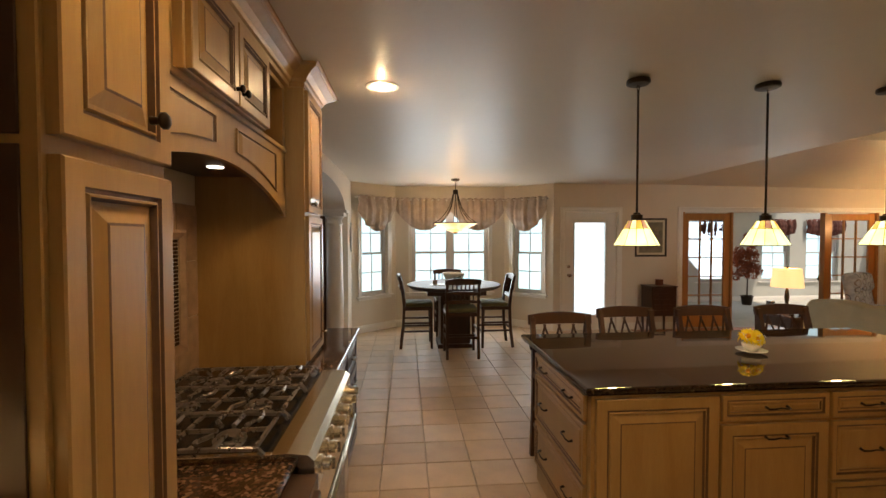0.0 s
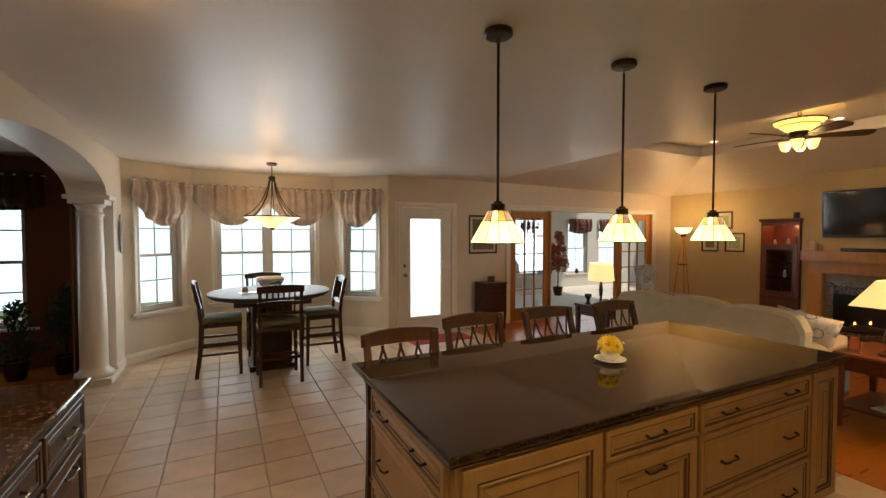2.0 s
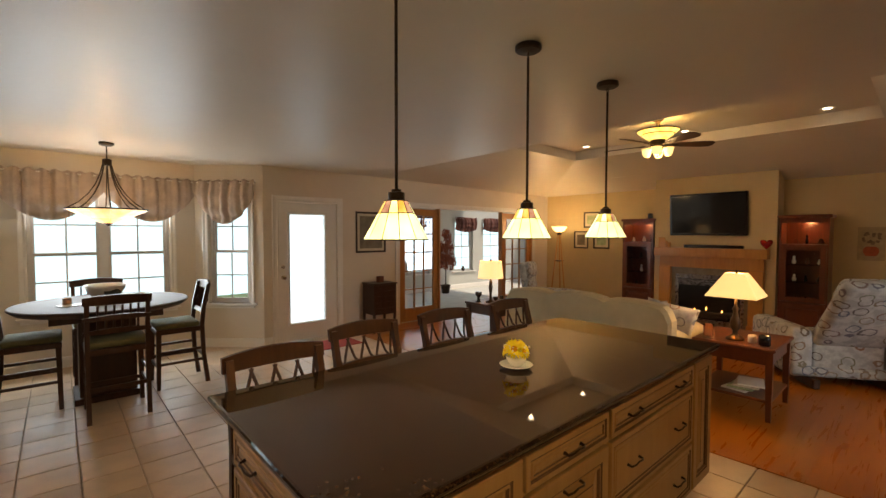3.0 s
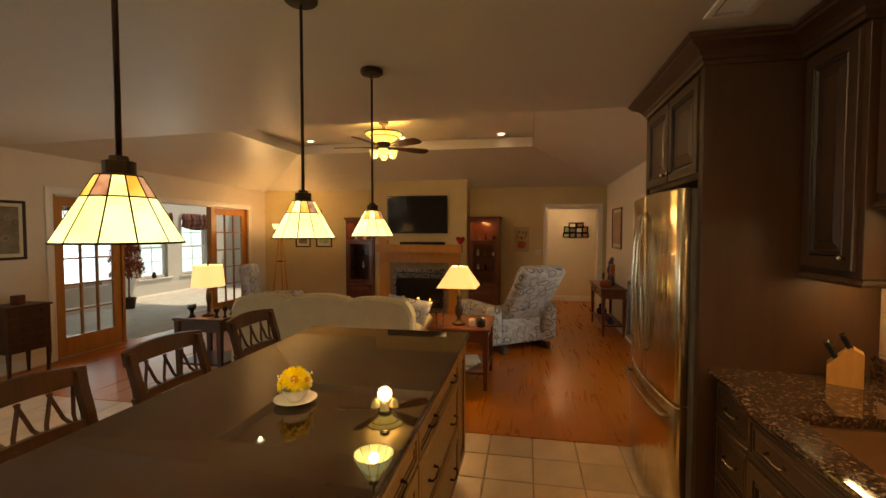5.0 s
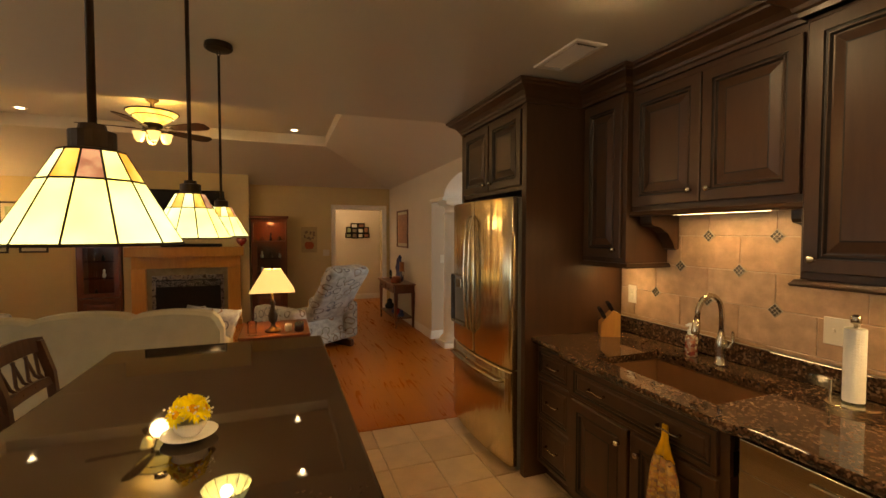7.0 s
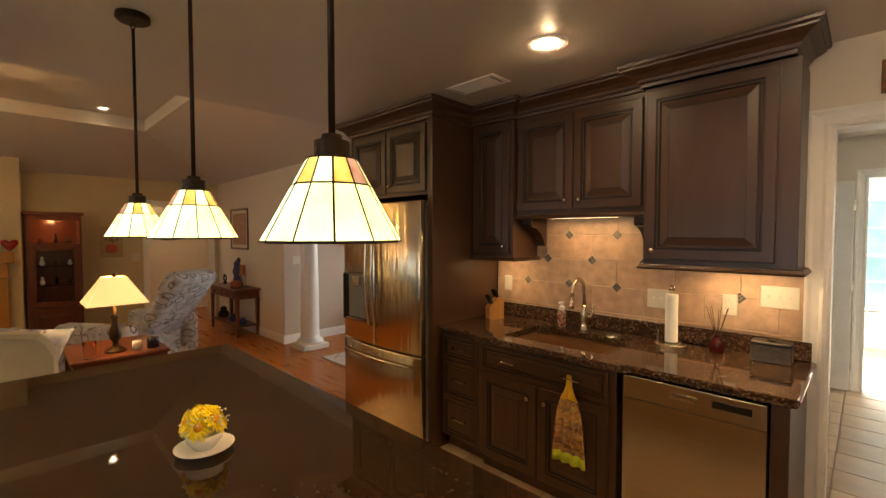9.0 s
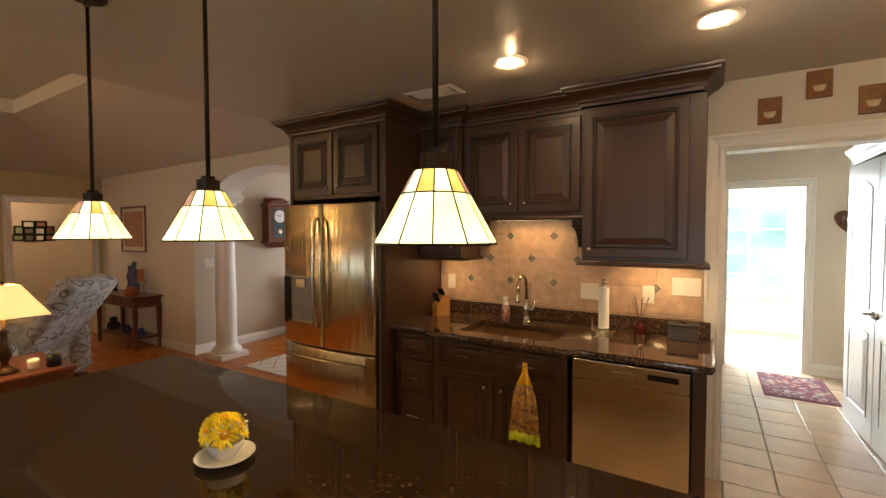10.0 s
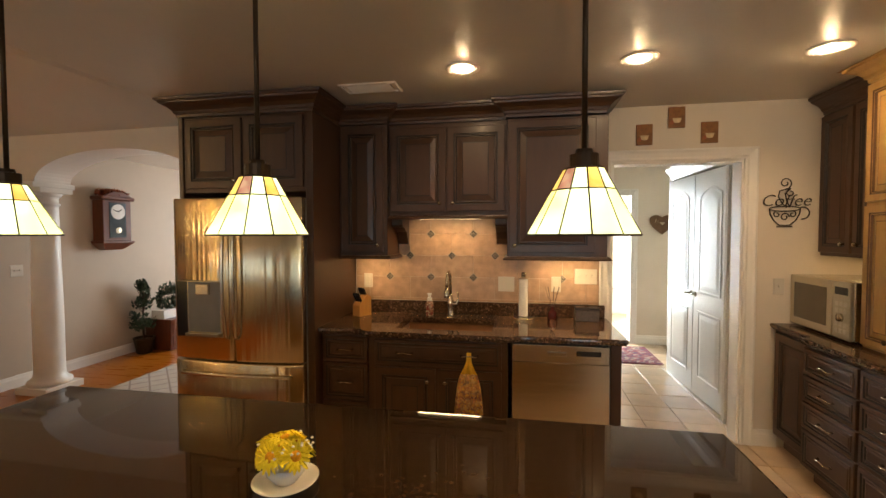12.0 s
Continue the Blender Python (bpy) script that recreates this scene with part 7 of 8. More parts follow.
for x, z in ((-0.02, 0.27), (0.22, 0.24), (-0.2, 0.23)):
    bm = bmesh.new()
    lathe(bm, [(0.005, 0), (0.014, 0.014), (0.009, 0.034), (0.001, 0.055)], 8, pose(x, -0.05, z))
    part("flame", bm, M_FLAME, fp, smooth=True)
for k in range(3):
    bm = bmesh.new()
    tube(bm, [(-0.35 + 0.1 * k, -0.055, 0.16 + 0.05 * (k % 2)), (0.3 + 0.05 * k, -0.06, 0.17 + 0.04 * k)], 0.035, 8)
    part("log", bm, surf("charred_log", (0.06, 0.035, 0.02), 0.4, 20, 0.9, 60, 0.5), fp)

tv = thing("television", "large black flat television on the chimney breast", "television", (9.04, 3.955, 1.935), -90)
bm = bmesh.new()
box(bm, -0.6, 0.6, -0.03, 0.035, -0.365, 0.365, 0.006, m=pose(0, 0, 0, 4))
part("case", bm, M_BLACK, tv)
bm = bmesh.new()
box(bm, -0.57, 0.57, -0.0325, -0.0305, -0.325, 0.335, m=pose(0, 0, 0, 4))
part("screen", bm, surf("screen_glass", (0.02, 0.02, 0.022), 0.05, 3, 0.08, 90, 0.0), tv)
part("wall_mount", boxes((-0.15, 0.15, 0.02, 0.058, -0.15, 0.15)), M_BLACK, tv)
sbr = thing("soundbar", "slim black soundbar on the mantel", "soundbar", (9.02, 3.85, 1.351), -90)
part("case", boxes((-0.45, 0.45, -0.04, 0.04, 0, 0.055), bev=0.008), M_BLACK, sbr)
hh = thing("heart_ornament", "glossy red heart ornament on the mantel", "ornament", (9.03, 3.1, 1.351), -90)
bm = bmesh.new()
rings = []
for s, y in ((0.2, -0.03), (0.75, -0.022), (1.0, 0.0), (0.75, 0.022), (0.2, 0.03)):
    rings.append([Vector((s * 0.085 * math.sin(a) ** 3, y, 0.09 + s * (0.075 * math.cos(a) - 0.028 * math.cos(2 * a) - 0.012 * math.cos(3 * a)))) for a in [2 * math.pi * k / 28 for k in range(28)]])
loft(bm, rings)
part("body", bm, surf("red_glaze", (0.3, 0.01, 0.01), 0.1, 10, 0.12), hh, smooth=True)
for y, h in ((4.68, 0.18), (4.55, 0.09), (4.6, 0.12)):
    cn = thing("mantel_frame" if h > 0.15 else "candle", "small photo frame on the mantel" if h > 0.15 else "small candle on the mantel", "ornament", (9.0, y, 1.351), -90)
    bm = bmesh.new()
    if h > 0.15:
        box(bm, -0.06, 0.06, -0.008, 0.008, 0, h, 0.003)
    else:
        lathe(bm, [(0.025, 0), (0.025, h), (0.001, h + 0.003)], 12)
    part("body", bm, M_OAK, cn)


def curio(y, label):
    c = thing("curio_cabinet", label, "cabinet", (9.26, y, 0), -90, "curio cabinets beside the fireplace")
    w = 0.295
    part("base", boxes((-w - 0.01, w + 0.01, -0.21, 0.2, 0, 0.08), bev=0.004), M_CHERRY, c)
    part("lower_body", boxes((-w, w, -0.2, 0.2, 0.08, 0.55)), M_CHERRY, c)
    front(c, "door", 0.54, 0.44, (0, -0.2, 0.095), 0, [M_CHERRY, M_CHERRY], RAISED)
    for s in (-1, 1):
        part("side", boxes((s * (w - 0.012) - 0.012, s * (w - 0.012) + 0.012, -0.2, 0.2, 0.55, 1.84)), M_CHERRY, c)
    part("back", boxes((-w + 0.024, w - 0.024, 0.18, 0.2, 0.55, 1.84)), M_CHERRY, c)
    part("top", boxes((-w - 0.03, w + 0.03, -0.23, 0.2, 1.84, 1.89), bev=0.01), M_CHERRY, c)
    part("shelf", boxes((-w + 0.024, w - 0.024, -0.19, 0.18, 1.42, 1.44)), M_CHERRY, c)
    part("lintel", boxes((-w + 0.024, w - 0.024, -0.2, -0.17, 1.77, 1.84)), M_CHERRY, c)
    for z in (0.85, 1.12):
        part("glass_shelf", boxes((-w + 0.024, w - 0.024, -0.16, 0.18, z, z + 0.008)), M_GLASS, c)
    bm = bmesh.new()
    for s in ((-0.27, -0.2, -0.22, -0.2, 0.56, 1.42), (0.2, 0.27, -0.22, -0.2, 0.56, 1.42), (-0.2, 0.2, -0.22, -0.2, 0.56, 0.63), (-0.2, 0.2, -0.22, -0.2, 1.35, 1.42)):
        box(bm, *s, bev=0.002)
    gdoor = part("glass_door", bm, M_CHERRY, c)
    part("pane", boxes((-0.2, 0.2, -0.212, -0.208, 0.63, 1.35)), M_GLASS, gdoor).visible_shadow = False
    bm = bmesh.new()
    lathe(bm, [(0.04, 1.838), (0.04, 1.832), (0.001, 1.83)], 14)
    part("cabinet_light", bm, glow("curio_bulb", (1.0, 0.6, 0.25), 10), c)
    rr = random.Random(int(y * 100))
    for z in (0.558, 0.865, 1.135, 1.445):
        for k in range(3):
            o = thing("figurine", "small pale figurine in the curio cabinet", "ornament", (9.26 + rr.uniform(-0.08, 0.1), y - 0.17 + 0.15 * k, z), 0, "figurines in the curio cabinets")
            h, r = rr.uniform(0.06, 0.15), rr.uniform(0.02, 0.045)
            bm = bmesh.new()
            lathe(bm, [(r * 0.7, 0), (r, h * 0.3), (r * 0.5, h * 0.6), (r * 0.7, h * 0.8), (0.001, h)], 12)
            part("body", bm, rr.choice((M_WHITE, M_GREY, M_BRONZE, M_CHERRY)), o, smooth=True)
    lamp("curio_bulb", "POINT", (9.22, y, 1.78), 3.0, (1.0, 0.5, 0.2), 0.03)
    return c


curio(5.16, "cherry curio cabinet with glass door and lit niche")
curio(2.65, "cherry curio cabinet with glass door and lit niche")
orn = thing("ornament", "small dark lantern on the curio cabinet", "ornament", (9.2, 4.98, 1.891))
part("body", boxes((-0.035, 0.035, -0.035, 0.035, 0, 0.1), bev=0.004), M_BLACK, orn)

# floor lamp
fl_ = thing("floor_lamp", "tripod wooden floor lamp with a lit glass bowl", "lamp", (8.75, 6.72, 0))
for k in range(3):
    a = 2 * math.pi * k / 3 + 0.4
    bm = bmesh.new()
    tube(bm, [(0.2 * math.cos(a), 0.2 * math.sin(a), 0), (0.025 * math.cos(a), 0.025 * math.sin(a), 1.58)], [0.016, 0.011], 8)
    part("leg", bm, M_OAK, fl_, smooth=True)
part("brace", boxes((-0.075, 0.075, -0.075, 0.075, 1.0, 1.02), bev=0.003), M_BRONZE, fl_)
part("collar", boxes((-0.035, 0.035, -0.035, 0.035, 1.57, 1.63), bev=0.003), M_BRONZE, fl_)
bm = bmesh.new()
lathe(bm, [(0.05, 1.63), (0.12, 1.67), (0.165, 1.75), (0.158, 1.75), (0.11, 1.685), (0.03, 1.65)], 28)
part("bowl", bm, glow("lit_lamp_bowl", (1.0, 0.68, 0.3), 3.0), fl_, smooth=True)
lamp("floor_lamp_bulb", "POINT", (8.75, 6.72, 1.8), 26, WARM, 0.06)

# sofa
M_SOFA = surf("cream_upholstery", (0.45, 0.39, 0.26), 0.06, 8, 0.9, 320, 0.35)
M_FLORAL = pattern("floral_upholstery", (0.46, 0.46, 0.45), [(0.13, 0.09, 0.06), (0.1, 0.12, 0.17), (0.24, 0.12, 0.07), (0.16, 0.17, 0.12)], 8.5, 0.9, 0.53)
so = thing("sofa", "cream camelback sofa with rolled arms", "sofa", (4.75, 3.9, 0), -90)
W2 = 0.98
bm = bmesh.new()
n = 48
rings = []
for y0_, rnd in ((-0.0, 0.025), (0.03, 0.0), (0.15, 0.0), (0.19, 0.03)):
    ring = [Vector((-W2 + rnd, y0_, 0.12)), Vector((W2 - rnd, y0_, 0.12))]
    for k in range(n + 1):
        u = 1 - 2 * k / n
        hump = 0.885 + 0.045 * abs(math.cos(1.5 * math.pi * u)) ** 0.6 + 0.04 * (1 - u * u)
        if abs(u) > 0.94:
            hump -= 1.6 * (abs(u) - 0.94) ** 1.0
        ring.append(Vector((u * (W2 - rnd), y0_ + 0.05 * (hump - 0.4), hump - rnd)))
    rings.append(ring)
loft(bm, rings)
bmesh.ops.recalc_face_normals(bm, faces=bm.faces)
part("backrest", bm, M_SOFA, so, smooth=False)
part("seat_base", boxes((-W2 + 0.02, W2 - 0.02, 0.2, 0.88, 0.1, 0.32), bev=0.02), M_SOFA, so)
for k in range(3):
    bm = bmesh.new()
    box(bm, -0.8 + 0.535 * k, -0.27 + 0.535 * k, 0.2, 0.9, 0.322, 0.48, 0.045, segs=3)
    part("seat_cushion", bm, M_SOFA, so, smooth=True)
for s in (-1, 1):
    bm = bmesh.new()
    loft(bm, [[Vector((s * (W2 - 0.09) + 0.09 * math.cos(a) * (1.25 if math.sin(a) > 0 else 0.9), y, 0.56 + 0.11 * math.sin(a) if math.sin(a) > -0.3 else 0.12)) for a in [2 * math.pi * k / 20 for k in range(20)]] for y in (0.16, 0.3, 0.86, 0.9)])
    part("arm", bm, M_SOFA, so, smooth=True)
for s in (-1, 1):
    for y in (0.06, 0.82):
        part("foot", boxes((s * 0.9 - 0.03, s * 0.9 + 0.03, y - 0.03, y + 0.03, 0, 0.12)), M_ESP, so)


def pillow(at, rot, mat, label, s=0.23):
    p = thing("pillow", label, "pillow", at, 0, "pillows on the sofa")
    bm = bmesh.new()
    n = 12
    for side in (1, -1):
        g = [[Vector(((2 * i / n - 1) * s * (1 - 0.06 * math.sin(math.pi * j / n)), side * 0.075 * (max(0, 1 - (2 * i / n - 1) ** 4) * max(0, 1 - (2 * j / n - 1) ** 4)) ** 0.6, (2 * j / n - 1) * s * (1 - 0.06 * math.sin(math.pi * i / n)))) for j in range(n + 1)] for i in range(n + 1)]
        loft(bm, g, False, (False, False))
    bmesh.ops.remove_doubles(bm, verts=bm.verts, dist=1e-4)
    bmesh.ops.recalc_face_normals(bm, faces=bm.faces)
    bmesh.ops.transform(bm, matrix=pose(0, 0, 0, *rot), verts=bm.verts)
    part("cover", bm, mat, p, smooth=True)
    return p


pillow((5.14, 3.08, 0.71), (20, 12, -70), M_FLORAL, "floral throw pillow leaning on the sofa back")
pillow((5.3, 3.28, 0.7), (25, -8, -100), surf("grey_pillow", (0.42, 0.38, 0.34), 0.1, 10, 0.9, 300, 0.3), "grey throw pillow leaning on the sofa back", 0.22)


def end_table(at, w, d, h, mat, label, shelf=0.16):
    t = thing("end_table", label, "table", at)
    part("tabletop", boxes((-w, w, -d, d, h - 0.03, h), bev=0.008), mat, t)
    part("apron", boxes((-w + 0.04, w - 0.04, -d + 0.04, d - 0.04, h - 0.15, h - 0.03), bev=0.003), mat, t)
    part("shelf", boxes((-w + 0.03, w - 0.03, -d + 0.03, d - 0.03, shelf, shelf + 0.025), bev=0.003), mat, t)
    legs(t, [((sx * (w - 0.045), sy * (d - 0.045), 0), (sx * (w - 0.045), sy * (d - 0.045), h - 0.03), 0.018, 0.028) for sx in (-1, 1) for sy in (-1, 1)], mat)
    return t


end_table((5.42, 2.52, 0), 0.37, 0.32, 0.63, M_CHERRY, "cherry end table with a lower shelf")
end_table((5.06, 5.3, 0), 0.28, 0.3, 0.67, M_ESP, "dark brown end table behind the sofa end")


def table_lamp(at, base, shade, label, rings_, square, glow_mat):
    l = thing("table_lamp", label, "lamp", at)
    bm = bmesh.new()
    lathe(bm, base, 20)
    part("base", bm, M_BRONZE, l, smooth=True)
    bm = bmesh.new()
    seg = 4 if square else 32
    k = math.sqrt(2) if square else 1
    (r0, z0), (r1, z1) = rings_
    lathe(bm, [(r0 * k, z0), (r1 * k, z1), (r1 * k - 0.004, z1), (r0 * k - 0.004, z0)], seg, pose(0, 0, 0, 0, 0, 45), caps=(False, False))
    part("shade", bm, glow_mat, l)
    bm = bmesh.new()
    lathe(bm, [(0.012, z1 - 0.02), (0.012, z1 + 0.01), (0.006, z1 + 0.025), (0.001, z1 + 0.03)], 10)
    part("finial", bm, M_BRONZE, l)
    return l


SH1, SH2 = glow("lit_cream_shade", (1.0, 0.7, 0.28), 0.95, 0.3, 4), glow("lit_drum_shade", (1.0, 0.68, 0.32), 0.95)
table_lamp((5.25, 2.54, 0.63), [(0.075, 0), (0.075, 0.015), (0.05, 0.03), (0.022, 0.05), (0.02, 0.08), (0.04, 0.11), (0.045, 0.16), (0.025, 0.22), (0.018, 0.26), (0.03, 0.28), (0.012, 0.31), (0.01, 0.42)], None, "turned dark table lamp with a lit pyramid shade", ((0.2, 0.4), (0.075, 0.61)), True, SH1)
table_lamp((4.98, 5.3, 0.67), [(0.07, 0), (0.07, 0.012), (0.02, 0.03), (0.016, 0.1), (0.028, 0.2), (0.02, 0.28), (0.01, 0.31), (0.01, 0.4)], None, "slim bronze table lamp with a lit drum shade", ((0.17, 0.33), (0.145, 0.56)), False, SH2)
lamp("table_lamp_bulb", "POINT", (5.25, 2.54, 1.12), 9, WARM, 0.04)
lamp("table_lamp_bulb", "POINT", (4.98, 5.3, 1.1), 7, WARM, 0.04)
for (x, y, z), mt, h, r, nm, lb in (((5.13, 2.72, 0.63), M_GLASS, 0.13, 0.045, "glass", "clear drinking glass on the end table"), ((5.22, 2.4, 0.63), M_WHITE, 0.07, 0.035, "ornament", "small white round ornament on the end table"), ((5.17, 2.3, 0.63), M_BLACK, 0.09, 0.045, "cup", "small black cup on the end table")):
    o = thing(nm, lb, nm, (x, y, z))
    bm = bmesh.new()
    lathe(bm, [(r * 0.8, 0), (r, 0.008), (r, h * 0.7), (r * 0.95, h), (r * 0.85, h), (r * 0.85, 0.02)], 16)
    part("body", bm, mt, o, smooth=True)
for k in range(4):
    mg = thing("magazine", "magazine lying on the lower shelf", "magazine", (5.3 + 0.03 * k, 2.5 - 0.02 * k, 0.186 + 0.0125 * k), 8 * k - 10, "magazines on the shelf")
    part("pages", boxes((-0.14, 0.14, -0.1, 0.1, 0, 0.012), bev=0.002), (M_WHITE, A_GREEN, M_PLASTIC, M_WHITE)[k], mg)
for x, y, h, r, mt in ((4.87, 5.42, 0.14, 0.045, M_BLACK), (4.9, 5.14, 0.1, 0.03, M_BRONZE), (4.93, 5.06, 0.12, 0.025, M_BRONZE), (5.1, 5.1, 0.09, 0.035, M_BLACK)):
    o = thing("candle_holder", "small dark candle holder on the end table", "ornament", (x, y, 0.67))
    bm = bmesh.new()
    lathe(bm, [(r, 0), (r * 0.5, 0.02), (r * 0.45, h * 0.5), (r, h * 0.7), (r, h), (r * 0.7, h)], 14)
    part("body", bm, mt, o, smooth=True)


def armchair(at, rz, tilt, label, h=1.05):
    """A stuffed recliner; its front towards local +y."""
    c = thing("armchair", label, "armchair", at, rz, "floral armchairs")
    bm = bmesh.new()
    box(bm, -0.27, 0.27, -0.02, 0.12, 0.0, h - 0.42, 0.06, m=pose(0, -0.3, 0.42, tilt), segs=3)
    box(bm, -0.25, 0.25, 0.0, 0.17, h - 0.7, h - 0.43, 0.06, m=pose(0, -0.3, 0.42, tilt), segs=3)
    part("backrest", bm, M_FLORAL, c, smooth=True)
    bm = bmesh.new()
    box(bm, -0.27, 0.27, -0.3, 0.42, 0.16, 0.48, 0.05, segs=3)
    part("seat", bm, M_FLORAL, c, smooth=True)
    for s in (-1, 1):
        bm = bmesh.new()
        box(bm, s * 0.36 - 0.09, s * 0.36 + 0.09, -0.36, 0.42, 0.1, 0.62, 0.06, segs=3)
        part("arm", bm, M_FLORAL, c, smooth=True)
    bm = bmesh.new()
    box(bm, -0.43, 0.43, -0.34, 0.38, 0.1, 0.2, 0.02)
    part("skirt", bm, M_FLORAL, c)
    for s in (-1, 1):
        part("base_runner", boxes((s * 0.28 - 0.03, s * 0.28 + 0.03, -0.42, 0.36, 0, 0.1), bev=0.01), M_ESP, c)
    return c


armchair((7.0, 2.1, 0), -54, 34, "floral upholstered recliner leaning back", 1.25).scale = (1.25, 1.12, 1.0)
armchair((6.95, 5.78, 0), -160, 10, "floral upholstered armchair in the corner", 1.1)
ot = thing("ottoman", "floral upholstered ottoman before the armchair", "ottoman", (7.15, 5.1, 0))
bm = bmesh.new()
box(bm, -0.35, 0.35, -0.28, 0.28, 0.08, 0.45, 0.06, segs=3)
part("cushion", bm, M_FLORAL, ot, smooth=True)
part("base", boxes((-0.3, 0.3, -0.23, 0.23, 0, 0.09)), M_ESP, ot)

# console table with its things
co = thing("console_table", "cherry console table against the wall", "table", (8.27, 0.54, 0))
co.scale = (1.2, 1.0, 1.0)
part("tabletop", boxes((-0.52, 0.52, -0.2, 0.2, 0.71, 0.735), bev=0.006), M_CHERRY, co)
part("apron", boxes((-0.48, 0.48, -0.17, 0.17, 0.58, 0.71), bev=0.003), M_CHERRY, co)
for s in (-1, 1):
    bm = bmesh.new()
    box(bm, s * 0.24 - 0.2, s * 0.24 + 0.2, 0.17, 0.182, 0.595, 0.695, 0.003)
    dr = part("drawer", bm, M_CHERRY, co)
    knob(dr, (s * 0.24, 0.182, 0.645), 180, M_BRONZE, 0.011)
part("shelf", boxes((-0.46, 0.46, -0.16, 0.16, 0.15, 0.17), bev=0.003), M_CHERRY, co)
legs(co, [((sx * 0.46, sy * 0.15, 0), (sx * 0.46, sy * 0.15, 0.6), 0.014, 0.026) for sx in (-1, 1) for sy in (-1, 1)], M_CHERRY)
for x, prof, mt, nm, lb in ((8.15, [(0.05, 0), (0.06, 0.05), (0.035, 0.16), (0.055, 0.26), (0.03, 0.34), (0.022, 0.38), (0.035, 0.43), (0.001, 0.47)], surf("blue_glaze", (0.05, 0.06, 0.14), 0.4, 20, 0.2), "vase", "tall blue glazed vase on the console table"), (8.28, [(0.045, 0), (0.05, 0.06), (0.03, 0.15), (0.05, 0.24), (0.025, 0.32), (0.03, 0.37), (0.001, 0.41)], surf("violet_glaze", (0.09, 0.05, 0.12), 0.4, 20, 0.2), "vase", "slim violet glazed vase on the console table"), (7.95, [(0.08, 0), (0.09, 0.03), (0.085, 0.08), (0.06, 0.11), (0.001, 0.11)], surf("terracotta", (0.28, 0.08, 0.03), 0.3, 20, 0.7), "bowl", "round terracotta bowl on the console table")):
    o = thing(nm, lb, nm, (x, 0.5 if nm == "vase" else 0.62, 0.736))
    bm = bmesh.new()
    lathe(bm, prof, 18)
    part("body", bm, mt, o, smooth=True)
cs = thing("candle_stand", "iron candle stand with an amber candle", "candle", (7.88, 0.54, 0.736))
for k in range(3):
    a = 2.1 * k
    bm = bmesh.new()
    tube(bm, [(0.05 * math.cos(a), 0.05 * math.sin(a), 0), (0.03 * math.cos(a), 0.03 * math.sin(a), 0.1), (0.045 * math.cos(a), 0.045 * math.sin(a), 0.2)], 0.005, 6)
    part("leg", bm, M_IRON, cs)
bm = bmesh.new()
lathe(bm, [(0.055, 0.2), (0.055, 0.21), (0.04, 0.212), (0.04, 0.36), (0.001, 0.362)], 16)
part("candle", bm, surf("amber_candle", (0.35, 0.12, 0.03), 0.3, 15, 0.4), cs)
rn = thing("ring_ornament", "black ring ornament on a stand", "ornament", (8.66, 0.54, 0.736))
bm = bmesh.new()
tube(bm, [(0.055 * math.cos(a), 0, 0.1 + 0.055 * math.sin(a)) for a in [2 * math.pi * k / 20 for k in range(21)]], 0.012, 8)
box(bm, -0.04, 0.04, -0.02, 0.02, 0, 0.04, 0.004)
part("body", bm, M_BLACK, rn)
for x, y, z, c, s in ((8.72, 0.55, 0.17, (0.02, 0.02, 0.022), 0.09), (8.2, 0.58, 0.17, (0.04, 0.08, 0.25), 0.06), (8.05, 0.56, 0.17, (0.35, 0.03, 0.03), 0.05), (7.85, 0.56, 0.17, (0.03, 0.06, 0.2), 0.055)):
    o = thing("toy", "small plush toy on the console shelf", "toy", (x, y, z), 0, "toys on the console shelf")
    bm = bmesh.new()
    lathe(bm, [(s * 0.7, 0), (s, s * 0.5), (s * 0.8, s), (s * 0.45, s * 1.25), (s * 0.6, s * 1.6), (s * 0.4, s * 1.95), (0.001, s * 2.05)], 14)
    part("body", bm, surf("plush", c, 0.3, 20, 0.95, 200, 0.5), o, smooth=True)
# cluster of small photo frames in the passage
wi = thing("photo_cluster", "dark metal cluster of small photo frames on the wall", "wall decoration", (11.199, 0.74, 1.62), -90)
for k, (x, z, w, h) in enumerate(((-0.075, 0.135, 0.15, 0.1), (0.09, 0.14, 0.14, 0.09), (-0.2, 0.03, 0.11, 0.13), (-0.07, 0.02, 0.13, 0.1), (0.075, 0.02, 0.13, 0.11), (0.205, 0.03, 0.11, 0.13), (-0.21, -0.095, 0.13, 0.09), (-0.07, -0.1, 0.12, 0.11), (0.07, -0.1, 0.12, 0.1), (0.21, -0.095, 0.13, 0.09))):
    bm = bmesh.new()
    for sx in (-1, 1):
        box(bm, x + sx * w / 2 - 0.013, x + sx * w / 2 + 0.013, -0.03, -0.004, z - h / 2 - 0.013, z + h / 2 + 0.013, 0.003)
        box(bm, x - w / 2, x + w / 2, -0.028, -0.004, z + sx * h / 2 - 0.013, z + sx * h / 2 + 0.013, 0.003)
    fr1 = part("small_frame", bm, M_BLACK, wi)
    part("photo", boxes((x - w / 2 + 0.012, x + w / 2 - 0.012, -0.014, -0.009, z - h / 2 + 0.012, z + h / 2 - 0.012)), (M_WHITE, A_LAND, A_GREEN, A_ROSE)[(k * 3) % 4], fr1)
# lamp and fixture added out of view to light the passage wall
lamp("unseen_passage_lamp", "POINT", (10.3, 1.3, 2.3), 16, (1.0, 0.74, 0.5), 0.1)
pl_ = thing("ceiling_lamp", "round white ceiling lamp added out of view to light the passage", "ceiling light", (10.3, 1.3, CE))
bm = bmesh.new()
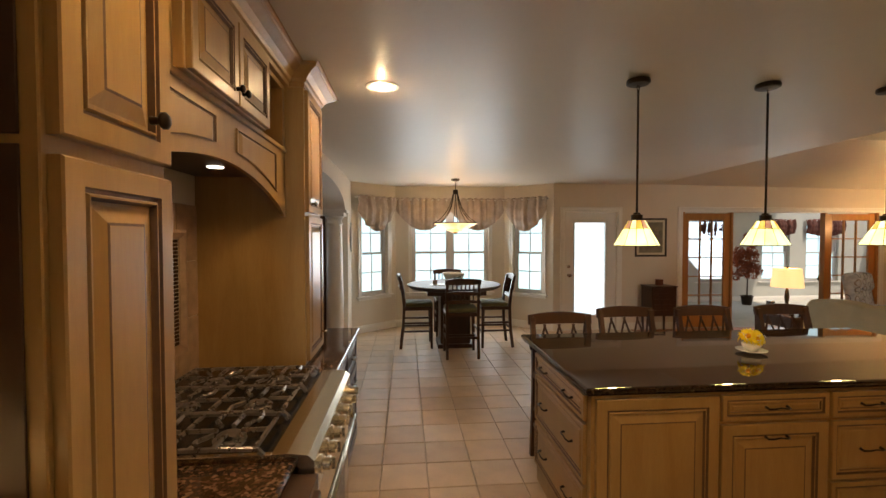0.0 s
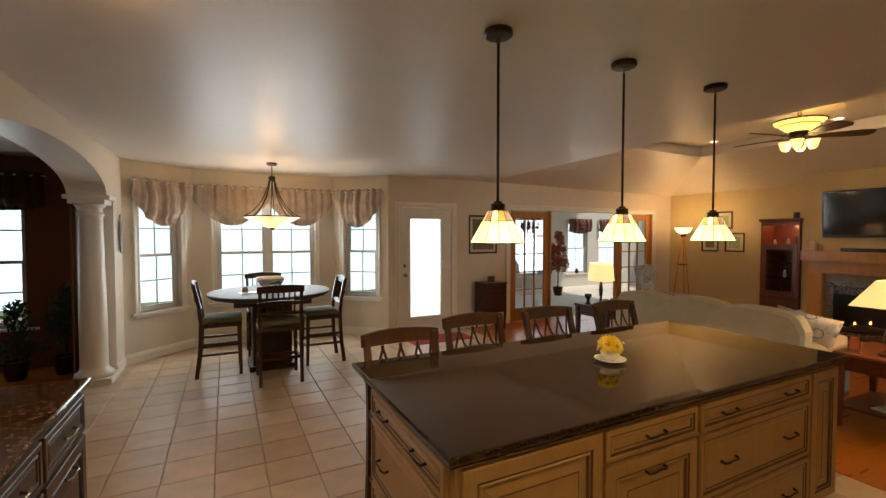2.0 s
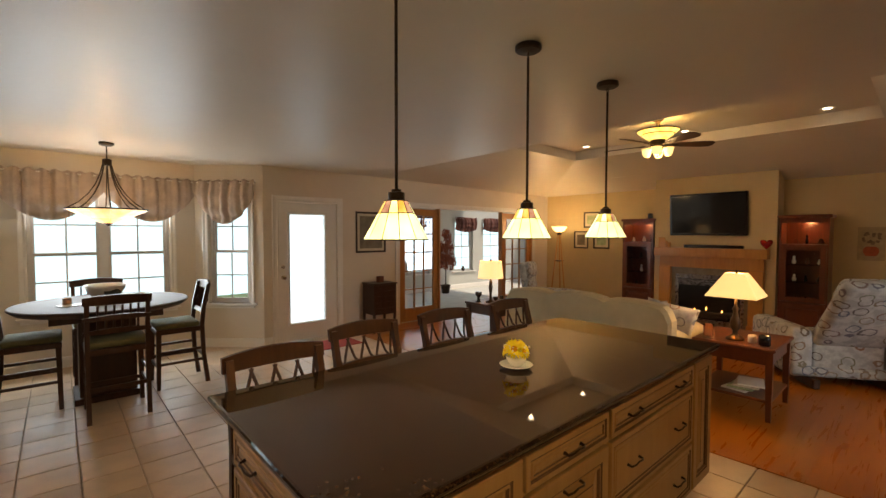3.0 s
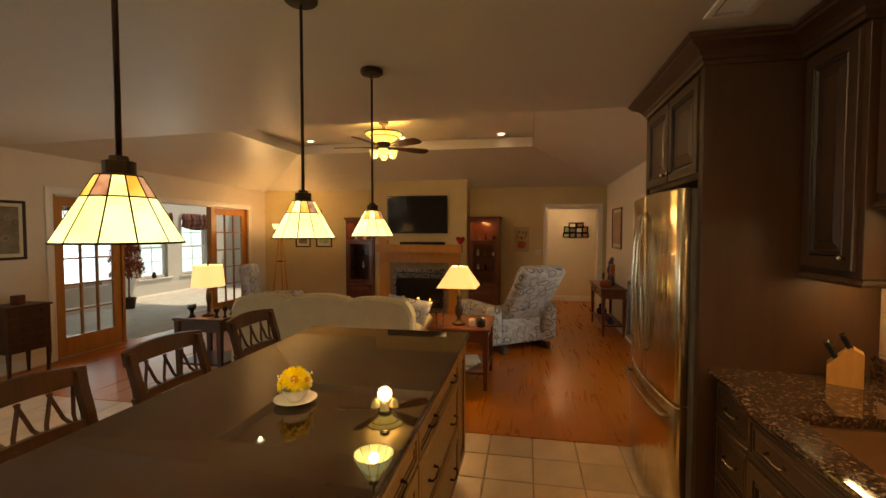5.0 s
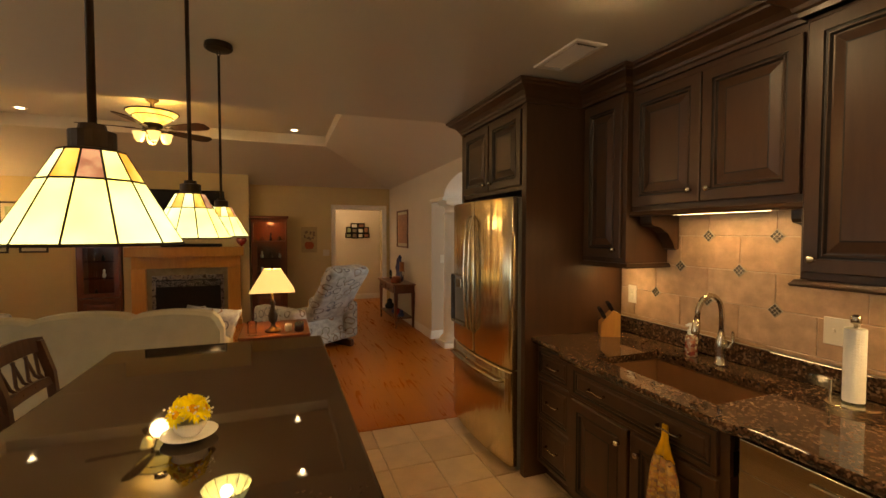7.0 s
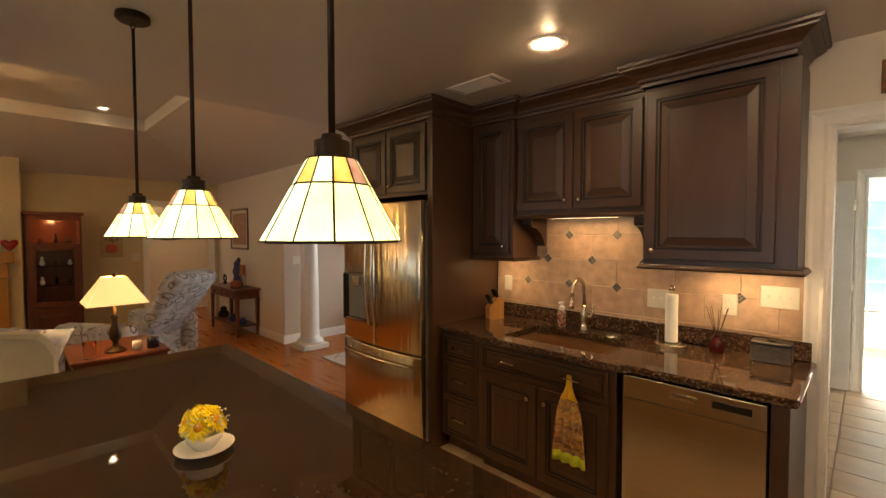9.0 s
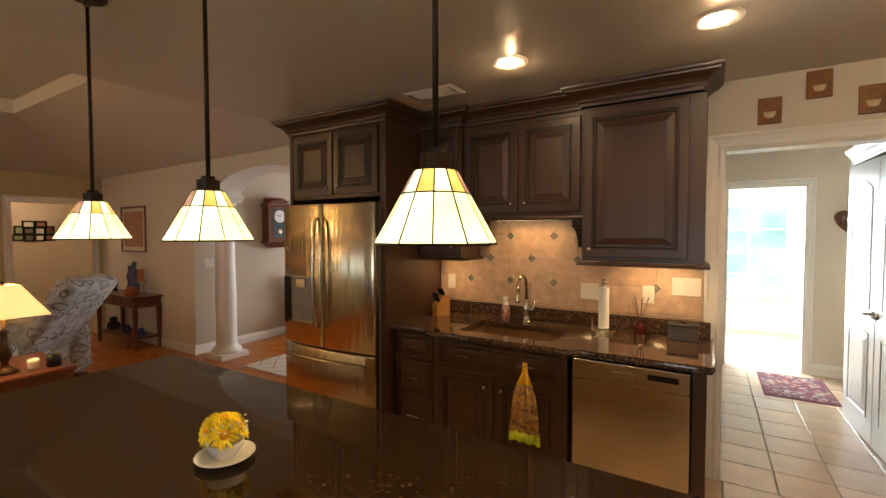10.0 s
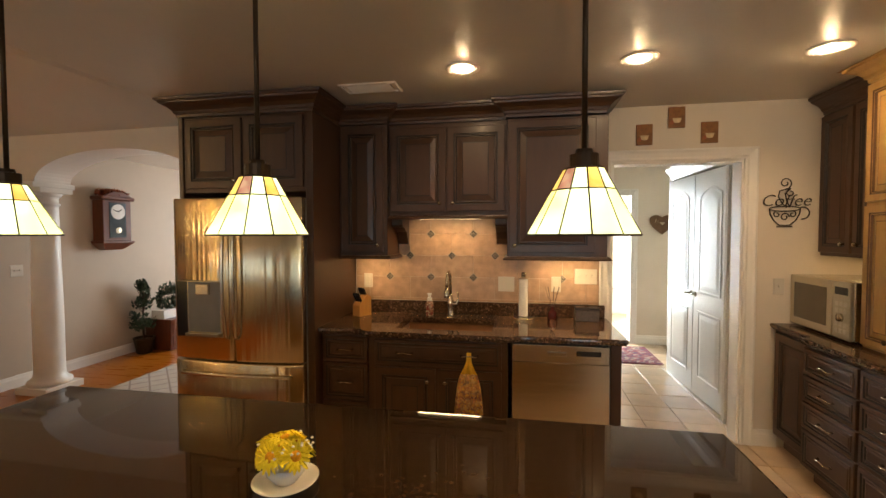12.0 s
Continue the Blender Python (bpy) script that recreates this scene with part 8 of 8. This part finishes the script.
lathe(bm, [(0.15, -0.001), (0.15, -0.03), (0.1, -0.08), (0.001, -0.1)], 24)
part("shade", bm, glow("lit_opal", (1.0, 0.8, 0.55), 3.0), pl_, smooth=True)

# ceiling fan with lit glass
fan = thing("ceiling_fan", "bronze ceiling fan with lit stained glass bowls", "fan", (6.62, 3.82, TZ))
bm = bmesh.new()
lathe(bm, [(0.07, -0.001), (0.07, -0.03), (0.02, -0.06), (0.015, -0.2), (0.06, -0.22), (0.1, -0.3), (0.1, -0.36), (0.05, -0.4), (0.05, -0.46), (0.02, -0.5), (0.001, -0.52)], 24)
part("motor", bm, M_BRONZE, fan, smooth=True)
bm = bmesh.new()
lathe(bm, [(0.1, -0.29), (0.15, -0.26), (0.26, -0.17), (0.255, -0.165), (0.14, -0.25)], 24, caps=(False, False))
part("glass_bowl", bm, glow("lit_fan_glass", (1.0, 0.8, 0.26), 1.5, 0.35, 14, (0.85, 0.5, 0.06)), fan)
bm = bmesh.new()
for r, z in ((0.262, -0.168), (0.2, -0.215)):
    tube(bm, [(r * math.cos(2 * math.pi * k / 24), r * math.sin(2 * math.pi * k / 24), z) for k in range(25)], 0.008, 6)
part("bowl_rim", bm, M_BRONZE, fan)
for k in range(5):
    a = 2 * math.pi * k / 5 + 0.41
    bm = bmesh.new()
    pts = [(0.17, -0.03), (0.24, -0.055), (0.55, -0.085), (0.65, -0.08), (0.7, -0.045), (0.7, 0.045), (0.65, 0.08), (0.55, 0.085), (0.24, 0.055), (0.17, 0.03)]
    m = pose(0, 0, -0.35, 0, 0, math.degrees(a)) @ pose(0, 0, 0, -13)
    loft(bm, [[m @ Vector((x, y, z)) for x, y in pts] for z in (-0.004, 0.004)])
    bl = part("blade", bm, M_ESP, fan)
    bm = bmesh.new()
    box(bm, 0.08, 0.26, -0.015, 0.015, -0.012, -0.0045, m=m)
    part("blade_arm", bm, M_BRONZE, bl)
for k in range(4):
    a = 2 * math.pi * k / 4 + 0.3
    bm = bmesh.new()
    lathe(bm, [(0.001, -0.06), (0.03, -0.055), (0.05, -0.02), (0.062, 0.04), (0.07, 0.05), (0.064, 0.05), (0.045, -0.015)], 16, pose(0.13 * math.cos(a), 0.13 * math.sin(a), -0.45))
    part("light_cup", bm, glow("lit_fan_cup", (1.0, 0.78, 0.3), 1.3), fan, smooth=True)
    bm = bmesh.new()
    tube(bm, [(0.04 * math.cos(a), 0.04 * math.sin(a), -0.4), (0.1 * math.cos(a), 0.1 * math.sin(a), -0.385), (0.13 * math.cos(a), 0.13 * math.sin(a), -0.41)], 0.008, 6)
    part("light_arm", bm, M_BRONZE, fan)
lamp("fan_uplight", "POINT", (6.62, 3.82, 2.99), 15, (1.0, 0.66, 0.28), 0.1)
lamp("fan_bulb", "POINT", (6.62, 3.82, 2.55), 19, WARM, 0.1)
for x, y in ((7.62, 5.45), (7.67, 2.25), (6.1, 5.45), (6.1, 2.25), (7.65, 3.85)):
    downlight((x, y, TZ), 0.05, 3.5)
sv = thing("slot_vent", "small slotted vent in the sloped ceiling", "vent", (8.86, 5.3, 2.685), 0)
part("grille", boxes((-0.05, 0.05, -0.15, 0.15, -0.006, 0.006), bev=0.002), M_TRIM, sv)
sv.matrix_basis = pose(8.78, 5.45, 2.715, 0, 19.5, 0)

# ---- plants ----
def leaves(bm, rr, c, rad, n, size):
    for _ in range(n):
        d = Vector((rr.gauss(0, 1), rr.gauss(0, 1), rr.gauss(0, 1))).normalized()
        p = Vector(c) + Vector((d.x * rad[0], d.y * rad[1], d.z * rad[2])) * rr.uniform(0.35, 1.0) ** 0.6
        s = size * rr.uniform(0.6, 1.3)
        m = Matrix.Translation(p) @ Euler((rr.uniform(0, 6.3), rr.uniform(0, 6.3), rr.uniform(0, 6.3))).to_matrix().to_4x4()
        bm.faces.new([bm.verts.new(m @ Vector(q)) for q in ((-s, 0, 0), (0, -s * 0.4, s * 0.15), (s, 0, 0), (0, s * 0.4, s * 0.15))])


def potted_tree(at, h, rad, leaf_mat, label, seed, n=900, size=0.03, pot=0.12):
    t = thing("potted_plant", label, "plant", at)
    rr = random.Random(seed)
    bm = bmesh.new()
    lathe(bm, [(pot * 0.7, 0), (pot * 0.75, 0.01), (pot, pot * 1.6), (pot * 1.06, pot * 1.62), (pot * 1.04, pot * 1.75), (pot * 0.9, pot * 1.75), (pot * 0.85, pot * 1.5)], 20)
    part("pot", bm, M_BRONZE, t)
    bm = bmesh.new()
    tube(bm, [(0, 0, pot), (0.01, 0, h * 0.4), (-0.01, 0.01, h * 0.7), (0, 0, h * 0.95)], [0.016, 0.013, 0.009, 0.004], 7)
    for k in range(12):
        a, z = rr.uniform(0, 6.3), h * rr.uniform(0.3, 0.85)
        f = 0.8 * (1 - (z / h - 0.3) * 0.9)
        tube(bm, [(0, 0, z), (rad * f * 0.5 * math.cos(a), rad * f * 0.5 * math.sin(a), z + 0.05), (rad * f * math.cos(a), rad * f * math.sin(a), z + 0.12)], [0.006, 0.004, 0.002], 5)
    part("trunk", bm, M_ESP, t)
    bm = bmesh.new()
    for k in range(26):
        z = h * rr.uniform(0.32, 0.98)
        f = max(0.15, 1.05 - (z / h - 0.3) * 1.2)
        a, r = rr.uniform(0, 6.3), rad * f * rr.uniform(0.2, 0.9)
        leaves(bm, rr, (r * math.cos(a), r * math.sin(a), z), (rad * 0.3, rad * 0.3, h * 0.07), n // 26, size)
    tagged(part("foliage", bm, leaf_mat, t), kind="stuff")
    return t


M_LEAF = surf("dark_green_leaf", (0.03, 0.055, 0.02), 0.4, 20, 0.6, 90, 0.1)
M_RED = surf("autumn_leaf", (0.3, 0.07, 0.02), 0.4, 20, 0.7, 90, 0.1)
potted_tree((-1.62, 7.45, 0), 0.85, 0.24, M_LEAF, "dark green potted plant in the dining room", 1)
potted_tree((-1.2, 7.5, 0), 1.05, 0.22, M_LEAF, "tall dark green potted tree in the dining room", 2)
valance(pose(-3.0, 7.9, 0), 1.5, 2, 2.34, 0.45, 0.4, "dark brown gathered valance over the window", surf("dark_valance", (0.07, 0.035, 0.02), 0.2, 9, 0.9, 260, 0.3))
potted_tree((6.66, -1.16, 0), 0.95, 0.2, M_LEAF, "green potted plant beside the foyer wall", 3)
potted_tree((8.35, 9.95, 0), 1.75, 0.42, M_RED, "tall plant with orange-red leaves in the sunroom", 4, 1500, 0.045, 0.13)
M_SUNVAL = surf("rust_valance", (0.16, 0.06, 0.045), 0.4, 9, 0.9, 60, 0.3)
for x, w in ((7.5, 0.75), (9.2, 0.75), (10.4, 0.9)):
    valance(pose(x, 10.5, 0), w, 1, 2.06, 0.42, 0.34, "rust coloured gathered valance in the sunroom", M_SUNVAL)
for x in (9.5, 10.75):
    o = thing("bird_ornament", "small bird ornament on the sunroom sill", "ornament", (x, 10.46, 0.501))
    bm = bmesh.new()
    lathe(bm, [(0.02, 0), (0.05, 0.03), (0.06, 0.06), (0.03, 0.1), (0.035, 0.13), (0.001, 0.16)], 12)
    part("body", bm, M_BRONZE, o, smooth=True)

# ---- foyer ----
ck = thing("wall_clock", "cherry pendulum wall clock with a glass door", "clock", (6.849, -0.85, 1.38), -90)
ck.scale = (1.12, 1.05, 1.1)
part("case", boxes((-0.17, 0.17, -0.15, -0.001, 0.1, 0.56), bev=0.006), M_CHERRY, ck)
part("cornice", boxes((-0.2, 0.2, -0.18, -0.001, 0.56, 0.6), bev=0.01), M_CHERRY, ck)
bm = bmesh.new()
loft(bm, [[Vector((x, y, 0.6 + 0.055 * math.cos(x / 0.17 * math.pi / 2))) for x in [-0.17 + 0.034 * k for k in range(11)]] + [Vector((0.17, y, 0.598)), Vector((-0.17, y, 0.598))] for y in (-0.17, -0.14)])
bmesh.ops.recalc_face_normals(bm, faces=bm.faces)
part("pediment", bm, M_CHERRY, ck)
bm = bmesh.new()
loft(bm, [[Vector((sx * w, y, z)) for sx, y in ((-1, -d), (1, -d), (1, -0.001), (-1, -0.001))] for w, d, z in ((0.19, 0.17, 0.1), (0.19, 0.17, 0.08), (0.14, 0.12, 0.03), (0.1, 0.09, 0.0))])
bmesh.ops.recalc_face_normals(bm, faces=bm.faces)
part("base", bm, M_CHERRY, ck)
part("door_glass", boxes((-0.1, 0.1, -0.156, -0.151, 0.14, 0.53)), surf("clock_glass", (0.1, 0.12, 0.13), 0.2, 10, 0.08), ck)
bm = bmesh.new()
lathe(bm, [(0.085, 0), (0.085, 0.004), (0.001, 0.005)], 28, pose(0, -0.157, 0.43, 90))
fc_ = part("dial", bm, M_WHITE, ck)
for ang, ln in ((50, 0.045), (-70, 0.065)):
    bm = bmesh.new()
    box(bm, -0.003, 0.003, -0.166, -0.163, 0, ln, m=Matrix.Translation((0, 0, 0.43)) @ pose(0, 0, 0, 0, ang, 0))
    part("clock_hand", bm, M_BLACK, fc_)
bm = bmesh.new()
lathe(bm, [(0.035, 0), (0.035, 0.006), (0.001, 0.008)], 20, pose(0, -0.157, 0.22, 90))
part("pendulum", bm, M_NICKEL, ck)
lf = thing("leaf_garland", "orange autumn leaf garland on the clock", "garland", (6.76, -0.85, 2.05))
bm = bmesh.new()
leaves(bm, random.Random(8), (0, 0, 0.03), (0.07, 0.22, 0.045), 260, 0.04)
tagged(part("leaves", bm, M_RED, lf), kind="stuff")
plate((6.849, -0.12, 0.4), -90, 0.075, 0.12, "outlet", "white wall socket on the foyer wall", "outlet")
plate((6.849, 0.16, 1.2), -90, 0.12, 0.12, "switch", "white double switch plate on the foyer wall")
bk = thing("wooden_chest", "reddish wooden chest with a planter on top", "chest", (6.58, -1.55, 0))
part("body", boxes((-0.2, 0.2, -0.25, 0.25, 0, 0.42), bev=0.008), M_CHERRY, bk)
for z in (0.04, 0.23):
    part("drawer", boxes((-0.21, -0.2, -0.22, 0.22, z, z + 0.16), bev=0.004), M_CHERRY, bk)
pln = thing("planter", "white planter box with green leaves", "planter", (6.58, -1.5, 0.421))
part("trough", boxes((-0.1, 0.1, -0.2, 0.2, 0, 0.12), bev=0.006), M_WHITE, pln)
bm = bmesh.new()
leaves(bm, random.Random(9), (0, 0, 0.28), (0.13, 0.2, 0.2), 500, 0.035)
tagged(part("foliage", bm, M_LEAF, pln), kind="stuff")
fr_ = thing("foyer_rug", "pale lattice-patterned foyer rug", "rug", (5.25, -0.76, 0))
part("rug_body", boxes((-0.6, 0.6, -1.1, 1.1, 0, 0.012), bev=0.004), surf("pale_rug", (0.55, 0.5, 0.44), 0.08, 10, 0.95, 300, 0.4), fr_)
M_LAT = surf("rug_line", (0.36, 0.3, 0.26), 0.1, 10, 0.95, 300, 0.4)
bm = bmesh.new()
for k in range(-9, 10):
    for s in (1, -1):
        ca_, L = 0.24 * k, 0.6
        a, b = (-L, ca_ - s * L), (L, ca_ + s * L)
        n = 12
        for i in range(n):
            xa, ya = a[0] + (b[0] - a[0]) * i / n, a[1] + (b[1] - a[1]) * i / n
            xb, yb = a[0] + (b[0] - a[0]) * (i + 1) / n, a[1] + (b[1] - a[1]) * (i + 1) / n
            if abs(ya) < 1.08 and abs(yb) < 1.08:
                q = 0.012
                bm.faces.new([bm.verts.new(p) for p in ((xa, ya - q, 0.013), (xb, yb - q, 0.013), (xb, yb + q, 0.013), (xa, ya + q, 0.013))])
tagged(part("lattice_lines", bm, M_LAT, fr_), kind="stuff")

# ---- floor pieces ----
floor_tiles = thing("floor_tiling", "beige and rose stone-look floor tiles", "floor", kind="structure")
TS = 0.315
tile_meshes = {}


def tile_piece(w, d, parent, at, mat, h=0.012, name="tile", bev=0.004):
    key = (round(w, 3), round(d, 3), mat.name)
    if key not in tile_meshes:
        bm = bmesh.new()
        box(bm, -w / 2, w / 2, -d / 2, d / 2, -h, 0, bev)
        me = bpy.data.meshes.new(name)
        bm.to_mesh(me)
        bm.free()
        me.materials.append(mat)
        tile_meshes[key] = me
    ob = new(name, tile_meshes[key])
    ob.parent = parent
    ob.matrix_basis = pose(*at)
    return ob


def in_bay(x, y):
    return y < NW or (y - NW < (x - ARCHX) * 0.887 and y - NW < (2.77 - x) * 0.887 and y < 8.18)


far_tiles = []
for iy in range(26):
    y = 0.22 + TS * (iy + 0.5)
    for ix in range(17):
        x = -0.87 + TS * (ix + 0.5)
        xa, xb = x - TS / 2 + 0.003, min(x + TS / 2 - 0.003, 4.165)
        if xb - xa < 0.05 or y > 8.35 or (y > NW and not (in_bay(x, y - TS / 2))):
            continue
        if y > 5.6 or x < -0.4:
            far_tiles.append(((xa + xb) / 2, y, xb - xa))
            continue
        tile_piece(xb - xa, TS - 0.006, floor_tiles, ((xa + xb) / 2, y, random.uniform(-0.0006, 0.0006)), M_TILE)
bm = bmesh.new()
for x, y, w in far_tiles:
    h = TS / 2 - 0.003
    loft(bm, [[Vector((x + sx * (w / 2 - g), y + sy * (h - g), z)) for sx, sy in ((-1, -1), (1, -1), (1, 1), (-1, 1))] for g, z in ((0, -0.012), (0, -0.003), (0.003, 0.0))], caps=(False, True))
tagged(part("far_tiles", bm, M_TILE_FAR, floor_tiles), kind="stuff")
hall_tiles = thing("hall_tiling", "beige stone-look hall floor tiles", "floor", kind="structure")
for iy in range(18):
    for ix in range(9):
        tile_piece(TS - 0.006, TS - 0.006, hall_tiles, (-0.85 + TS * (ix + 0.5), 0.22 - TS * (iy + 0.5), 0), M_TILE)

boards = thing("floor_boards", "glossy reddish hardwood floor boards", "floor", kind="structure")
rng = random.Random(4)
W = 0.125
for (xa, xb, ya, yb) in ((4.18, EW, LS, NW + 0.02), (4.18, 6.85, -4.2, LS), (9.5, 11.2, -0.5, 2.6)):
    y = ya
    while y < yb - 0.02:
        d = min(W, yb - y)
        x = xa - rng.uniform(0, 1.5)
        while x < xb:
            ln = rng.choice((1.3, 1.75, 2.2))
            a, b = max(x, xa), min(x + ln, xb)
            if b - a > 0.03:
                tile_piece(b - a - 0.0002, d - 0.0002, boards, ((a + b) / 2, y + d / 2, -0.001), M_PLANK, 0.012, "plank", 0.0003)
            x += ln
        y += W
dining_boards = boxes((-5.0, ARCHX - 0.02, 1.1, 7.9, -0.013, -0.002))
solid("floor_dining", dining_boards, M_PLANK, "dark hardwood floor of the dining room", "floor")
solid("trim", boxes((4.155, 4.205, LS, NW, -0.01, 0.006), bev=0.003), M_PLANK, "wooden threshold strip between tile and boards", "trim")
